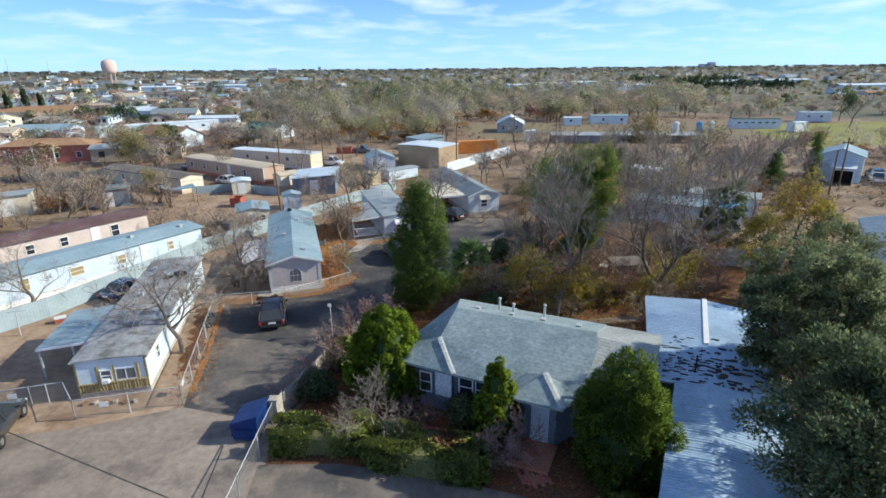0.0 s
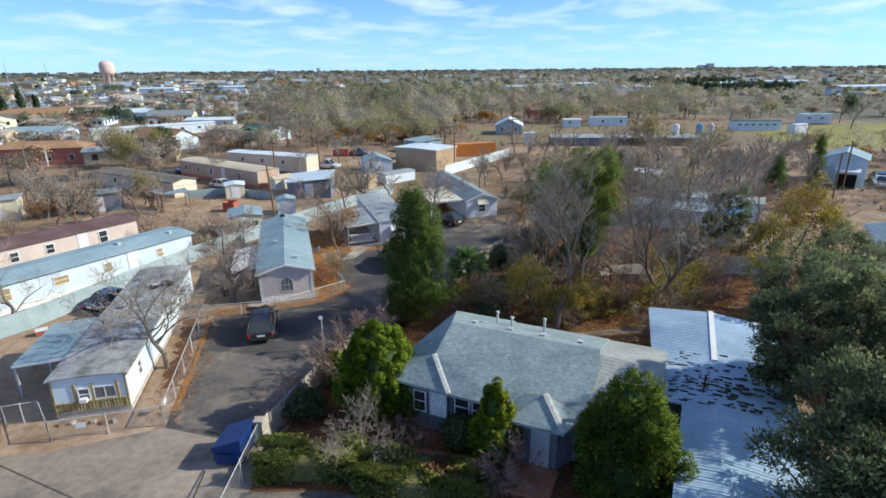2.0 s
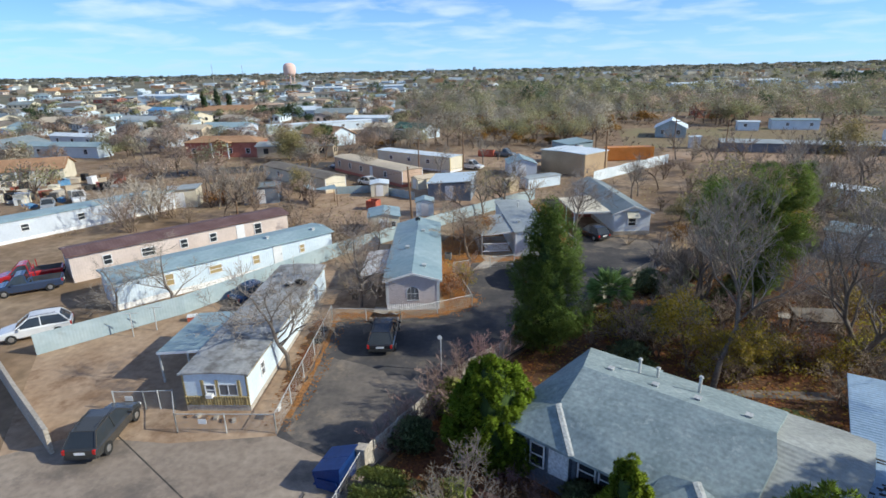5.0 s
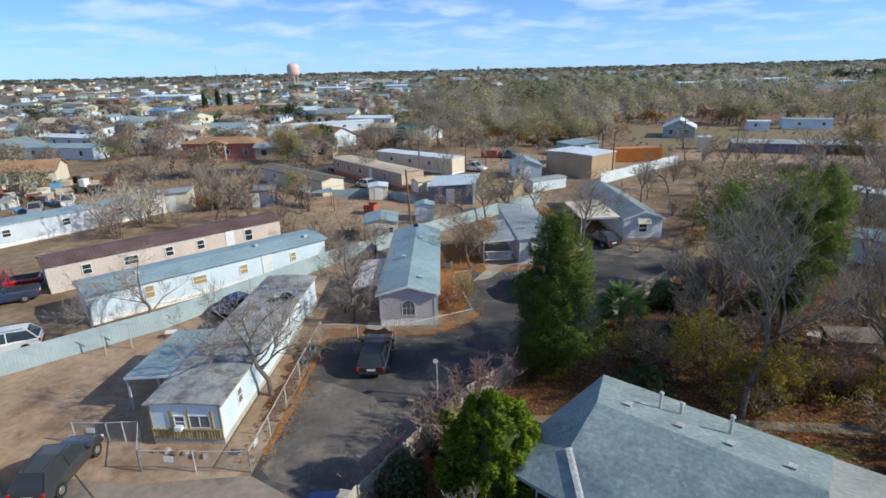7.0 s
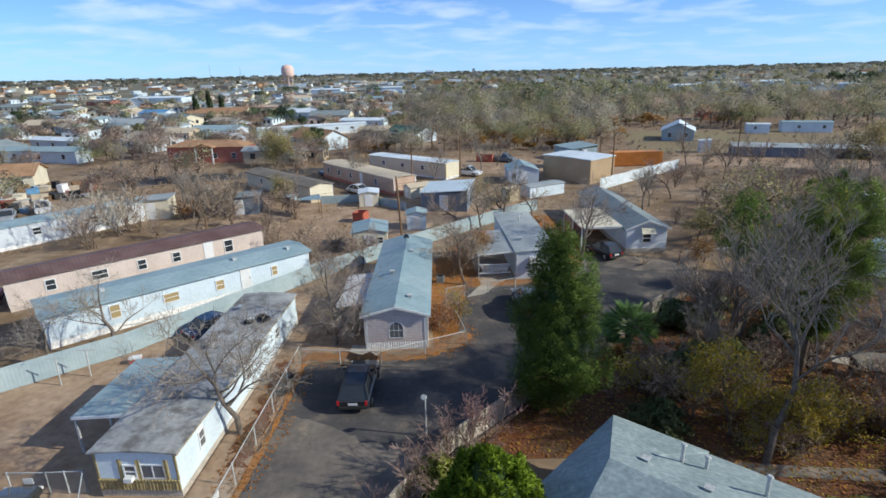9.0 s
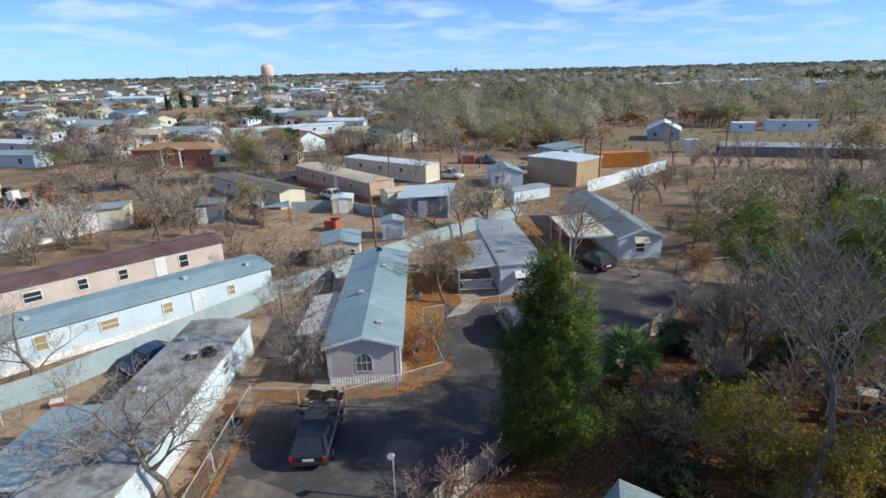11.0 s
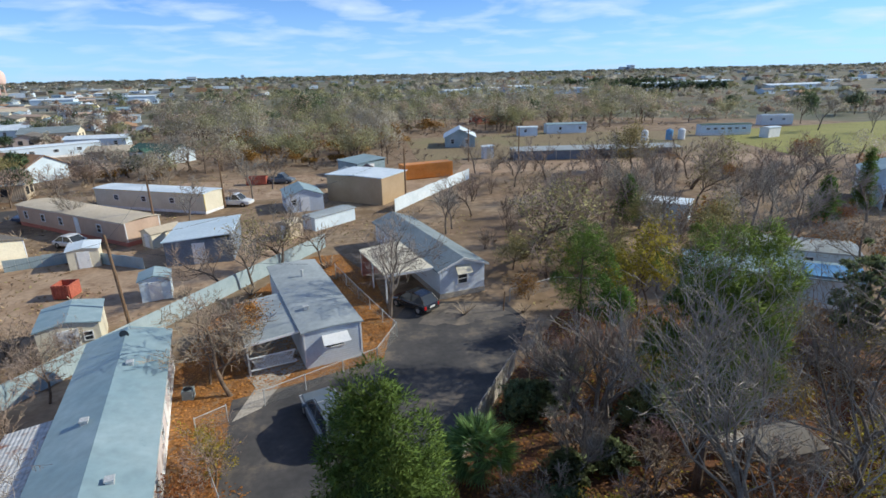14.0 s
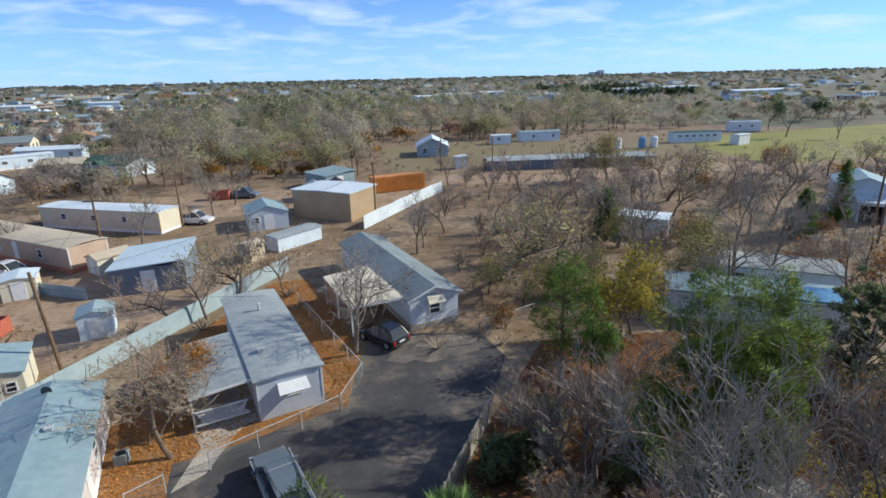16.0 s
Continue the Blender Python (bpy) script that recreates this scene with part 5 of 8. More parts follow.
shed(along(-0.5, 116, -0.2, 0.98), 3.2, 4.0, 2.2, 0.7, "white", "roofgrey", "white gabled storage shed")
shed(along(3.6, 116.5, -0.2, 0.98), 2.6, 4.0, 2.3, 0.8, "sidingtan", "roofmaroon", "tan barn-shaped storage shed")
shed(along(2.5, 124, -0.5, 0.87), 6, 7, 2.6, 0.5, "roofD", "roofD", "low blue metal shed", style="flat")
# red bin, skip and trailers in the lots
for x, y, w, l, h, lab in ((-25.2, 73.6, 1.5, 1.6, 1.3, "faded red metal bin on the dirt"), (-16.8, 122.4, 3.4, 1.8, 1.4, "red open skip in the dirt lot")):
    sk = thing("skip", along(x, y, 0.1, 1), lab, "skip")
    part("shell", Geo().box(0, 0, 0.1, w, 0.08, h).box(0, l - 0.08, 0.1, w, l, h).box(0, 0.08, 0.1, 0.08, l - 0.08, h).box(w - 0.08, 0.08, 0.1, w, l - 0.08, h).box(0.08, 0.08, 0.1, w - 0.08, l - 0.08, 0.16), MT["redpaint"], sk)
    for k in range(5):
        part("rib", Geo().box(w * (k + 0.5) / 5 - 0.04, -0.06, 0.1, w * (k + 0.5) / 5 + 0.04, -0.003, h), MT["redpaint"], sk)

# tan barn with its pale roof, and the orange container behind it
barn = thing("barn", along(5.1, 101.0, 0.60, 0.80), "tan steel barn with bright white low roof", "barn")
BW, BL = 9.3, 6.6
g = Geo()
part("wall", walls(9.6, 6.9, 0, 3.85, 0.15), MT["steeltan"], barn).location = (-9.6, 0, 0)
part("roof", Geo().slab([(-9.75, -0.2, 3.98), (-4.8, -0.2, 4.1), (-4.8, 7.1, 4.1), (-9.75, 7.1, 3.98)], 0.12).slab([(-4.8, -0.2, 4.1), (0.15, -0.2, 3.98), (0.15, 7.1, 3.98), (-4.8, 7.1, 4.1)], 0.12), MT["roofwhite"], barn)
con = thing("shipping_container", along(10.2, 118.6, 0.97, 0.23), "orange steel shipping container", "container")
g = Geo().box(-2.4, 0, 0.1, 0, 9.5, 2.7)
for k in range(30):
    y = 0.2 + k * 0.31
    part("rib", Geo().box(-0.003, y, 0.2, 0.05, y + 0.16, 2.6), MT["orange"], con)
part("body", g, MT["orange"], con)
part("door", Geo().box(-2.3, 9.5, 0.2, -0.1, 9.54, 2.6), MT["orange"], con)


def pole(x, y, h, lean=0.0, arms=True, label="brown wooden utility pole", r=0.14, ang=0.0):
    p = thing("utility_pole", pose(x, y, 0, 0, lean, ang), label, "utility pole")
    part("shaft", Geo().tube((0, 0, -0.2), (0, 0, h), r, r * 0.7, sides=10), MT["wood"], p)
    if arms:
        part("crossarm", Geo().box(-0.9, -0.06, h - 0.75, 0.9, 0.06, h - 0.62), MT["wood"], p)
        for x2 in (-0.8, 0.0, 0.8):
            part("insulator", Geo().tube((x2, 0, h - 0.62), (x2, 0, h - 0.45), 0.05, 0.03, sides=8), MT["steel"], p)
    return p


pole(-16.25, 65.3, 7.6, -3, False, "leaning brown wooden utility pole")
pole(-22.3, 92.0, 7.5, 0, True)
pole(8.4, 100.5, 8.0, 0, False)
pole(-17.2, 105.8, 7.0, 0, False)
pole(66, 78, 7.5, 0, True)
pole(60.5, 73, 6.5, 0, False)
pole(26, 136, 7, 0, True)
pole(36, 133, 7, 0, False)
pole(-36.0, 59.8, 4.2, 0, False, "short brown post beside the pink home", 0.12)
pole(11.4, 62.8, 1.6, 3, False, "short wooden post at the end of the lane", 0.06)


def wire(a, b, sag, r=0.012):
    g = Geo()
    a, b = Vector(a), Vector(b)
    pts = [a.lerp(b, i / 14) - Vector((0, 0, sag * 4 * (i / 14) * (1 - i / 14))) for i in range(15)]
    for p, q in zip(pts, pts[1:]):
        g.tube(p, q, r, sides=3)
    return solid("overhead_wire", g, MT["dark"], "thin dark overhead wire between poles", "cable")


wire((-16.6, 65.3, 7.2), (-22.3, 92, 7.0), 0.5)
wire((-16.6, 65.3, 7.0), (-13.5, 58.6, 3.3), 0.2)
wire((-16.6, 65.3, 6.8), (8.4, 100.5, 7.4), 0.9)
wire((-16.6, 65.3, 6.6), (-3.5, 69, 3.0), 0.3)
wire((-16.6, 65.3, 7.1), (-38, 58, 6.0), 0.7)
# lamp standard with a dish-like head near the lane
sl = thing("yard_light", pose(-6.08, 34.4, 0), "slim grey pole with small lamp head", "yard light")
part("pole", Geo().tube((0, 0, 0), (0, 0, 2.4), 0.045, 0.035, sides=8), MT["steel"], sl)
part("head", Geo().tube((0, 0, 2.35), (0.0, -0.3, 2.55), 0.1, 0.14, sides=10), MT["steel"], sl)

wire((-6.08, 34.3, 2.3), (-3.4, 34.6, 1.2), 0.05)
# satellite dish and cooler on the mauve home, meter box by the carport
dish = thing("satellite_dish", pose(-13.6, 57.9, 3.0), "dark grey satellite dish on the roof end", "satellite dish")
part("bowl", Geo().loft([[(0.27 * math.cos(a), -0.08, 0.35 + 0.27 * math.sin(a)) for a in np.linspace(0, 2 * math.pi, 14, endpoint=False)], [(0.07 * math.cos(a), 0.05, 0.35 + 0.07 * math.sin(a)) for a in np.linspace(0, 2 * math.pi, 14, endpoint=False)]]), MT["cargrey"], dish)
part("mast", Geo().tube((0, 0.05, -0.2), (0, 0.05, 0.35), 0.03, sides=6), MT["steel"], dish)
ac = thing("air_conditioner", pose(-9.9, 55.4, 0), "grey outdoor cooling unit on the leaves", "air conditioner")
part("case", Geo().box(-0.3, -0.3, 0.0, 0.3, 0.3, 0.6), MT["roofslate"], ac)
part("grille", Geo().tube((0, 0, 0.6), (0, 0, 0.63), 0.24, sides=14), MT["dark"], ac)
cool = thing("cooler_box", pose(-26.8, 38.3, 0, 0, 0, 30), "red cooler box with white lid on the dirt", "cooler")
part("box", Geo().box(-0.35, -0.22, 0.02, 0.35, 0.22, 0.35), MT["redpaint"], cool)
part("lid", Geo().box(-0.37, -0.24, 0.352, 0.37, 0.24, 0.45), MT["white"], cool)
pt = thing("picnic_table", along(16.6, 44.6, 0.3, 1), "weathered wooden bench table under bare trees", "table")
for k in range(5):
    part("plank", Geo().box(0, k * 0.19, 0.72, 3.2, k * 0.19 + 0.17, 0.77), MT["woodgrey"], pt)
for x in (0.2, 2.9):
    for y in (0.05, 0.8):
        part("leg", Geo().box(x, y, 0, x + 0.1, y + 0.1, 0.715), MT["woodgrey"], pt)

# ---- homes and houses further off ----
mobile_home(along(-39.6, 106.4, 0.78, -0.63), 4.2, 23.0, 2.75, 0.25, 0.5, "sidingpeach", "rooftan", "peach mobile home with long tan roof", windows=[("r", 2, 1.1, 0.9, 1.0), ("r", 6, 1.1, 0.9, 1.0), ("r", 10, 1.1, 0.9, 1.0), ("r", 18, 1.1, 0.9, 1.0), ("l", 5, 1.1, 0.9, 1.0)], doors=[("r", 13.5)], kind="curved", skirtmat="brickwall")
mobile_home(along(-34.5, 115.0, 0.88, -0.47), 3.8, 19.5, 2.9, 0.15, 0.4, "sidingcream", "roofwhite", "weathered cream trailer with yellow end panel", windows=[("r", 4, 1.3, 0.9, 0.8), ("r", 9, 1.3, 0.9, 0.8), ("r", 14, 1.3, 0.9, 0.8)], kind="curved", trim="yellowpaint")
mobile_home(along(29.2, 66.4, 0.83, -0.56), 4.0, 12.0, 2.45, 0.3, 0.4, "sidingwhite", "roofD", "grey-white mobile home with faded roof and blue tarp", windows=[("r", 3, 1.0, 0.8, 0.9), ("r", 8, 1.0, 0.8, 0.9)], group="homes beyond the thicket")
solid("tarpaulin", Geo().slab([(35.2, 60.0, 2.90), (38.4, 57.9, 2.90), (37.2, 56.1, 2.58), (34.0, 58.3, 2.58)][::-1], 0.05), MT["roofblue"], "bright blue tarpaulin over the roof end", "tarpaulin")
mobile_home(along(35.6, 70.6, 0.83, -0.56), 4.0, 10.5, 2.5, 0.25, 0.4, "sidingwhite", "roofgrey", "white mobile home behind bare trees", windows=[("r", 3, 1.0, 0.8, 0.9), ("r", 7, 1.0, 0.8, 0.9)], group="homes beyond the thicket")
mobile_home(along(37.6, 87.0, 0.75, -0.66), 3.4, 5.5, 2.5, 0.15, 0.4, "sidingwhite", "roofwhite", "small white trailer in the brush", windows=[("r", 2.5, 1.0, 0.8, 0.8)], kind="curved", group="homes beyond the thicket")
mobile_home(along(-66, 52.5, 0.42, 0.90), 3.8, 22.0, 2.6, 0.15, 0.4, "sidingblue", "roofgreyblue", "long low white trailer with pale roof", windows=[("r", 4, 1.1, 0.9, 0.9), ("r", 10, 1.1, 0.9, 0.9), ("r", 16, 1.1, 0.9, 0.9)], kind="curved")
shed(along(-54.8, 70.4, -0.4, 0.9), 4.6, 3.6, 2.6, 0.2, "sidingcream", "roofgrey", "cream shed at the trailer's end", style="flat")


def house_far(m, W, L, h, rise, wall, roof, label, style="gable", porch=False, wins=3, category="house"):
    s = thing("house", m, label, category)
    part("wall", walls(W, L, 0, h, 0.2, rise if style == "gable" else 0), MT[wall], s)
    part("roof", (gable_roof(W, L, h, rise, 0.4) if style == "gable" else hip_roof(W, L, h, rise)), MT[roof], s)
    for k in range(wins):
        window(s, "r", L * (k + 0.5) / wins, 0.9, 1.1, 1.2, W, L)
        window(s, "l", L * (k + 0.5) / wins, 0.9, 1.1, 1.2, W, L)
    for p in (W * 0.25, W * 0.75):
        window(s, "f", p, 0.9, 1.0, 1.2, W, L)
    if porch:
        part("porch_roof", Geo().slab([(W + 0.3, L * 0.55, h + 0.9), (W + 2.4, L * 0.55, h + 0.9), (W + 2.4, L * 0.68, h + 0.1), (W + 0.3, L * 0.68, h + 0.1)], 0.15).slab([(W + 0.3, L * 0.42, h + 0.1), (W + 2.4, L * 0.42, h + 0.1), (W + 2.4, L * 0.55, h + 0.9), (W + 0.3, L * 0.55, h + 0.9)], 0.15), MT[roof], s)
        for y in (L * 0.44, L * 0.66):
            part("column", Geo().box(W + 2.0, y - 0.12, 0, W + 2.24, y + 0.12, h + 0.05), MT["white"], s)
    return s


house_far(along(-86.0, 122.5, 0.97, 0.12), 6.4, 17.5, 3.5, 1.15, "brickwall", "roofbrown", "red brick house with brown hip roof and porch", "hip", True, 4)
house_far(along(-103.5, 87.2, 0.86, 0.56), 8, 12, 2.7, 1.5, "sidingcream", "roofbrown", "peach house with brown roof among clutter", "gable", True)
house_far(along(25.6, 160.0, 0.2, 0.98), 7.6, 10, 2.7, 1.9, "bluesheet", "roofwhite", "grey-blue cottage with pale gable roof", "gable", False, 3)
house_far(along(-65.4, 150.8, 0.83, -0.56), 8, 15, 2.9, 2.0, "sidingwhite", "roofbrown", "white house with brown gable roof")
house_far(along(-44.2, 166.0, 0.83, -0.56), 7, 13, 2.7, 1.3, "sidingwhite", "roofgreen", "low house with green metal roof", "gable", True)
house_far(along(-163, 236, 0.97, 0.2), 14, 26, 3.2, 2.2, "sidingcream", "roofbrown", "cream house with brown roof beside tall cypresses")
house_far(along(48, 228, 0.97, 0.2), 8, 14, 3.0, 2.2, "brickwall", "roofbrown", "dull red cottage behind the paddock")
mobile_home(along(61, 184, 0.99, -0.1), 4, 12, 2.8, 0.3, 0.4, "sidingwhite", "roofD", "long pale mobile home beyond the paddock", windows=[("r", 4, 1.1, 0.9, 0.9), ("r", 10, 1.1, 0.9, 0.9)], group="far mobile homes")
mobile_home(along(51, 180, 0.99, -0.1), 3, 5.5, 2.6, 0.2, 0.4, "sidingwhite", "roofwhite", "short white trailer beyond the paddock", windows=[("r", 2, 1.1, 0.9, 0.9)], group="far mobile homes")
mobile_home(along(98, 163, 0.98, -0.15), 2.8, 14, 2.9, 0.2, 0.6, "sidingwhite", "roofgreen", "white stock trailer with green roof edge", windows=[("r", 2 + 2 * k, 1.5, 1.2, 0.6) for k in range(6)], kind="curved", group="far mobile homes")
mobile_home(along(133, 182, 0.95, -0.2), 3, 10, 3.0, 0.25, 0.5, "white", "roofwhite", "white travel trailer at the field's edge", windows=[("r", 3, 1.4, 1.0, 0.7), ("r", 7, 1.4, 1.0, 0.7)], kind="curved", group="far mobile homes")
mobile_home(along(109, 152, 0.9, 0.3), 2.5, 5, 2.6, 0.15, 0.5, "white", "roofwhite", "small white enclosed trailer", kind="curved", group="far mobile homes")
mobile_home(along(-92, 165, 0.8, 0.6), 5, 34, 2.9, 0.3, 0.5, "sidingwhite", "roofwhite", "very long white trailer in the town", windows=[("r", 4 + 5 * k, 1.3, 1.2, 0.8) for k in range(6)], kind="curved", group="far mobile homes")
stable = thing("stable", along(36, 139.0, 0.99, -0.145), "long low dark open-fronted stable", "stable")
part("roof", Geo().slab([(0, 0, 2.3), (5, 0, 2.0), (5, 36, 2.0), (0, 36, 2.3)][::-1], 0.12), MT["roofgrey"], stable)
part("wall", Geo().box(0, 0, 0, 0.15, 36, 2.2).box(4.6, 0, 0, 4.75, 17, 1.9), MT["slatewall"], stable)
for k in range(13):
    part("post", Geo().box(4.7, k * 3, 0, 4.85, k * 3 + 0.15, 1.88), MT["woodgrey"], stable)
shed(along(30, 138.5, 0, 1), 2.2, 2.2, 2.6, 0.2, "white", "roofwhite", "white pump hut beside the stable", style="flat")
for x, y, c in ((77, 154, "white"), (84, 154, "roofblue"), (87.5, 154, "white")):
    tk = thing("water_tank", pose(x, y, 0), "upright plastic water tank", "tank")
    part("barrel", Geo().tube((0, 0, 0.2), (0, 0, 2.6), 0.9, sides=14).tube((0, 0, 2.6), (0, 0, 3.0), 0.9, 0.3, sides=14), MT[c], tk)

# arched metal hangar and the ribbed shed to the far side of the thicket
hang = thing("hangar", along(66.4, 83.8, 0.67, 0.74), "pale blue metal hangar with low gable roof", "hangar")
part("wall", walls(6.0, 8.0, 0, 4.2, 0.15, 1.1), MT["hangarpale"], hang)
part("roof", gable_roof(6.0, 8.0, 4.25, 1.1, 0.2, 0.1), MT["roofD"], hang)
bay = part("garage_bay", Geo().box(2.2, -2.4, 0, 2.34, -0.01, 2.6).box(5.0, -2.4, 0, 5.14, -0.01, 2.6).box(2.34, -2.4, 2.2, 5.0, -2.28, 2.6), MT["hangarpale"], hang)
part("bay_roof", Geo().slab([(2.0, -2.6, 2.65), (5.34, -2.6, 2.65), (5.34, -0.01, 3.0), (2.0, -0.01, 3.0)], 0.1), MT["roofwhite"], bay)
# added dark panel: the unlit inside of the open bay, as colour
part("bay_shade", Geo().box(2.34, -0.16, 0, 5.0, -0.012, 2.55), MT["dark"], bay)
rshed = thing("ribbed_shed", along(40.5, 42.9, 0.56, 0.83), "white shed with ribbed metal gable roof", "shed")
part("wall", walls(8, 9, 0, 3.0, 0.15, 1.1), MT["sidingwhite"], rshed)
g = gable_roof(8, 9, 3.0, 1.1, 0.2, 0.1)
for s in (-1, 1):
    for k in range(19):
        y = -0.15 + k * 0.5
        part("rib", Geo().slab([(4 + s * 0.05, y, 4.17), (4 + s * 0.05, y + 0.08, 4.17), (4 + s * 4.15, y + 0.08, 3.03), (4 + s * 4.15, y, 3.03)], 0.1), MT["roofwhite"], rshed)
part("roof", g, MT["roofD"], rshed)
door(rshed, "f", 4, 0.02, 3.0, 2.7, 8, 9, "palewall")

# nearer houses of the town, one by one
house_far(along(-127.3, 117.8, 1.00, -0.00), 4.5, 20.5, 2.9, 0.7, "sidingwhite", "roofD", "long pale blue trailer in the town")
house_far(along(-143.2, 139.3, 0.98, -0.18), 4.2, 19.1, 2.9, 0.6, "sidingwhite", "roofwhite", "white trailer beside the pale blue one")
house_far(along(-188.3, 168.1, 1.00, 0.02), 8.0, 9.3, 2.9, 1.2, "sidingcream", "roofD", "cream house with bluish metal roof")
house_far(along(-162.3, 190.3, 1.00, 0.01), 10.0, 17.9, 2.9, 1.5, "sidingblue", "roofgrey", "metal-clad house with grey-blue walls")
house_far(along(-197.3, 247.4, 1.00, -0.06), 8.0, 14.4, 2.9, 1.2, "sidingblue", "roofblue", "house under a bright blue tarpaulin")
house_far(along(-110.6, 165.5, 1.00, 0.03), 8.0, 15.3, 2.9, 1.2, "sidingblue", "roofgreyblue", "low house with grey-blue roofs")
house_far(along(-118.7, 243.1, 1.00, -0.06), 8.0, 14.5, 2.9, 1.2, "sidingwhite", "roofwhite", "bright white house in the town")
house_far(along(-75.1, 196.6, 1.00, -0.01), 4.6, 15.7, 2.9, 0.7, "sidingwhite", "roofwhite", "white mobile home behind bare trees")
house_far(along(-351.8, 375.6, 0.99, -0.16), 9.0, 26.0, 2.9, 1.3, "brickwall", "roofdun", "dull red house with dun roof")
house_far(along(-114.9, 158.7, 1.00, 0.04), 7.0, 8.4, 2.9, 1.1, "sidingtan", "rooftan", "tan house with pale tan roof")
house_far(along(-56.6, 165.1, 1.00, 0.02), 6.0, 8.5, 2.9, 0.9, "sidingtan", "rooftan", "low tan carport hut behind the street")
house_far(along(-296.5, 290.0, 1.00, -0.09), 9.0, 22.1, 2.9, 1.3, "sidingcream", "roofdun", "cream house with dun roof")

# clutter round the peach house
rc = random.Random(6)
for k in range(70):
    x, y = rc.uniform(-96, -74), rc.uniform(68, 90)
    w, l, h = rc.uniform(0.4, 1.8), rc.uniform(0.4, 2.2), rc.uniform(0.3, 1.3)
    solid("crate", Geo().box(-w / 2, -l / 2, 0, w / 2, l / 2, h).box(-w / 2 - 0.05, -l / 2 - 0.05, h, w / 2 + 0.05, l / 2 + 0.05, h + 0.08), MT[rc.choice(["woodgrey", "steel", "white", "redpaint", "roofblue", "wood", "rooftan", "dark", "sidingcream"])], "old box in the heap of yard clutter", "crate", m=pose(x, y, 0, rc.uniform(-4, 4), rc.uniform(-4, 4), rc.uniform(0, 180)))["group"] = "yard clutter"


# ---- plants: builders ----
def tube3(V, F, a, b, r0, r1, sides=3):
    ax, ay, az = a
    dx, dy, dz = b[0] - ax, b[1] - ay, b[2] - az
    n = math.sqrt(dx * dx + dy * dy + dz * dz) or 1e-6
    dx, dy, dz = dx / n, dy / n, dz / n
    px, py, pz = (-dy, dx, 0.0) if abs(dz) < 0.9 else (0.0, -dz, dy)
    m = math.sqrt(px * px + py * py + pz * pz) or 1e-6
    px, py, pz = px / m, py / m, pz / m
    qx, qy, qz = dy * pz - dz * py, dz * px - dx * pz, dx * py - dy * px
    k = len(V)
    for o, r in ((a, r0), (b, r1)):
        for i in range(sides):
            c, s = math.cos(6.28319 * i / sides) * r, math.sin(6.28319 * i / sides) * r
            V.append((o[0] + px * c + qx * s, o[1] + py * c + qy * s, o[2] + pz * c + qz * s))
    for i in range(sides):
        j = (i + 1) % sides
        F.append((k + i, k + j, k + sides + j, k + sides + i))


def grow(seed, h=9.0, spread=0.9, trunk_r=0.22, fork=0.28, kids=(5, 5, 5, 4), twig_r=0.016, upward=0.35, curl=0.22, stems=1, depth=4):
    """A bare tree: the trunk with its limbs, the twigs, and the places of the twig tips."""
    rng = random.Random(seed)
    T, W, tips = Geo(), Geo(), []

    def branch(p, d, length, r, lev):
        steps = 4 if lev < 2 else (2 if lev < depth else 1)
        G = T if lev < 2 else W
        sides = (7, 5, 3, 3, 3)[min(lev, 4)]
        pts = [p]
        for i in range(steps):
            d = (d + Vector((rng.gauss(0, curl), rng.gauss(0, curl), rng.gauss(0, curl * 0.6) + upward * 0.12 * (lev > 0)))).normalized()
            q = pts[-1] + d * (length / steps)
            if q.z < 0.3:
                q.z = 0.3
            pts.append(q)
        rr = [max(twig_r, r * (1 - 0.62 * i / steps)) for i in range(steps + 1)]
        for i in range(steps):
            tube3(G.v, G.f, pts[i], pts[i + 1], rr[i], rr[i + 1], sides)
        if lev >= depth:
            tips.append(pts[-1])
            return
        n = kids[min(lev, len(kids) - 1)]
        for k in range(n):
            f = (fork if lev == 0 else 0.25) + (1 - (fork if lev == 0 else 0.25)) * (k + rng.uniform(0.2, 0.9)) / n
            i = min(steps - 1, int(f * steps))
            q = pts[i].lerp(pts[i + 1], f * steps - i)
            side = d.orthogonal().normalized()
            side.rotate(Matrix.Rotation(rng.uniform(0, 6.283), 3, d))
            nd = (d * rng.uniform(0.35, 0.8) + side * spread * rng.uniform(0.6, 1.2) + Vector((0, 0, upward * rng.uniform(0.3, 1)))).normalized()
            branch(q, nd, length * rng.uniform(0.45, 0.68) * (1.1 - 0.35 * f), rr[i] * 0.52, lev + 1)
        branch(pts[-1], d, length * 0.5, rr[-1] * 0.9, lev + 1)

    for s in range(stems):
        d = Vector((rng.gauss(0, 0.12 if stems == 1 else 0.35), rng.gauss(0, 0.12 if stems == 1 else 0.35), 1)).normalized()
        o = Vector((rng.gauss(0, 0.15), rng.gauss(0, 0.15), 0)) if stems > 1 else Vector((0, 0, 0))
        branch(o - Vector((0, 0, 0.15)), d, h * (0.55 if stems == 1 else rng.uniform(0.42, 0.6)), trunk_r, 0)
    top = max(v[2] for v in W.v)
    s = h / top
    for G in (T, W):
        G.v = [(x * s, y * s, z * s) for x, y, z in G.v]
    return T, W, [t * s for t in tips]


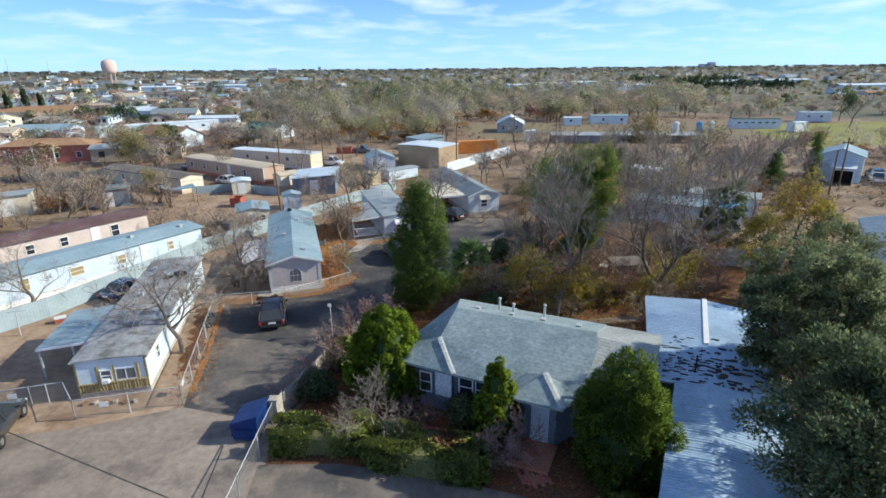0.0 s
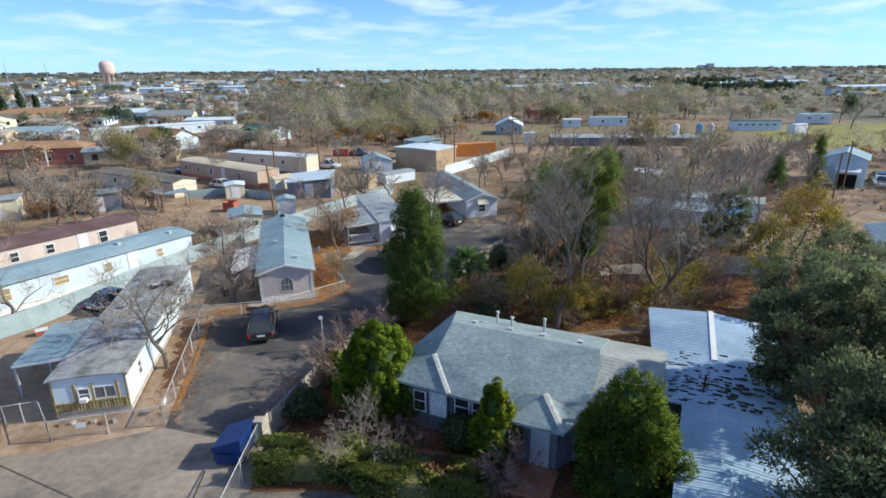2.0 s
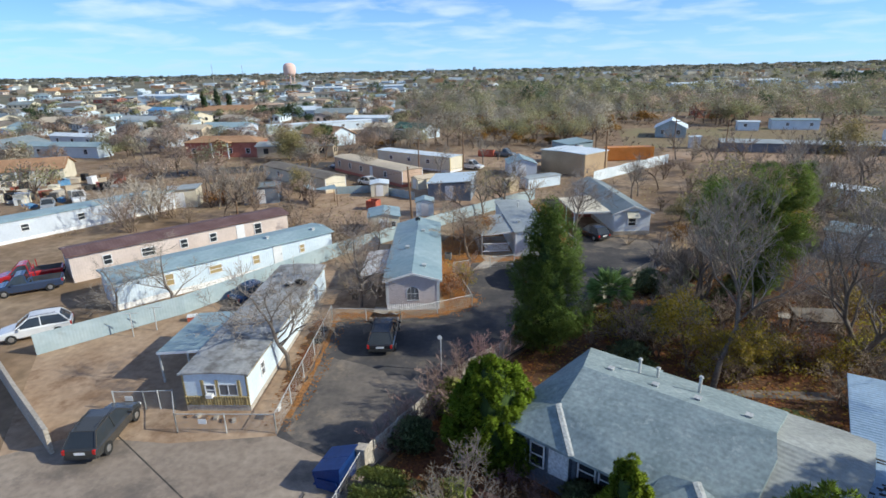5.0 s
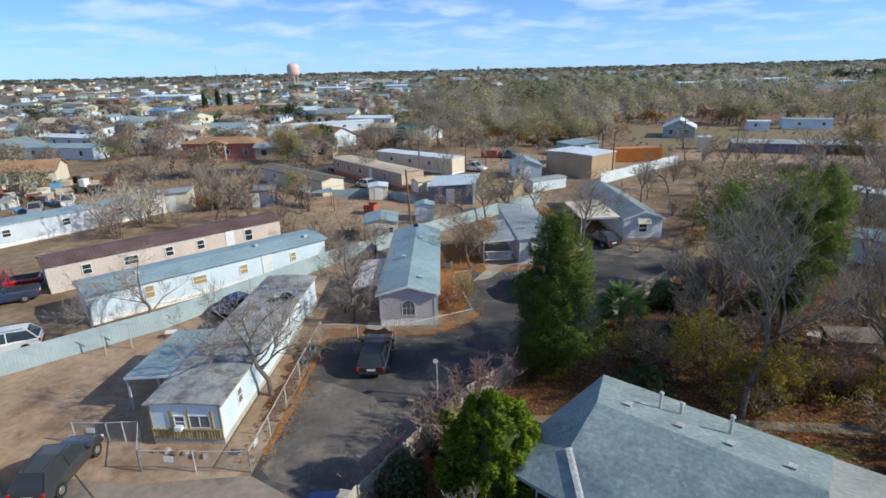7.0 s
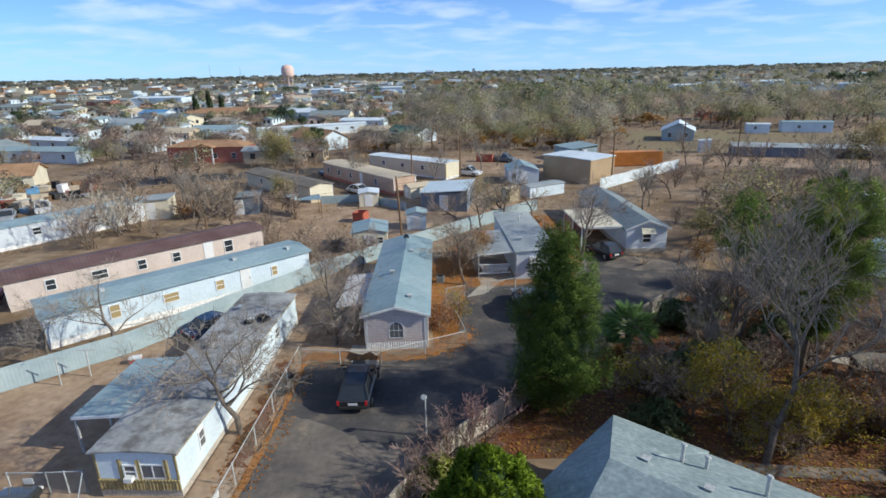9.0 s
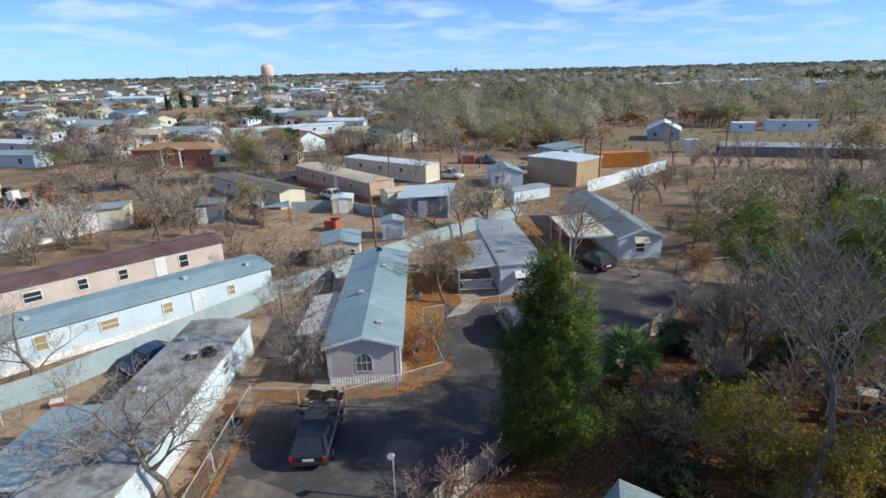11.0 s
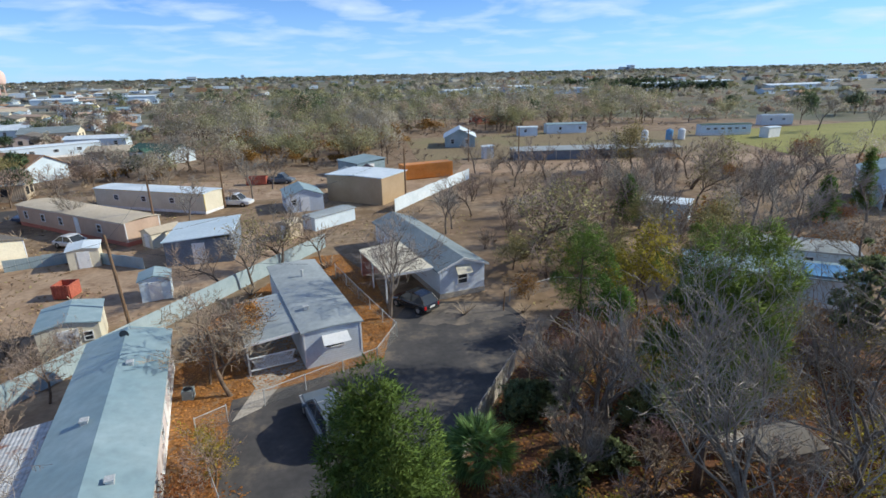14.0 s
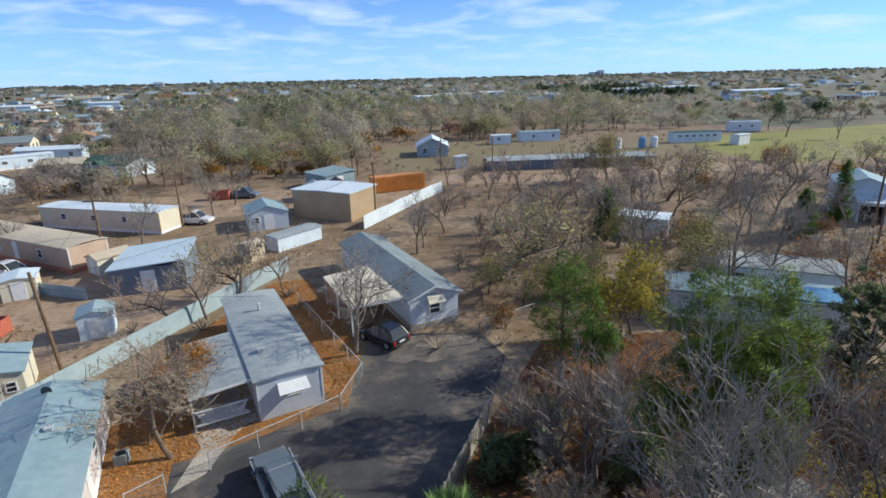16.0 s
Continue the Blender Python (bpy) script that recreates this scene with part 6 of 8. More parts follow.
def leaf_quads(P, size, seed, aspect=0.6, up=0.0, outward=None, soft=0.32):
    """Small pointed leaves or sprays at the points P, turned at random."""
    r = np.random.default_rng(seed)
    P = np.asarray(P, float)
    n = len(P)
    a = r.normal(size=(n, 3))
    if outward is not None:
        a = a * 0.55 + outward
    a[:, 2] += up
    a /= np.linalg.norm(a, axis=1)[:, None] + 1e-9
    b = np.cross(a, r.normal(size=(n, 3)))
    b /= np.linalg.norm(b, axis=1)[:, None] + 1e-9
    s = (size * r.uniform(0.6, 1.4, n))[:, None]
    A, B = a * s, b * s * aspect
    V = np.stack([P - B * 0.6, P + B * 0.6, P + A], 1).reshape(-1, 3)
    g = Geo()
    g.v = [tuple(v) for v in V.tolist()]
    g.f = [(3 * i, 3 * i + 1, 3 * i + 2) for i in range(n)]
    if outward is not None:
        N = np.asarray(outward) / (np.linalg.norm(outward, axis=1)[:, None] + 1e-9) + r.normal(size=(n, 3)) * soft
        N /= np.linalg.norm(N, axis=1)[:, None] + 1e-9
        g.n = np.repeat(N, 3, 0).tolist()
    return g


def around(points, per, radius, seed):
    r = np.random.default_rng(seed)
    P = np.repeat(np.array([tuple(p) for p in points]), per, 0)
    return P + r.normal(size=P.shape) * radius


PROTO = {}


def bare_tree(key, label, twig="twig", bark="trunk", leaves=None, **kw):
    """Builds one bare tree far below the ground plan's origin as a pattern for copies."""
    T, W, tips = grow(**kw)
    t = thing("tree", pose(0, 0, 0), label, "tree")
    part("trunk", T, MT[bark], t, smooth=True)
    part("crown", W, MT[twig], t)
    if leaves:
        m, per, size, rad, frac = leaves
        rr = random.Random(5)
        pts = [p for p in tips if rr.random() < frac]
        part("foliage", leaf_quads(around(pts, per, rad, 3), size, 4), MT[m], t)
    PROTO[key] = [t, kw.get("h", 9.0), False]
    return t


def plant(key, x, y, h, turn=None, label="", group="", wide=1.0):
    """Sets a tree of that pattern at (x, y), h metres high: the first is the pattern itself, the rest are copies."""
    if y > 66 and "mid" + key in PROTO:
        key = "mid" + key
    t, base, used = PROTO[key]
    s = h / base
    rz = random.Random(int(x * 131 + y * 17)).uniform(0, 360) if turn is None else turn
    m = pose(x, y, 0, 0, 0, rz)
    if not used:
        PROTO[key][2] = True
        o = t
        o.matrix_world = m
    else:
        o = copy_thing(t, m)
    o.scale = (s * wide, s * wide, s)
    if label:
        tagged(o, label)
    if group:
        tagged(o, group=group)
    return o


bare_tree("grey", "bare grey tree with spreading branches", seed=11, h=9.0, spread=0.95, trunk_r=0.17, kids=(5, 5, 5, 4), depth=4, twig_r=0.009)
bare_tree("wide", "broad bare grey tree with low fork", seed=7, h=8.0, spread=1.25, trunk_r=0.22, fork=0.22, kids=(6, 5, 5, 5), upward=0.3, depth=4, twig_r=0.009)
bare_tree("yard", "spreading bare yard tree with fine twigs", seed=17, h=8.5, spread=1.25, trunk_r=0.14, fork=0.36, kids=(8, 6, 5, 4), upward=0.42, depth=4, twig_r=0.008)
bare_tree("pale", "tall bare tree with upright branches", twig="twig", seed=23, h=12.0, spread=0.66, trunk_r=0.15, fork=0.25, kids=(9, 6, 5, 4), upward=0.55, curl=0.3, depth=4, twig_r=0.0068)
bare_tree("tall", "tall bare tree with a clear grey trunk", seed=29, h=12.0, spread=0.62, trunk_r=0.15, fork=0.5, kids=(9, 6, 5, 4), upward=0.62, curl=0.3, depth=4, twig_r=0.0062)
bare_tree("pollard", "many-limbed bare grey tree with cut limbs", twig="twig", seed=37, h=6.5, spread=0.62, trunk_r=0.13, stems=5, fork=0.35, kids=(6, 6, 5), upward=0.75, depth=3, twig_r=0.010)
bare_tree("brown", "bare brown tree with fine twigs", twig="twigbrown", bark="trunkbrown", seed=31, h=7.0, spread=0.95, trunk_r=0.10, kids=(6, 5, 4, 3), depth=4, twig_r=0.0115)
bare_tree("brush", "many-stemmed bare brown thicket shrub", twig="twigbrown", bark="trunkbrown", seed=41, h=4.0, spread=0.9, trunk_r=0.05, stems=6, fork=0.2, kids=(4, 3, 3), depth=3, twig_r=0.011)
bare_tree("brushpale", "many-stemmed pale grey bare shrub", twig="twigpale", seed=43, h=5.0, spread=0.7, trunk_r=0.05, stems=6, fork=0.2, kids=(4, 4, 3), depth=3, twig_r=0.011)
bare_tree("crape", "small bare ornamental tree with fine grey twigs", twig="twig", seed=47, h=4.0, spread=1.1, trunk_r=0.08, fork=0.3, kids=(6, 5, 4, 3), depth=4, twig_r=0.006)
bare_tree("red", "low bare shrub with reddish twigs", twig="twigred", bark="trunkbrown", seed=53, h=2.6, spread=1.0, trunk_r=0.04, stems=6, fork=0.25, kids=(4, 4, 4), depth=3, twig_r=0.008)
bare_tree("yellow", "slender tree with thinning yellow leaves", twig="twigbrown", bark="trunkbrown", seed=61, h=8.0, spread=0.9, trunk_r=0.14, kids=(5, 5, 4, 3), depth=4, leaves=("yellowleaf", 9, 0.19, 0.28, 0.55))
bare_tree("rust", "small tree with thin rust-brown leaves", twig="twigbrown", bark="trunkbrown", seed=67, h=6.0, spread=1.1, trunk_r=0.14, kids=(5, 5, 4, 3), depth=4, leaves=("olivebrush", 4, 0.2, 0.35, 0.6))
bare_tree("olive", "bushy tree with dull olive leaves", twig="twigbrown", bark="trunkbrown", seed=71, h=7.0, spread=1.0, trunk_r=0.16, kids=(5, 5, 4), depth=3, leaves=("olivebrush", 22, 0.24, 0.6, 0.9))
bare_tree("orangebush", "shrub with fading rust-orange leaves", twig="twigbrown", bark="trunkbrown", seed=73, h=3.0, spread=1.0, trunk_r=0.04, stems=4, kids=(4, 4, 3), depth=3, leaves=("orangeleaf", 6, 0.16, 0.25, 0.5))
bare_tree("yellowbush", "shrub hung with yellow leaves", twig="twigbrown", bark="trunkbrown", seed=79, h=3.6, spread=1.0, trunk_r=0.04, stems=5, kids=(4, 4, 3), depth=3, leaves=("yellowleaf", 8, 0.17, 0.28, 0.42))
# lighter patterns for trees and shrubs far from the lane
bare_tree("midgrey", "bare grey tree on the dry lots", seed=12, h=8.0, spread=0.95, trunk_r=0.14, kids=(7, 6, 5), depth=3, twig_r=0.016, upward=0.5)
bare_tree("midbrown", "bare brown tree on the dry lots", twig="twigbrown", bark="trunkbrown", seed=33, h=7.0, spread=0.95, trunk_r=0.11, kids=(7, 6, 5), depth=3, twig_r=0.016, upward=0.5)
bare_tree("midbrush", "bare brown brush on the dry lots", twig="twigbrown", bark="trunkbrown", seed=42, h=4.0, spread=0.95, trunk_r=0.05, stems=6, fork=0.2, kids=(4, 5), depth=2, twig_r=0.02)
bare_tree("midbrushpale", "pale grey bare brush on the dry lots", twig="twigpale", seed=44, h=4.0, spread=0.85, trunk_r=0.05, stems=6, fork=0.2, kids=(4, 5), depth=2, twig_r=0.02)
bare_tree("midorangebush", "shrub with fading rust-orange leaves on the lots", twig="twigbrown", bark="trunkbrown", seed=74, h=3.0, spread=1.0, trunk_r=0.04, stems=4, kids=(4, 4), depth=2, leaves=("orangeleaf", 14, 0.2, 0.3, 0.8))
bare_tree("midrust", "round brown tree with thin dry leaves", twig="twigbrown", bark="trunkbrown", seed=68, h=8.0, spread=1.1, trunk_r=0.18, kids=(6, 5, 4), depth=3, twig_r=0.02, leaves=("olivebrush", 7, 0.2, 0.5, 0.8))


def conifer(x, y, h, r, label, seed, low=0.6, dens=1.0, lean=0.0, power=1.25, cat="pine tree"):
    """A pine: trunk, boughs in whorls, and needle tufts along them."""
    rg = random.Random(seed)
    t = thing("pine_tree", pose(x, y, 0, 0, lean, 0), label, cat)
    B, P, O = Geo().tube((0, 0, -0.1), (0, 0, h * 0.97), 0.2 * h / 10, 0.02, sides=8), [], []
    z = low
    while z < h - 0.15:
        f = z / h
        rad = r * min(1.0, (1 - f) ** (1 / power) * 1.15, 0.55 + 2.2 * f) * rg.uniform(0.85, 1.1)
        for k in range(max(5, int(9 * (1 - f * 0.4)))):
            a = rg.uniform(0, 6.283)
            L = rad * rg.uniform(0.6, 1.08)
            rise = rg.uniform(0.05, 0.45) + f * 0.5
            e = (L * math.cos(a), L * math.sin(a), z + L * rise * 0.6)
            tube3(B.v, B.f, (0, 0, z), e, 0.035, 0.012, 3)
            n = max(4, int(L * 10 * dens))
            for i in range(n):
                q = ((i + 1) / n) ** 0.8
                w = 0.16 + 0.2 * (1 - q)
                c = (e[0] * q + rg.gauss(0, w), e[1] * q + rg.gauss(0, w), z + (e[2] - z) * q + rg.gauss(0, w * 0.7))
                for _ in range(17):
                    P.append((c[0] + rg.gauss(0, 0.09), c[1] + rg.gauss(0, 0.09), c[2] + rg.gauss(0, 0.06)))
                    O.append((math.cos(a) * 0.7 + rg.gauss(0, 0.3), math.sin(a) * 0.7 + rg.gauss(0, 0.3), 0.5 + rg.gauss(0, 0.3)))
        z += rg.uniform(0.2, 0.32) * h / 10
    part("trunk", B, MT["trunkbrown"], t)
    part("crown", leaf_quads(P, 0.2, seed, 0.16, outward=np.array(O), soft=0.2), MT["pine"], t)
    return t


def plumed(name, x, y, h, prof, label, seed, leaf, cat, low=0.5, clumps=200, per=300, cr=0.4, size=0.17, aspect=0.2, inner=0.72, tall=1.35, shade_core=0.0, trunk_r=0.18, limbs=True):
    """An evergreen whose crown is built of upswept plumes set over the outline prof(share of the height)."""
    r_ = np.random.default_rng(seed)
    t = thing(name, pose(x, y, 0), label, cat)
    B = Geo().tube((0, 0, -0.1), (0, 0, h * 0.9), trunk_r, 0.03, sides=8)
    cen, rad = [], []
    while len(cen) < clumps:
        f = r_.uniform(low / h, 1.0)
        R = prof(f)
        if r_.random() > (R / prof(0.4 if low < 1.5 else 0.62)) * 0.9 + 0.12:
            continue
        a = r_.uniform(0, 2 * math.pi)
        wob = 1 + 0.13 * math.sin(3 * a + seed + 5 * f) + 0.09 * math.sin(7 * a - 11 * f)
        q = R * wob * (r_.uniform(inner, 1.0) if r_.random() < 0.8 else r_.uniform(0.25, inner))
        cen.append((q * math.cos(a), q * math.sin(a), f * h))
        rad.append(cr * r_.uniform(0.65, 1.3))
        if limbs and len(cen) % 3 == 0:
            tube3(B.v, B.f, (0, 0, max(0.2, f * h - 0.5 * q)), cen[-1], 0.04, 0.012, 3)
    part("trunk", B, MT["trunkbrown"], t)
    # added dark core: gaps between plumes show painted shade, no real part
    if shade_core:
        rings = [[(prof(f) * shade_core * math.cos(u), prof(f) * shade_core * math.sin(u), f * h) for u in np.linspace(0, 2 * math.pi, 15)[:-1]] for f in np.linspace(low / h, 0.93, 9)]
        part("shade_core", Geo().loft(rings), MT["junipercore"], t, smooth=True)
    C = np.repeat(np.array(cen), per, 0)
    R = np.repeat(np.array(rad), per)[:, None]
    D = r_.normal(size=C.shape)
    D /= np.linalg.norm(D, axis=1)[:, None]
    lift = np.array([0, 0, 1.0])
    out = C * np.array([1, 1, 0.0])
    out /= np.linalg.norm(out, axis=1)[:, None] + 1e-6
    Q = D * r_.uniform(0.35, 1.0, (len(C), 1)) ** 0.5
    # each plume leans outwards as it rises and narrows to its tip
    Q[:, :2] *= (1.0 - 0.4 * np.clip(Q[:, 2:], -0.2, 1))
    P = C + Q * R * np.array([1, 1, tall]) + out * R * (Q[:, 2:] * 0.45)
    P[:, 2] = np.maximum(P[:, 2], 0.05)
    part("crown", leaf_quads(P, size, seed, aspect, outward=D + out * 0.35 + lift * 0.2, soft=0.15), MT[leaf], t)
    return t


def dense_bush(name, x, y, h, r, label, seed, leaf, core, n=9000, taper=0.5, size=0.17, cat="bush", base=0.1, lump=0.16, aspect=0.5, ry=None, turn=0.0, box=False, dry=None, zc=None, blunt=0.6):
    """A dense bush: a dark lumpy core, coloured as its inner shade, with thousands of small sprays over it."""
    ry = ry or r
    t = thing(name, pose(x, y, 0, 0, 0, turn), label, cat)
    r_ = np.random.default_rng(seed)

    def surface(u, v, k=1.0):
        # v: 0 at the foot to 1 at the top
        if box:
            prof = np.minimum(1.0, ((1 - v) * 7) ** 0.5)
        else:
            prof = np.sin(np.pi * np.clip(v, 0, 1) ** taper) ** blunt
        lumps = 1 + lump * (np.sin(3 * u + seed) * np.sin(5 * v + seed * 2) + 0.8 * np.sin(7 * u + 9 * v + seed) + 0.5 * np.sin(13 * u - 17 * v))
        q = prof * lumps * k
        cu, su = np.cos(u), np.sin(u)
        if box:
            e = 0.35
            cu, su = np.sign(cu) * np.abs(cu) ** e, np.sign(su) * np.abs(su) ** e
        return np.stack([r * q * cu, ry * q * su, base + (h - base) * v * (1 + 0.04 * np.sin(5 * u + seed) * (1 if not box else 2.5))], -1)

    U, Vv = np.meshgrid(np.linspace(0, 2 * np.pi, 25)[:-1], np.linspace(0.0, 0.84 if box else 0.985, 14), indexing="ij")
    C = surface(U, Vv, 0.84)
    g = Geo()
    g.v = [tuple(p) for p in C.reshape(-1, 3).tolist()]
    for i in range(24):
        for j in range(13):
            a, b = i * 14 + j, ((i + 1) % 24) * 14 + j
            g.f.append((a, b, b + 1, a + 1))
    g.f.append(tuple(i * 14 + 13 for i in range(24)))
    # added solid, dark to stand for the shade between the leaves
    part("shade_core", g, MT[core], t, smooth=True)
    u = r_.uniform(0, 2 * np.pi, n)
    v = r_.uniform(0, 1, n) ** (0.85 if not box else 1)
    if box:
        top = r_.random(n) < 0.5
        v = np.where(top, 0.999, v)
    k = np.where(r_.random(n) < 0.75, r_.uniform(0.9, 1.04, n), r_.uniform(0.75, 0.95, n))
    if box:
        k = np.where(top, np.sqrt(r_.random(n)) * 1.0, k)
        P = surface(u, np.where(top, 0.86, v), k)
        P[:, 2] = np.where(top, h * (0.93 + 0.08 * r_.random(n) + 0.05 * np.sin(3 * P[:, 0] + 2) + 0.04 * np.sin(5 * P[:, 1])), P[:, 2])
    else:
        P = surface(u, v, k)
    out = np.stack([np.cos(u) * 0.7, np.sin(u) * 0.7, 0.35 + 0.6 * v], -1)
    if dry:
        sel = (np.sin(P[:, 0] * 1.3 + 1) + np.sin(P[:, 1] * 2 + P[:, 0] * 0.7) + r_.normal(0, 0.35, n)) > 1.15
        part("foliage", leaf_quads(P[~sel], size, seed, aspect, outward=out[~sel]), MT[leaf], t)
        part("dry_foliage", leaf_quads(P[sel], size, seed + 1, aspect, outward=out[sel]), MT[dry], t, "dry brown patches of leaves")
    else:
        part("foliage", leaf_quads(P, size, seed, aspect, outward=out), MT[leaf], t)
    return t


def leafy_tree(x, y, h, r, label, seed, leaf="oakleaf", clumps=150, per=110, size=0.15, low=0.25, trunk_r=0.25, squash=0.75):
    """An evergreen broadleaf tree: trunk, limbs, and a crown of leaf clumps with gaps."""
    rg = random.Random(seed)
    r_ = np.random.default_rng(seed)
    t = thing("tree", pose(x, y, 0), label, "tree")
    T, cen, rad = Geo(), [], []
    zc, hz = h * (low + 1) / 2, h * (1 - low) / 2
    for k in range(clumps):
        d = Vector((rg.gauss(0, 1), rg.gauss(0, 1), rg.gauss(0, 1))).normalized() * (rg.uniform(0.35, 1.0) ** 0.5)
        wob = 1 + 0.18 * math.sin(3 * math.atan2(d.y, d.x) + seed) + 0.12 * math.sin(5 * d.z * 2 + seed)
        c = (d.x * r * wob, d.y * r * wob, zc + d.z * hz * wob)
        cen.append(c)
        rad.append(rg.uniform(0.35, 0.75) * r / 4)
        if k % 4 == 0:
            mid = (c[0] * 0.3, c[1] * 0.3, h * low * 0.9 + (c[2] - h * low) * 0.3)
            tube3(T.v, T.f, (0, 0, h * low * 0.7), mid, trunk_r * 0.45, trunk_r * 0.3, 5)
            tube3(T.v, T.f, mid, c, trunk_r * 0.3, 0.02, 4)
    T.tube((0, 0, -0.1), (0, 0, h * low), trunk_r, trunk_r * 0.8, sides=9)
    part("trunk", T, MT["trunk"], t)
    C = np.repeat(np.array(cen), per, 0)
    D = r_.normal(size=C.shape)
    D /= np.linalg.norm(D, axis=1)[:, None]
    P = C + D * np.repeat(np.array(rad), per)[:, None] * r_.uniform(0.4, 1.1, (len(C), 1)) * np.array([1, 1, squash])
    part("crown", leaf_quads(P, size, seed, 0.55, outward=D * 0.28 + (C - np.array([0, 0, zc])) / r * 0.45 + np.array([0, 0, 0.2]), soft=0.3), MT[leaf], t)
    return t


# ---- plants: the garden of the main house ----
plumed("juniper", -1.95, 27.2, 5.2, lambda f: 1.95 * (1 - abs(f) ** 2.7) ** 0.62 * min(1.0, 0.72 + f), "bright green rounded juniper beside the house", 3, "juniper", "bush", 0.3, 230, 330, 0.32, 0.13, 0.35, 0.9, shade_core=0.74, limbs=False)
plumed("juniper", -0.6, 26.6, 2.9, lambda f: 1.1 * (1 - abs(f) ** 2.4) ** 0.6, "bright green juniper clump at the house corner", 4, "juniper", "bush", 0.2, 60, 330, 0.32, 0.11, 0.3, 0.85, shade_core=0.75, limbs=False)
plumed("juniper", 3.65, 22.3, 4.9, lambda f: 1.12 * (1 - abs(f) ** 1.7) ** 0.8 * min(1.0, 0.8 + f), "narrow pointed green juniper before the windows", 5, "juniper", "bush", 0.2, 130, 260, 0.2, 0.12, 0.35, 0.93, shade_core=0.76, limbs=False)
plumed("juniper", 8.95, 19.9, 6.0, lambda f: 2.2 * (1 - abs(f) ** 2.1) ** 0.66 * min(1.0, 0.7 + f), "large dark green juniper beside the porch", 8, "juniperdark", "bush", 0.3, 220, 360, 0.42, 0.13, 0.32, 0.82, shade_core=0.7, limbs=False)
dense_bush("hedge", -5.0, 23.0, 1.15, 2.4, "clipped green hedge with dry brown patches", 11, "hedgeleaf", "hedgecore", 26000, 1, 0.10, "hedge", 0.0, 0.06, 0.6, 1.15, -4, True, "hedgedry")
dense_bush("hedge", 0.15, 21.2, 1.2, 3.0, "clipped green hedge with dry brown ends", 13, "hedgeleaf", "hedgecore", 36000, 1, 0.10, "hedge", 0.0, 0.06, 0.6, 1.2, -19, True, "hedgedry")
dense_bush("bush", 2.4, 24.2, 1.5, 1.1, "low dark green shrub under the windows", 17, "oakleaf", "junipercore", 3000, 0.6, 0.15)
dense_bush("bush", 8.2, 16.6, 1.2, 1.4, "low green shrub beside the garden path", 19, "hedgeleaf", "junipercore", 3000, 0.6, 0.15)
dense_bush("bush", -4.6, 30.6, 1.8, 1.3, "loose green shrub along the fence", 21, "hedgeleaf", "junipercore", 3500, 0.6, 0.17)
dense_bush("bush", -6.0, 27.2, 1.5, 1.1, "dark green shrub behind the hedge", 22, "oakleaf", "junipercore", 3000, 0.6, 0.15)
plant("crape", -1.95, 22.5, 4.3, 20)
plant("crape", -3.2, 22.9, 3.4, 140)
plant("red", 4.4, 21.0, 3.0, 10)
plant("red", 3.2, 20.9, 2.2, 100)
plant("red", 0.3, 24.3, 1.6, 60)
plant("red", -0.9, 24.9, 1.5, 200)
plant("red", -4.5, 32.0, 3.4, 30)
plant("red", -5.3, 30.0, 3.2, 80)
plant("red", -3.6, 33.6, 3.6, 200)
plant("red", -6.6, 28.2, 2.2, 300)
plant("red", -7.2, 26.6, 2.0, 10)
plant("brush", -2.4, 31.6, 2.6)
leafy_tree(19.6, 22.6, 9.3, 3.4, "dense grey-green evergreen oak beside the annex", 5, low=0.28, clumps=330, per=270, size=0.12)
leafy_tree(15.2, 13.0, 9.4, 4.3, "dense grey-green evergreen tree by the drive", 9, low=0.22, clumps=380, per=270, size=0.12)
leafy_tree(26.5, 33.5, 6.5, 3.4, "green evergreen tree behind the annex", 15, low=0.2, clumps=130, per=200, size=0.12)
leafy_tree(31.5, 36.0, 7.0, 3.8, "dull green evergreen tree near the ribbed shed", 16, low=0.2, clumps=130, per=180, size=0.12)

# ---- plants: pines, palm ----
plumed("pine_tree", 0.3, 38.4, 10.0, lambda f: (2.35 + 0.25 * math.sin(f * 26)) * max(0.0, 1 - abs(f) ** 1.6) ** 0.76 * min(1.0, 0.75 + 1.2 * f) + 0.12, "tall bushy green pine beside the lane", 2, "pine", "pine tree", 0.9, 150, 640, 0.7, 0.14, 0.2, 0.82, tall=1.1, shade_core=0.48)
plumed("pine_tree", 14.2, 42.9, 11.7, lambda f: 2.4 * max(0.05, 1 - ((f - 0.68) / 0.36) ** 2) ** 0.5, "broad dark green pine in the thicket", 4, "pine", "pine tree", 3.4, 140, 700, 0.68, 0.13, 0.18, 0.55, tall=0.95, trunk_r=0.22)
plumed("pine_tree", 13.6, 54.2, 8.7, lambda f: 1.75 * max(0.05, 1 - ((f - 0.76) / 0.30) ** 2) ** 0.5, "dark green pine behind the thicket", 6, "pine", "pine tree", 4.2, 36, 560, 0.6, 0.13, 0.18, 0.5, tall=1.0, trunk_r=0.16)
plumed("pine_tree", 15.2, 53.6, 6.2, lambda f: 1.2 * max(0.05, 1 - ((f - 0.76) / 0.30) ** 2) ** 0.5, "small dark green pine behind the thicket", 7, "pine", "pine tree", 3.4, 22, 280, 0.5, 0.18, 0.2, 0.5, tall=1.0, trunk_r=0.1)
conifer(62.7, 80.0, 8.0, 1.5, "slender dark conifer near the ribbed shed", 14, low=0.8, dens=0.6)
conifer(54.7, 77.4, 5.6, 2.0, "squat dark conifer among dry brush", 15, low=0.4, dens=0.5)
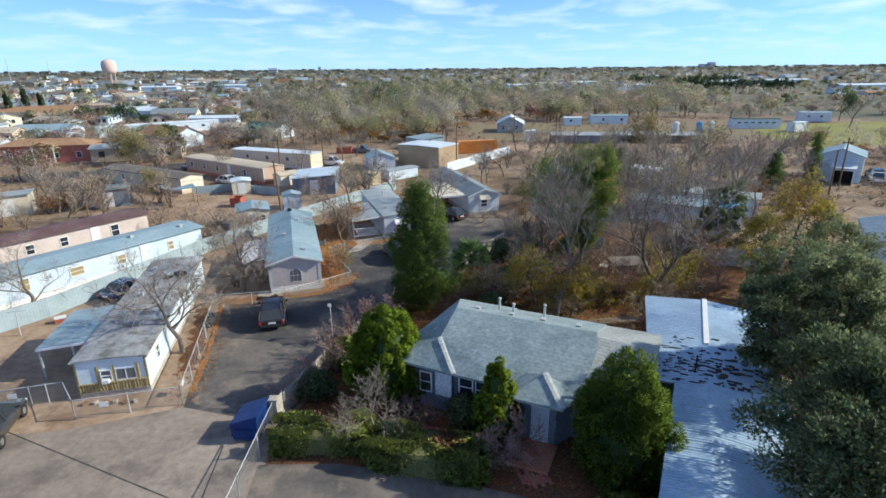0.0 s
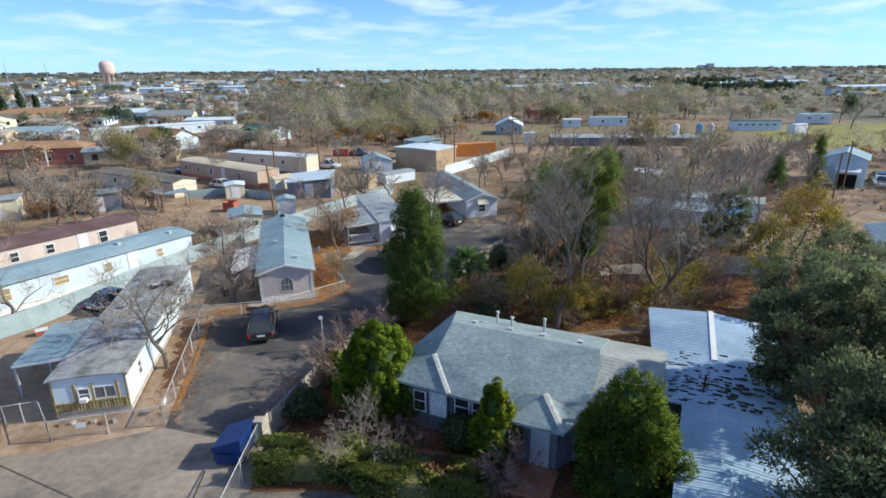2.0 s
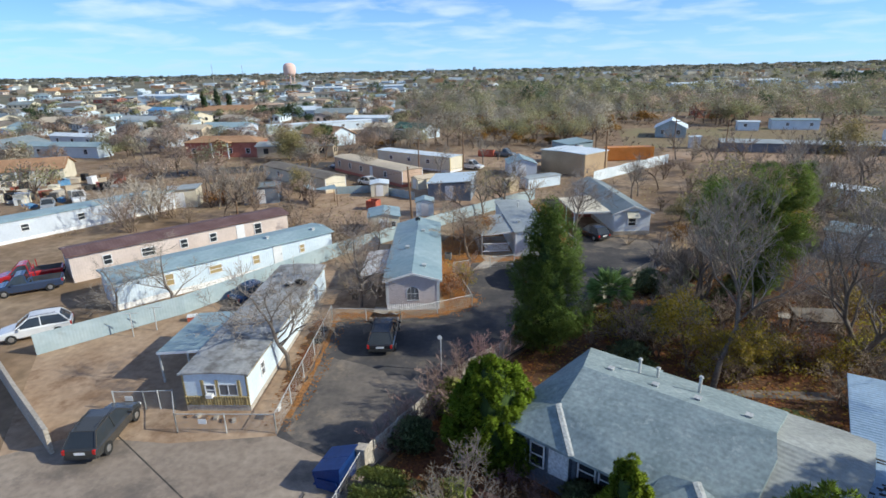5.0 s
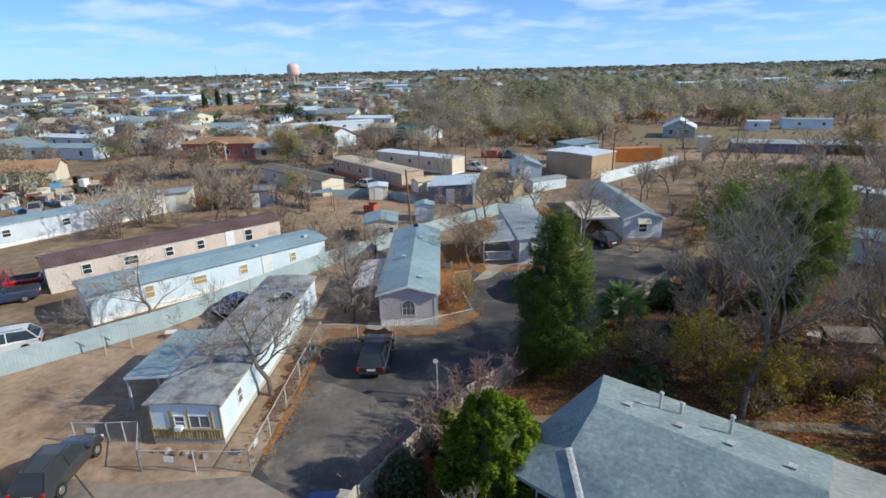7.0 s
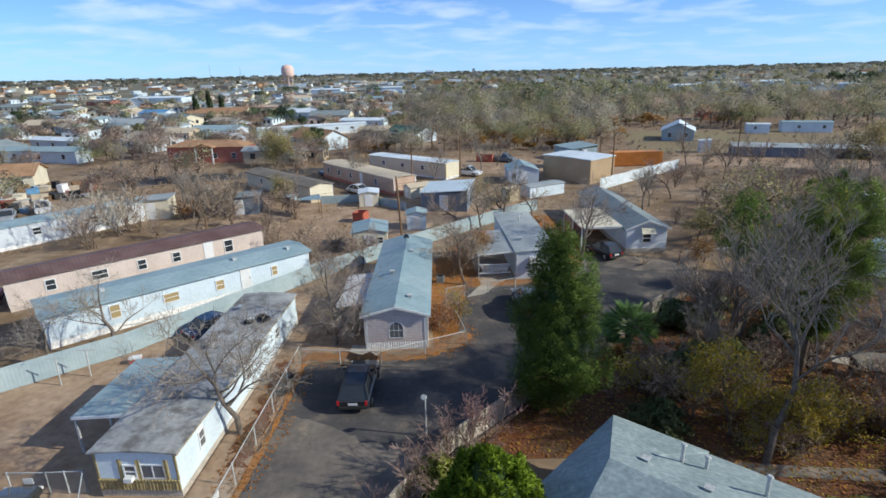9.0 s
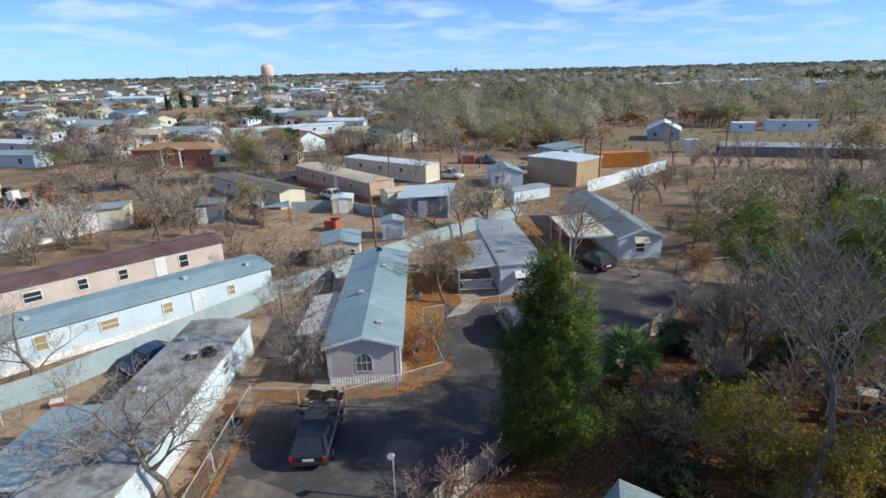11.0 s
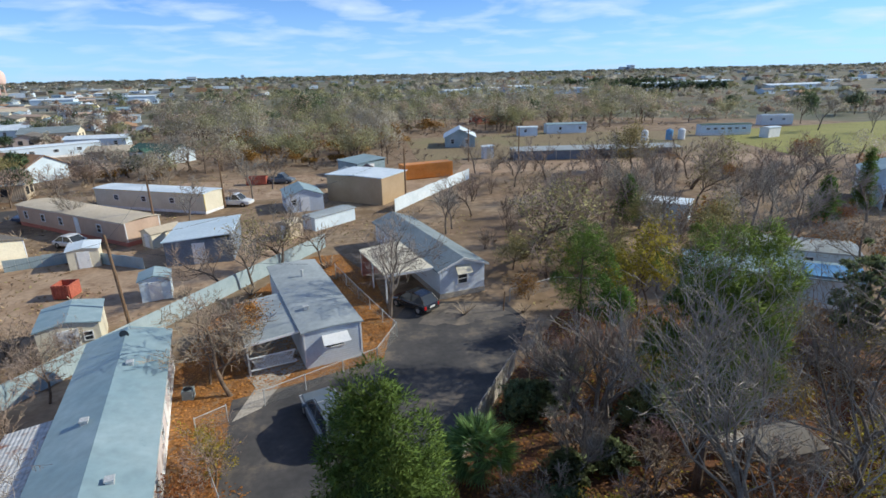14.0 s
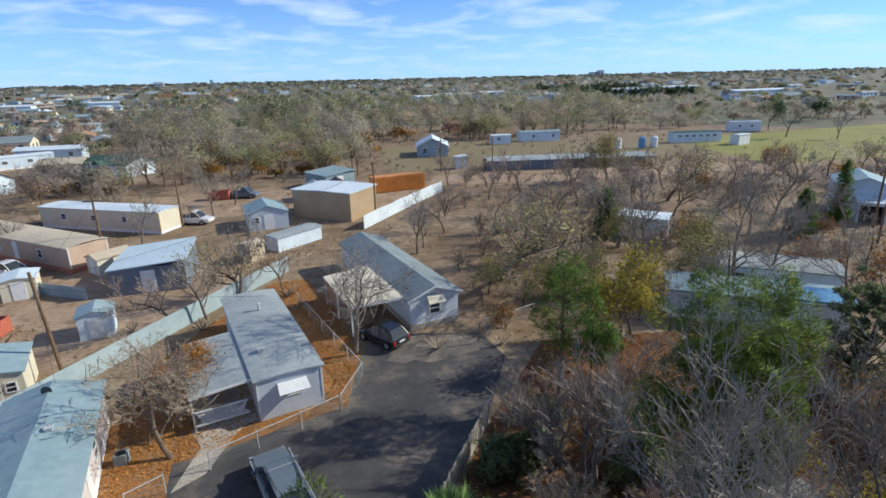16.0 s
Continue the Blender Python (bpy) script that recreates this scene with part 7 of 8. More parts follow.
conifer(33.1, 83.4, 6.0, 1.8, "dark blue-green conifer on the dry lot", 17, low=0.4, dens=0.5)
palm = thing("palm", pose(4.95, 45.3, 0), "short palm with green fan leaves", "palm tree")
part("trunk", Geo().tube((0, 0, -0.1), (0, 0, 1.7), 0.26, 0.22, sides=9), MT["trunkbrown"], palm)
rp = random.Random(3)
g = Geo()
for k in range(95):
    a, el = rp.uniform(0, 6.283), rp.uniform(-0.6, 1.4)
    d = Vector((math.cos(a) * math.cos(el), math.sin(a) * math.cos(el), math.sin(el)))
    c = Vector((0, 0, 1.7)) + d * rp.uniform(0.7, 1.3)
    tube3(g.v, g.f, (0, 0, 1.7), c, 0.015, 0.012, 3)
    s = d.cross(Vector((0, 0, 1))).normalized()
    n = s.cross(d)
    for i in range(13):
        b = (i - 6) * 0.19
        e = (d * math.cos(b) + s * math.sin(b) - Vector((0, 0, 0.25))).normalized() * rp.uniform(0.8, 1.1)
        w = n * 0.035 + s * 0.02
        g.poly([c - w, c + e * 0.5 - w, c + e, c + e * 0.5 + w])
part("fronds", g, MT["palmleaf"], palm)

# ---- plants: trees round the lane and yards ----
plant("yard", -15.8, 32.9, 8.5, 40, wide=1.15)
plant("wide", -14.7, 42.9, 7.4, 200, wide=1.15)
plant("brown", -16.4, 47.5, 5.5)
plant("brush", -15.6, 44.2, 3.0)
plant("brush", -17.4, 52.0, 3.5)
plant("brown", -17.8, 56.6, 5.0)
plant("grey", -29.2, 39.2, 6.8, 10, wide=1.3)
plant("grey", -32.4, 37.0, 5.4, 110, wide=1.2)
plant("brown", -7.5, 55.1, 6.0, 30, wide=1.6)
plant("brown", -9.0, 56.6, 4.8, wide=1.3)
plant("brown", -6.9, 47.6, 3.8)
for x, y, h in ((-22.0, 57.0, 3.6), (-24.2, 59.4, 3.2), (-21.0, 55.6, 3.0), (-26.4, 62.0, 3.4), (-19.6, 58.6, 3.8), (-23.4, 63.4, 3.0), (-28.6, 60.2, 2.8), (-18.6, 62.6, 3.0), (-30.5, 64.0, 3.2)):
    plant("brush", x, y, h, group="brush behind the sheet fence")
plant("orangebush", -7.6, 45.8, 2.2)
plant("yellowbush", -7.2, 49.2, 2.0)
plant("brown", -8.6, 58.8, 5.2)
plant("brown", -10.4, 61.5, 4.8)
plant("yard", 2.6, 63.6, 9.4, 80, wide=1.1)
plant("brown", -2.6, 76.0, 5.0)
plant("grey", -8.6, 72.5, 6.6, 20)
plant("grey", -6.7, 76.8, 7.6, 190)
plant("rust", -6.0, 78.2, 6.0)
plant("brown", -11.0, 72.0, 5.0)
plant("grey", 11.1, 84.6, 7.2, 50)
plant("grey", 12.2, 86.6, 5.6, 250)
plant("rust", 17.0, 74.6, 8.8, 10, wide=1.25)
plant("rust", 19.0, 76.0, 6.5)
plant("olive", 15.0, 71.5, 3.4)

# ---- plants: the thicket ----
plant("tall", 10.1, 35.4, 12.8, 136, group="trees of the thicket", wide=1.05)
for key, x, y, h in (("pale", 18.6, 39.4, 14.0), ("pale", 19.9, 40.4, 12.6), ("pollard", 12.0, 48.0, 8.0), ("pollard", 10.9, 49.6, 5.2), ("pollard", 9.6, 44.8, 4.2),
                     ("brown", 9.4, 51.6, 4.6), ("grey", 21.2, 49.0, 8.0), ("grey", 31.0, 62.0, 9.0), ("brown", 24.5, 63.0, 5.5), ("brown", 22.0, 66.5, 5.5), ("brown", 27.0, 70.0, 6.5), ("grey", 30.5, 73.0, 7.5), ("brown", 38.0, 53.0, 5.5),
                     ("grey", 41.0, 60.5, 8.0), ("brown", 21.0, 79.0, 6.0), ("grey", 24.0, 84.0, 7.0), ("brown", 28.5, 80.5, 6.0), ("brown", 31.0, 90.0, 6.5), ("brown", 16.0, 92.0, 5.5), ("grey", 46.0, 72.0, 8.5), ("grey", 50.0, 80.0, 8.0), ("brown", 47.0, 90.0, 7.0)):
    plant(key, x, y, h, group="trees of the thicket", wide=1.1 if h > 12.5 else 1.0)
leafy_tree(31.4, 51.2, 7.2, 2.1, "dark green evergreen tree behind the sheet fence", 23, low=0.15, clumps=120, per=170, size=0.13, trunk_r=0.15)
leafy_tree(15.3, 49.6, 2.4, 1.0, "bright green leafy shrub in the thicket", 24, leaf="hedgeleaf", low=0.1, clumps=40, per=110, size=0.15, trunk_r=0.05)
for x, y, h in ((13.8, 38.0, 2.2), (10.6, 38.6, 2.4), (17.2, 38.2, 2.0)):
    plant("yellowbush", x, y, h, group="shrubs of the thicket", wide=1.05)
for x, y, h in ((7.4, 38.6, 3.4), (9.8, 41.0, 3.2), (14.8, 40.0, 3.4), (17.6, 41.6, 3.6), (19.6, 40.6, 3.2), (15.8, 45.6, 3.0), (18.8, 46.6, 3.0), (12.6, 43.4, 2.8), (10.2, 46.4, 2.4), (16.6, 34.6, 2.8)):
    plant("brush", x, y, h, group="shrubs of the thicket", wide=1.25)
plant("brush", 5.7, 39.2, 3.4, 40, wide=1.2)
plant("brush", 6.6, 42.0, 3.2, 140, wide=1.1)
board_fence("sheet_metal_fence", [(15.6, 52.6), (19.4, 51.6)], 1.2, MT["bluesheet"], "low pale blue sheet panels in the thicket", w=1.2, t=0.03, piece="panel", rail=False, lean=0.01)
for x, y, h in ((9.0, 37.2, 5.6), (33.4, 46.2, 5.6), (36.4, 48.0, 8.6), (20.8, 59.1, 8.2), (12.2, 36.8, 4.4), (29.5, 41.0, 4.6), (22.6, 61.0, 6.0)):
    plant("yellow", x, y, h, group="yellow-leaved trees")
rt = random.Random(12)
placed = 0
while placed < 52:
    x, y = rt.uniform(3, 34), rt.uniform(35, 62)
    # keep to the wooded side of the board fence
    if (x - 2.0) * 1.45 < (y - 40.0) * 1.0 + 2 or x - 14 > (y - 30) * 1.1 or (x > 24 and y > 58):
        continue
    if abs(x - 4.95) < 1.5 and abs(y - 45.3) < 1.5:
        continue
    k = rt.choice(["brush", "brush", "red", "brush", "red", "orangebush", "yellowbush"])
    plant(k, x, y, rt.uniform(1.2, 2.9), rt.uniform(0, 360), group="shrubs of the thicket", wide=1.15)
    placed += 1
for x, y in ((5.6, 37.0), (7.6, 41.5), (9.0, 44.6), (11.2, 45.0), (12.2, 53.4), (10.6, 50.4), (8.6, 49.6), (14.6, 47.4)):
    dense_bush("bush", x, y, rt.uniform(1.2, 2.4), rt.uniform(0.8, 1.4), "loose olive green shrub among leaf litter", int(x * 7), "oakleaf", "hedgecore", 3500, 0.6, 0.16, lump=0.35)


# fallen leaves, too many to count
def scatter(name, n, area, size, material, label, seed, z=0.035, keep=None, flat=0.25):
    r_ = np.random.default_rng(seed)
    x0, y0, x1, y1 = area
    P = np.stack([r_.uniform(x0, x1, n), r_.uniform(y0, y1, n), np.full(n, z)], -1)
    k = np.array([keep(a, b) for a, b in P[:, :2]]) if keep else np.ones(n, bool)
    P = P[k]
    m = len(P)
    a = r_.uniform(0, 6.283, m)
    s = (size * r_.uniform(0.5, 1.5, m))[:, None]
    A = np.stack([np.cos(a), np.sin(a), r_.uniform(0, 1, m) * flat], -1) * s
    B = np.stack([-np.sin(a), np.cos(a), r_.uniform(0, 1, m) * flat], -1) * s * 0.5
    g = Geo()
    g.v = [tuple(v) for v in np.stack([P - B, P + A, P + B], 1).reshape(-1, 3).tolist()]
    g.f = [(3 * i, 3 * i + 1, 3 * i + 2) for i in range(m)]
    return solid(name, g, MT[material], label, "leaves" if "leaves" in name else "grass", "stuff")


def inside(ring):
    def test(x, y):
        c = False
        for (xa, ya), (xb, yb) in zip(ring, ring[1:] + ring[:1]):
            if (ya > y) != (yb > y) and x < (xb - xa) * (y - ya) / (yb - ya) + xa:
                c = not c
        return c
    return test


wood_floor = inside([(-4.2, 33.0), (3.2, 34.5), (14, 30), (26, 33), (36, 46), (30, 60), (16, 62), (9.6, 54.2), (5.9, 48.7), (2.4, 42.8), (-1.0, 38.0)])
yard_floor = inside([(-7.4, 42.4), (-6.6, 46), (-7.4, 54.6), (-4.2, 55.4), (1.6, 57.4), (2.8, 63), (2, 72), (-1, 80), (-4, 80), (-11, 66), (-12, 58)])
lane_edge = inside([(-17.5, 40.6), (-14.6, 27), (-12.6, 27), (-13.2, 33), (-14.6, 39.6), (-5.6, 42.6), (-4.8, 46.5), (-6.4, 48), (-9, 43.4)])
garden_floor = inside([(-7.4, 24.4), (-7.0, 22.5), (3, 19.6), (9, 16.5), (12, 22), (8, 27), (-1.5, 29), (-4.0, 33.0)])
scatter("fallen_leaves", 26000, (-5, 29, 37, 63), 0.13, "orangeleaf", "rust-brown fallen leaves under the thicket", 2, keep=wood_floor)
scatter("fallen_leaves", 9000, (-5, 29, 37, 63), 0.12, "yellowleaf", "yellow fallen leaves under the thicket", 3, keep=wood_floor)
scatter("fallen_leaves", 26000, (-12, 42, 3, 80), 0.12, "rustleaf", "bright rust fallen leaves in the yard", 4, keep=yard_floor)
scatter("fallen_leaves", 7000, (-18, 26, -4, 49), 0.11, "orangeleaf", "brown fallen leaves along the fences", 5, z=0.04, keep=lane_edge)
scatter("fallen_leaves", 9000, (-8, 16, 12, 33), 0.1, "orangeleaf", "brown fallen leaves in the garden", 6, z=0.02, keep=garden_floor)

# small things in the yards
def tyre(x, y, z, label, tilt=0.0):
    g = Geo()
    rings = []
    for a in np.linspace(0, 2 * math.pi, 16, endpoint=False):
        rings.append([((0.24 + 0.1 * math.cos(b)) * math.cos(a), (0.24 + 0.1 * math.cos(b)) * math.sin(a), 0.1 + 0.1 * math.sin(b)) for b in np.linspace(0, 2 * math.pi, 7)[:-1]])
    rings.append(rings[0])
    g.loft(rings, caps=False)
    return solid("tyre", g, MT["rubber"], label, "tyre", smooth=True, m=pose(x, y, z, tilt, 0, 0))


tyre(-18.85, 41.04, 2.6, "old black tyre weighing down the flat roof")
tyre(-19.32, 40.24, 2.6, "old black tyre weighing down the flat roof")
tyre(-18.44, 40.79, 2.6, "old black tyre weighing down the flat roof")
tyre(-15.5, 36.6, 0.01, "old tyre lying beside the old home")
tyre(-15.9, 38.4, 0.01, "old tyre lying beside the old home")
car(along(-24.2, 43.4, 0.40, 0.92), "carnavy", "dark navy sedan parked behind the old home", L=4.5, W=1.8, H=1.42, kind="sedan")
for x, y, lab in ((-29.4, 35.1, "thin grey clothes line post in the dirt yard"), (-28.4, 36.3, "grey clothes line post with a crossbar")):
    cl = thing("clothes_post", pose(x, y, 0, 0, 2, 20), lab, "post")
    part("pole", Geo().tube((0, 0, 0), (0, 0, 1.9), 0.04, sides=7), MT["steel"], cl)
    part("crossbar", Geo().tube((-0.6, 0, 1.88), (0.6, 0, 1.88), 0.03, sides=6), MT["steel"], cl)
tb = thing("tub", pose(-25.23, 49.73, 0, 0, 0, 15), "round black tub beside the long home", "tub")
part("shell", Geo().loft([[(r * math.cos(a), r * math.sin(a), z) for a in np.linspace(0, 2 * math.pi, 17)[:-1]] for r, z in ((0.5, 0.0), (0.6, 0.55), (0.54, 0.55), (0.46, 0.06))]), MT["dark"], tb)
for x, y, turn in ((-22.7, 27.24, 12), (-17.2, 26.12, 10), (-13.75, 28.0, 98)):
    solid("sign_plate", Geo().box(-0.22, -0.012, 0.62, 0.22, 0.012, 0.92), MT["white"], "small white plate wired to the fence", "sign", m=pose(x, y - 0.05, 0.0, 0, 0, turn))

# low woodshed in the thicket
woodshed = thing("woodshed", along(17.1, 42.2, -0.05, 0.999), "low wooden shed with leaf-strewn flat roof", "shed")
part("roof", Geo().slab([(-0.15, -0.2, 1.75), (2.85, -0.2, 1.75), (2.85, 1.7, 1.9), (-0.15, 1.7, 1.9)], 0.1), MT["roofdun"], woodshed)
for k in range(5):
    part("board", Geo().box(0, -0.04 + 0.003 * (k % 2), 0.35 + k * 0.26, 2.7, 0.0, 0.59 + k * 0.26), MT["woodgrey"], woodshed)
for x, y in ((0.05, 0.06), (2.65, 0.06), (0.05, 1.5), (2.65, 1.5)):
    part("post", Geo().box(x - 0.05, y - 0.05, 0, x + 0.05, y + 0.05, 1.66), MT["wood"], woodshed)
part("back_wall", Geo().box(0, 1.56, 0, 2.7, 1.6, 1.78), MT["woodgrey"], woodshed)

# leaves lying on the carport beside the blue home
rl = np.random.default_rng(14)
n = 2200
X, Y = np.abs(rl.normal(0, 0.8, n)) + 0.05, 4.8 + rl.normal(0, 1.3, n)
k = (X < 3.0) & (Y > 0.2) & (Y < 6.8)
P = np.stack([X, Y, 2.25 + 0.25 * X / 3.3 + 0.06 + rl.uniform(0, 0.03, n)], -1)[k]
lp = part("leaf_litter", leaf_quads(P, 0.13, 15, 0.6), MT["rustleaf"], cpe, "rust-coloured leaves lying on the roof")
lp["kind"] = "stuff"


# ---- far and middle distance ----
KEEP = [(-56, 82, -30, 98), (-103, 80, -84, 102), (-90, 108, -62, 128), (-45, 84, -18, 104), (-38, 100, -12, 118), (-20, 78, 0, 106), (-12, 95, 24, 134), (-34, 60, -4, 84), (20, 116, 112, 146), (92, 118, 300, 192), (18, 136, 112, 188), (-2, 60, 16, 90), (-60, 28, -8, 66),
        (-72, 48, -52, 76), (24, 50, 48, 92), (56, 66, 92, 96), (-66, 130, -50, 150), (-54, 148, -30, 176), (-98, 155, -60, 192), (-170, 225, -132, 256),
        (-128, 110, -106, 119), (-145, 129, -124, 140), (-189, 157, -178, 169), (-163, 177, -143, 191), (-199, 236, -182, 248), (-111, 154, -94, 167), (-120, 231, -104, 244), (-76, 189, -58, 198), (-354, 359, -320, 377), (-116, 149, -105, 160), (-58, 156, -47, 166), (-298, 276, -274, 291)]


def free(x, y, pad=0.0):
    return not any(a - pad < x < c + pad and b - pad < y < d + pad for a, b, c, d in KEEP)


# middle-distance bare trees stand singly
rm = random.Random(77)
mid = [(-40, 70, "brush", 3.5), (-36, 73, "brown", 5), (-43, 67, "brown", 5.5), (-47, 72, "grey", 6), (-50, 66, "brush", 4), (-52, 78, "grey", 6.5), (-38, 79, "olive", 5), (-34, 68, "brush", 3), (-46, 64, "brush", 3.2),
       (-56, 82, "grey", 6), (-62, 64, "grey", 5.5), (-88, 106, "grey", 7), (-33, 98, "grey", 6.5), (-20, 97, "grey", 6.8), (-14, 110, "grey", 8),
       (-26, 112, "brown", 6), (-30, 122, "brown", 6), (-38, 124, "grey", 6.5), (-12, 118, "grey", 8), (-44, 118, "brown", 6), (-46, 132, "grey", 7), (-58, 130, "olive", 6), (-30, 140, "brown", 6.5), (-20, 136, "brown", 6), (24, 122, "grey", 7), (30, 118, "brown", 6), (27, 108, "grey", 6.5), (34, 112, "brown", 7), (40, 106, "grey", 8), (44, 114, "brown", 7),
       (38, 100, "brown", 6), (50, 104, "brown", 7), (54, 98, "grey", 7.5), (58, 108, "brown", 6.5), (64, 112, "brown", 7), (52, 116, "olive", 8), (72, 108, "brown", 6), (80, 104, "brown", 5.5), (88, 110, "brown", 6), (60, 92, "brown", 5.5), (56, 88, "grey", 6), (50, 66, "grey", 6.5), (94, 100, "brown", 6),
       (100, 108, "grey", 6), (24, 96, "brown", 5), (18, 100, "brush", 4), (20, 90, "brush", 3.5), (28, 76, "brush", 3.5), (24, 73, "brush", 4), (33, 80, "olive", 4.5), (36, 77, "brush", 4), (41, 79, "orangebush", 3), (24, 69, "olive", 4), (44, 66, "orangebush", 4), (47, 62, "orangebush", 4.5), (26, 90, "brush", 3.6), (22, 104, "brush", 3.2), (31, 100, "brush", 3.8),
       (14, 78, "brush", 2.6), (18, 82, "brush", 3), (22, 86, "brush", 3.2), (14, 64.5, "orangebush", 2.4), (17, 68, "brush", 2.8), (20, 70.5, "yellowbush", 2.6), (135, 160, "grey", 11), (142, 150, "grey", 8), (-66, 84, "grey", 6), (-70, 88, "brush", 4), (33.3, 82.6, "grey", 9.5), (36.5, 80.5, "grey", 7), (52.4, 98.9, "rust", 8.5), (47.0, 99.5, "grey", 8), (35.2, 65.4, "grey", 10.5), (38.4, 64.6, "grey", 9), (35.3, 69.8, "olive", 5.5), (32.0, 67.0, "olive", 4.5), (57, 84, "grey", 9), (60, 76.5, "grey", 8), (48, 84, "brown", 6.5),
       (-77.9, 104, "grey", 9), (-52.6, 61.2, "brushpale", 6), (-51.4, 64.5, "brushpale", 6.5), (-53.2, 67.2, "brush", 5.5), (-50.4, 59.2, "brush", 4.5), (-54.6, 70.4, "brush", 5), (-46.4, 75.6, "brushpale", 5.5), (-43.2, 74.2, "brush", 4.8), (-49.4, 77.4, "brush", 5), (-41.8, 77.0, "brown", 5.5), (-36.4, 77.6, "brush", 4.6), (-33.4, 74.2, "brush", 4), (-58.2, 114.4, "olive", 6.5), (-55.0, 112.0, "olive", 6), (-62.0, 118.0, "grey", 7),
       (24.5, 78.0, "brown", 5.5), (22.5, 81.5, "rust", 5.0), (28.0, 87.0, "brown", 6), (38, 88, "brown", 6.5), (44, 92, "grey", 7), (41, 96, "brush", 5), (58, 92, "brush", 5), (64, 96, "brown", 6), (70, 100, "brown", 6)]
for x, y, k, h in mid:
    plant(k, x, y, h * rm.uniform(0.92, 1.1), rm.uniform(0, 360), group="scattered trees")

for k in range(120):
    x, y = rm.uniform(-64, 100), rm.uniform(62, 128)
    if -50 < x < 22 and y > 78 or -34 < x < 14 and y < 80 or not (x < -34 or x > 14):
        continue
    if any(a < x < c and b < y < d for a, b, c, d in ((-72, 50, -54, 74), (26, 52, 48, 74), (62, 74, 90, 90), (-48, 84, -18, 110), (36, 80, 44, 90))):
        continue
    plant(rm.choice(["brush", "brush", "brown", "brushpale", "brush", "orangebush"]), x, y, rm.uniform(1.2, 3.4), rm.uniform(0, 360), group="scattered shrubs", wide=1.2)

# the wood and the trees of the town, too many to count
KINDS = {"farbrown": ("bare brown tree crowns across the plain", "trees"), "fargrey": ("bare grey tree crowns across the plain", "trees"), "farolive": ("olive-tinged winter tree crowns across the plain", "trees"),
     "farwoods": ("winter woods along the horizon, muted by haze put into the colour", "trees"), "farlime": ("pale yellow-green winter tree crowns", "trees"), "fargreen": ("dark evergreen crowns scattered across the town", "trees"), "orangeleaf": ("rust-coloured scrub along the paddock edge", "scrub")}
TW = {k: [[], [], []] for k in KINDS}
rf = np.random.default_rng(21)
STEM = Geo()


def far_tree(kind, x, y, h, r, n, size, aspect, lobes=9):
    """A far crown: lobes of small sprays round a stem, lit lobe by lobe."""
    z0 = rise(x, y)
    c = rf.normal(size=(lobes, 3))
    c[:, 2] = np.abs(c[:, 2]) * 0.8 - 0.3
    c /= np.linalg.norm(c, axis=1)[:, None]
    c *= rf.uniform(0.4, 0.66, (lobes, 1))
    rad = rf.uniform(0.30, 0.46, lobes)
    k = rf.integers(0, lobes, n)
    d = rf.normal(size=(n, 3))
    d /= np.linalg.norm(d, axis=1)[:, None]
    q = rf.uniform(0.1, 1, n) ** 0.45
    P = (c[k] + d * (q * rad[k])[:, None]) * np.array([r, r, h * 0.5]) + np.array([x, y, z0 + h * 0.54])
    O = d * 0.5 + c[k] * 1.5 + np.array([0, 0, 0.3])
    TW[kind][0].append(P)
    TW[kind][1].append(O)
    TW[kind][2].append(np.full((n, 2), [size, aspect]))
    if n > 250:
        tube3(STEM.v, STEM.f, (x, y, z0), (x, y, z0 + h * 0.4), 0.2, 0.1, 4)
        for i in range(3):
            e = (x + c[i, 0] * r * 0.8, y + c[i, 1] * r * 0.8, z0 + h * 0.52 + c[i, 2] * h * 0.3)
            tube3(STEM.v, STEM.f, (x, y, z0 + h * 0.2), e, 0.12, 0.05, 3)


def wood(az, d):
    """How thickly trees stand, by bearing and distance."""
    if -26 < az < 4 and 138 < d <= 175:
        return 0.8
    if -14 < az < 28 and 175 < d < 520:
        return 0.75
    if az <= -14:
        return 0.12 if d < 150 else (0.6 if d < 400 else 0.5)
    if d < 150:
        return 0.0 if az < 40 else 0.1
    return 0.8 if d > 480 else 0.3


count = 0
while count < 1450:
    az = rf.uniform(-62, 66)
    d = 1 / rf.uniform(1 / 3600, 1 / 105)
    x, y = d * math.sin(radians(az)), d * math.cos(radians(az))
    if not free(x, y, 3) or rf.random() > wood(az, d):
        continue
    count += 1
    u = rf.random()
    patch = math.sin(x * 0.021 + 1) + math.sin(y * 0.017 + x * 0.008)
    if u < (0.025 if d < 500 else 0.12):
        kind = "fargreen"
    elif az > -18 and u < 0.62 + 0.16 * patch:
        kind = "farolive" if u < 0.4 else "farlime"
    elif u < 0.2:
        kind = "farlime"
    else:
        kind = "farbrown" if u < 0.72 and d < 600 else "fargrey"
    h = float(rf.uniform(5, 10.5)) * (1.15 if (-14 < az < 28) else 0.72)
    if (-10 < az < 14 and 150 < d < 215 or -18 < az < 0 and 138 < d < 165) and u < 0.62:
        kind = "orangeleaf"
        h *= 0.34
    r = h * float(rf.uniform(0.6, 0.85)) * (1.5 if kind == "orangeleaf" else 1.0)
    n = int(np.clip(155000 / d if d < 300 else 95000 / d, 36, 950))
    s = float(np.clip(d * (0.0017 if d < 300 else 0.002), 0.24, 3.6))
    far_tree(kind, x, y, h, r, n, s, 0.5, 11)
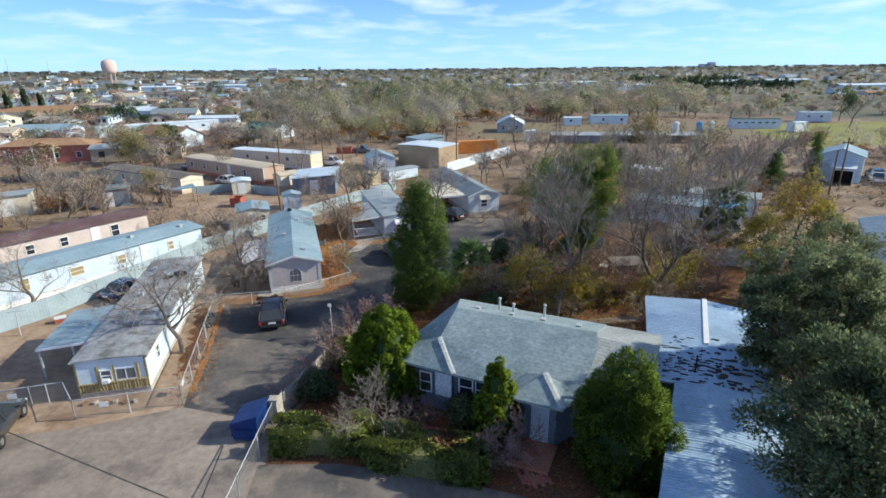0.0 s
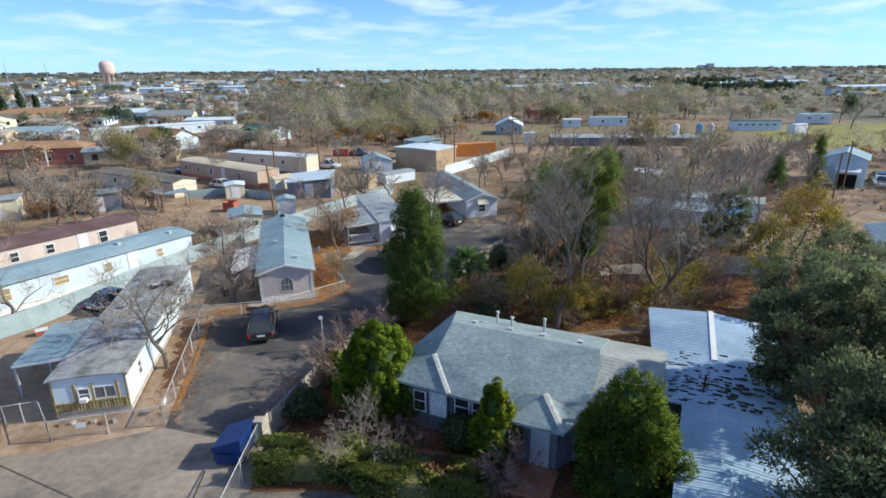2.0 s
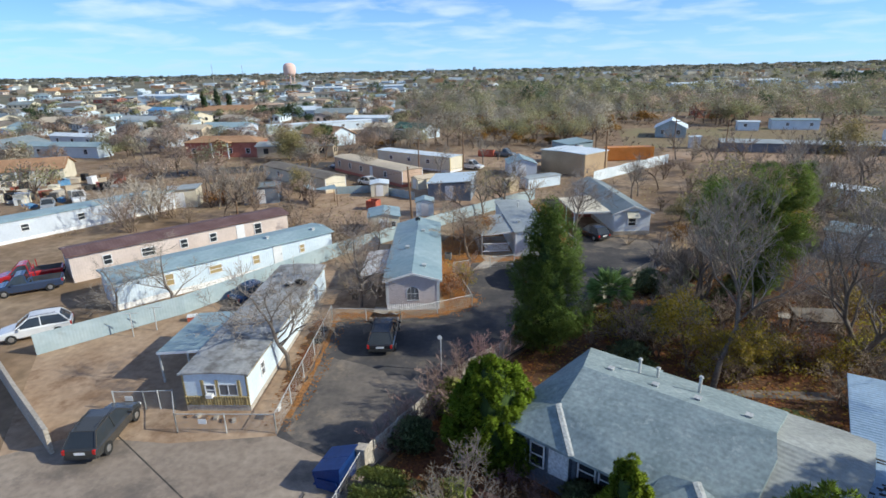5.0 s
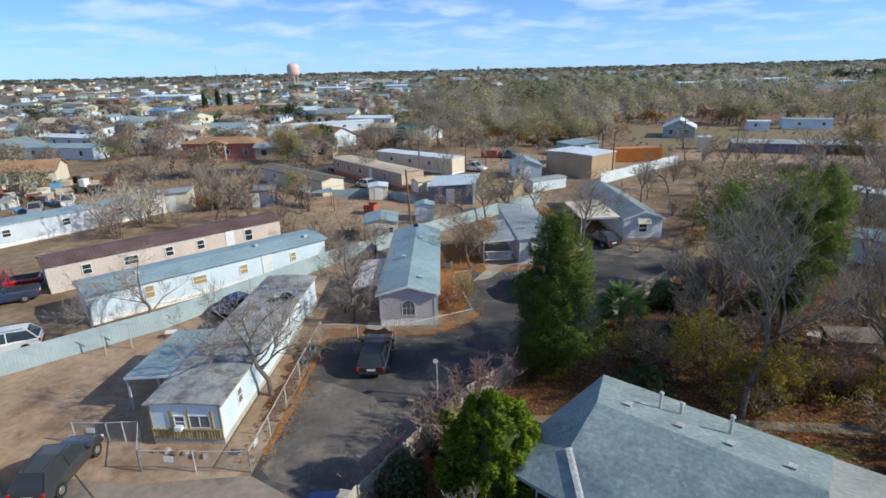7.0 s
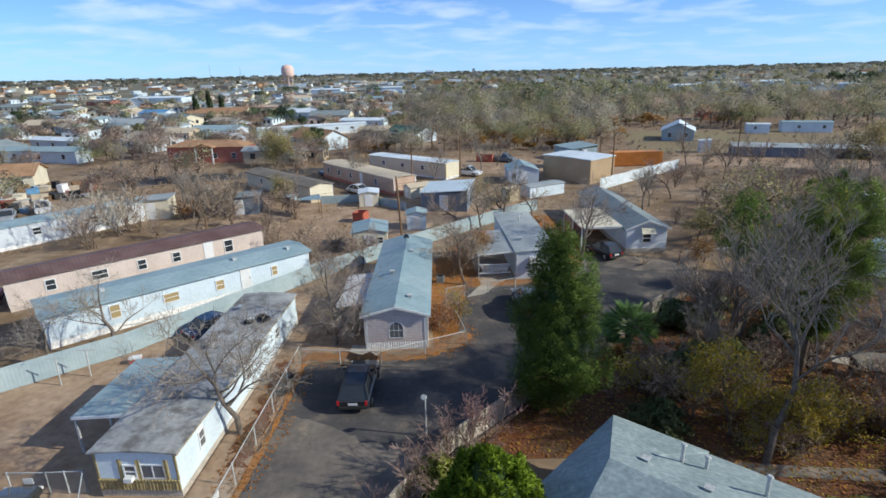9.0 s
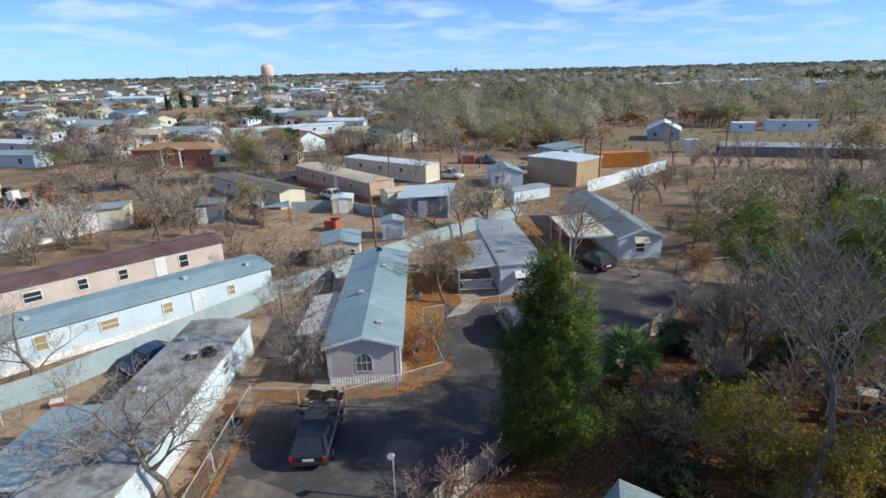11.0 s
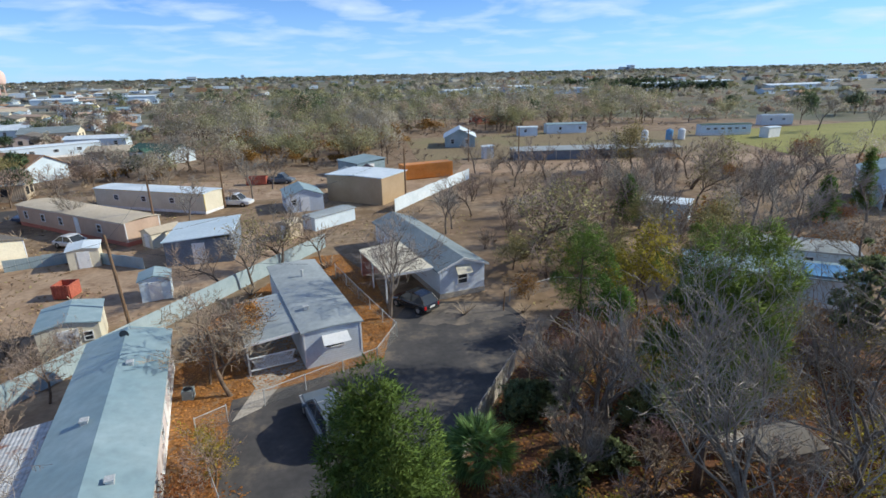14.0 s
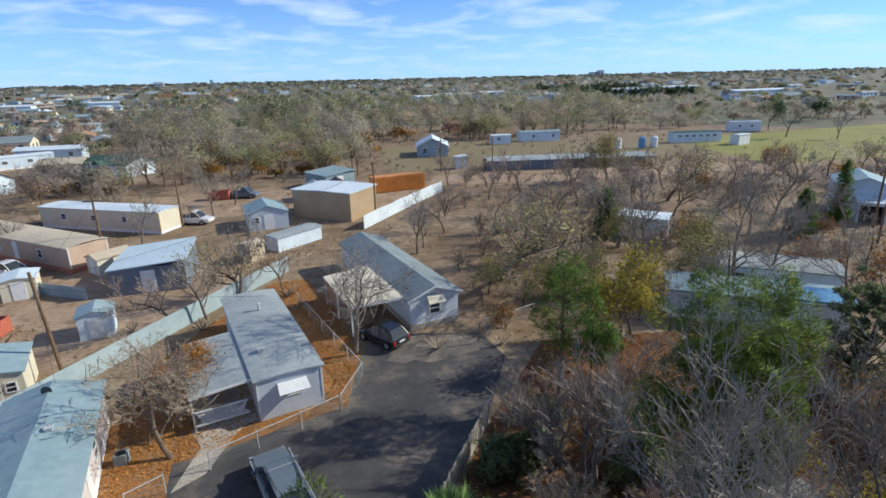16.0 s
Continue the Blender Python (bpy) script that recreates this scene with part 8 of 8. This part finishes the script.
# low brush across the far plain
for k in range(1100):
    az = rf.uniform(-10, 64)
    d = 1 / rf.uniform(1 / 1500, 1 / 190)
    x, y = d * math.sin(radians(az)), d * math.cos(radians(az))
    if free(x, y, 2):
        h = float(rf.uniform(1.5, 4.0))
        far_tree(("farbrown", "fargrey", "farolive")[k % 3], x, y, h, h * float(rf.uniform(0.9, 1.8)), 56, float(np.clip(d * 0.002, 0.32, 2.2)), 0.5, 5)
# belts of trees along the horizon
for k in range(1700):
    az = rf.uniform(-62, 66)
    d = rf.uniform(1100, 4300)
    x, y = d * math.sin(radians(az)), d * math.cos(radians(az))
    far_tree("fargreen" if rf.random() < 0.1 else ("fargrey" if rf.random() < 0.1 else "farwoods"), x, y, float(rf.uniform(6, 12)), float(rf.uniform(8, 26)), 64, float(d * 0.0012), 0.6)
# dark conifers in rows and singly
for k in range(16):
    far_tree("fargreen", 205 + k * 4.4, 395 - k * 1.0, 11.0, 3.2, 420, 0.8, 0.5)
for k in range(12):
    far_tree("fargreen", 232 + k * 8, 560 - k * 3, 12.0, 6.0, 420, 1.1, 0.5)
for x, y, h, r in ((-11.5, 240, 15.5, 7.0), (72.5, 226, 9, 3.4), (-146, 434, 12, 8), (-158, 228, 12.5, 1.3), (-153, 231, 13.5, 1.3), (-149, 234, 11.5, 1.3), (-118, 205, 7, 6), (-112, 210, 6.5, 6), (-60, 139, 6, 3.6), (146, 178, 12, 5), (190, 200, 9, 5), (-236, 470, 13, 9), (-40, 141, 4, 2.2), (-95, 190, 9, 5), (-52, 122, 5, 3)):
    far_tree("fargreen", x, y, h, r, 1300, 0.5, 0.5, 12)
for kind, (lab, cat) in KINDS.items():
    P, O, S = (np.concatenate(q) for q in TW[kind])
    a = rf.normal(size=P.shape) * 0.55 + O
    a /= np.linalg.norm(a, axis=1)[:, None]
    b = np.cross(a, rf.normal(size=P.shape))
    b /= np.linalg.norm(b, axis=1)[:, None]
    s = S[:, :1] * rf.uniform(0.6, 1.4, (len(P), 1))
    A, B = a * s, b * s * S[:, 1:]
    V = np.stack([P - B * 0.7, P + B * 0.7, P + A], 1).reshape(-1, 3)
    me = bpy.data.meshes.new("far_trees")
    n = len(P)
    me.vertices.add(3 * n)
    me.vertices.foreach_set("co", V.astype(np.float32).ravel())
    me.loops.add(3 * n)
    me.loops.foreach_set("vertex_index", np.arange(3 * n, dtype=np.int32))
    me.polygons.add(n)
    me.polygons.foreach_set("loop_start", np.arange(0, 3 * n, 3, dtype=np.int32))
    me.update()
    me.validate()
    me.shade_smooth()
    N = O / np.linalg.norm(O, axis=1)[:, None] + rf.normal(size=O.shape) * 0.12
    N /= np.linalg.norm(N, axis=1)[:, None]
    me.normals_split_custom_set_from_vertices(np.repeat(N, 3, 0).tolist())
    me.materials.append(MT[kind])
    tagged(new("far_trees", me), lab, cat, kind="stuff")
solid("tree_trunks", STEM, MT["trunkbrown"], "trunks of the far trees", "trees", "stuff")

# tufts of dry grass over the lots
for nm, n, mat, sd in (("grass_tufts", 40000, "drygrass", 7), ("grass_tufts", 15000, "olivebrush", 8)):
    scatter(nm, n, (-75, 56, 110, 135), 0.2, mat, "tufts of dry grass and weeds across the lots", sd, z=0.01, flat=0.7,
            keep=lambda x, y: math.sin(x * 0.19 + 1) + math.sin(y * 0.23 + x * 0.05) + math.sin(x * 0.53 - y * 0.41) > 0.1 and not (-13 < x < 14 and 56 < y < 68) and not (-6 < x < 12 and 64 < y < 84) and free(x, y, -12))
# scrub over the dry lots
rs = random.Random(91)
SC = Geo()
for k in range(2600):
    x, y = rs.uniform(-95, 110), rs.uniform(62, 200)
    if -45 < x < 20 and 80 < y < 132 and rs.random() < 0.75:
        continue
    if not free(x, y, -1) and rs.random() < 0.8:
        continue
    h = rs.uniform(0.3, 1.3)
    for i in range(9):
        a = rs.uniform(0, 6.283)
        e = (x + math.cos(a) * h * rs.uniform(0.3, 1), y + math.sin(a) * h * rs.uniform(0.3, 1), h * rs.uniform(0.4, 1))
        tube3(SC.v, SC.f, (x, y, 0), e, 0.05, 0.03, 3)
solid("scrub", SC, MT["twigbrown"], "dry brown scrub and weeds across the lots", "scrub", "stuff")

# ---- the town's roofs ----
ROOFS = ["roofwhite", "roofdun", "roofD", "roofgrey", "rooftan", "roofbrown", "roofgrey", "roofslate", "roofdun", "sidingpeach"]
WALLS = ["sidingwhite", "sidingcream", "sidingwhite", "sidingtan", "sidingblue", "sidingpink"]
rh = random.Random(33)
PRO = []
for i in range(14):
    W, L = rh.uniform(5, 10), rh.uniform(11, 20)
    if i % 3 == 0:
        W, L = 4.4, rh.uniform(15, 20)
    hh = rh.uniform(2.5, 3.1)
    h = thing("house", pose(0, 0, 0), ["low house with pale metal roof", "small house with grey roof", "white mobile home in the town", "tan house with shingle roof"][i % 4], "house", "houses of the town")
    part("wall", walls(W, L, 0, hh, 0.2, W * 0.16), MT[WALLS[i % 6]], h)
    part("roof", gable_roof(W, L, hh, W * 0.16, 0.35), MT[ROOFS[i % 10]], h)
    for s, k in (("f", W), ("r", L), ("l", L)):
        for p in ([0.3, 0.7] if k < 12 else [0.15, 0.4, 0.65, 0.88]):
            wallg = wallbox(s, k * p - 0.55, k * p + 0.55, 0.003, 0.05, 0.9, 2.1, W, L)
            part("window", wallg, MT["glass"], h)
    PRO.append(h)
n = 0
spots = []
while n < 290:
    az = rh.uniform(-60, 58)
    d = 1 / rh.uniform(1 / 900, 1 / 125)
    if az > -16 and (d < 430 or rh.random() < 0.85) or az > -19 and d < 210:
        continue
    x, y = d * math.sin(radians(az)), d * math.cos(radians(az))
    if not free(x, y, 8) or (-13 < az < 26 and 165 < d < 480) or any(abs(x - a) < 15 and abs(y - b) < 15 for a, b in spots):
        continue
    spots.append((x, y))
    m = pose(x, y, rise(x, y), 0, 0, rh.choice([13, 103, 14, 100, 60]) + rh.uniform(-4, 4))
    if n < len(PRO):
        PRO[n].matrix_world = m
    else:
        copy_thing(rh.choice(PRO), m)
    n += 1
FH = {k: Geo() for k in ("roofwhite", "sidingcream", "roofgrey", "roofbrown", "roofdun")}
for k in range(620):
    az = rh.uniform(-61, 60)
    d = 1 / rh.uniform(1 / 3800, 1 / 850)
    if az > -8 and rh.random() < 0.6:
        continue
    x, y = d * math.sin(radians(az)), d * math.cos(radians(az))
    g = FH[rh.choice(list(FH))]
    w, l, hh = rh.uniform(6, 12), rh.uniform(12, 26), rh.uniform(3, 5.5)
    m = pose(x, y, rise(x, y), 0, 0, rh.choice([13, 103]))
    g.prism([(-l / 2, -w / 2), (l / 2, -w / 2), (l / 2, w / 2), (-l / 2, w / 2)], 0, hh, m)
for k, g in FH.items():
    solid("far_houses", g, MT[k], "tiny far roofs of the town near the horizon", "houses", kind="stuff")
# larger pale sheds on the plain
for x, y, w, l, hh in ((118, 468, 12, 34, 5), (150, 505, 14, 40, 5), (172, 500, 10, 24, 6), (212, 470, 10, 34, 4), (-210, 520, 14, 30, 5), (-160, 560, 14, 30, 5), (-250, 340, 16, 36, 6), (330, 520, 14, 40, 5), (420, 560, 16, 60, 5), (380, 400, 14, 60, 4.5)):
    s = thing("warehouse", pose(x, y, 0, 0, 0, 97), "long pale warehouse on the plain", "warehouse", "far warehouses")
    part("wall", walls(w, l, 0, hh, 0.3), MT["sidingwhite"], s)
    part("roof", gable_roof(w, l, hh, 1.0, 0.3), MT["roofwhite"], s)
# tower blocks on the horizon
for x, y, w, l, hh in ((-560, 2300, 34, 40, 22), (-370, 2350, 12, 20, 26), (1830, 3300, 30, 40, 34), (1780, 3310, 50, 40, 24)):
    s = thing("office_block", pose(x, y, rise(x, y) - 2, 0, 0, 10), "office block on the horizon, haze put into its pale blue", "office block", "far office blocks")
    # pale blue siding carries the distance haze in its colour
    part("shell", Geo().box(0, 0, 0, w, l, hh), MT["sidingblue"], s)
    for k in range(int(hh / 8)):
        part("window_band", Geo().box(2, -0.4, 3 + k * 8, w - 2, -0.01, 6 + k * 8), MT["glass"], s)
tw = thing("water_tower", pose(-430, 841, 0), "pinkish spheroid water tower above the town", "water tower")
rings = []
for z, r in ((17.0, 7.6), (18.6, 9.0), (21.5, 9.7), (25.0, 9.9), (29.4, 9.8), (32.0, 9.0), (34.2, 7.0), (35.5, 4.0), (36.0, 0.4)):
    rings.append([(r * math.cos(a), r * math.sin(a), z) for a in np.linspace(0, 2 * math.pi, 28, endpoint=False)])
part("tank", Geo().loft(rings), MT["towerpink"], tw, smooth=True)
for k in range(6):
    a = k * math.pi / 3
    part("leg", Geo().tube((7.2 * math.cos(a), 7.2 * math.sin(a), 0), (6.6 * math.cos(a), 6.6 * math.sin(a), 18.5), 0.5, sides=8), MT["towerpink"], tw)
part("riser", Geo().tube((0, 0, 0), (0, 0, 17.4), 1.6, sides=12), MT["towerpink"], tw)
for x, y, h in ((-520, 850, 34), (-610, 900, 40)):
    s = thing("radio_mast", pose(x, y, 0), "thin grey radio mast above the roofs", "mast")
    part("mast", Geo().tube((0, 0, 0), (0, 0, h), 0.5, 0.3, sides=4), MT["steel"], s)
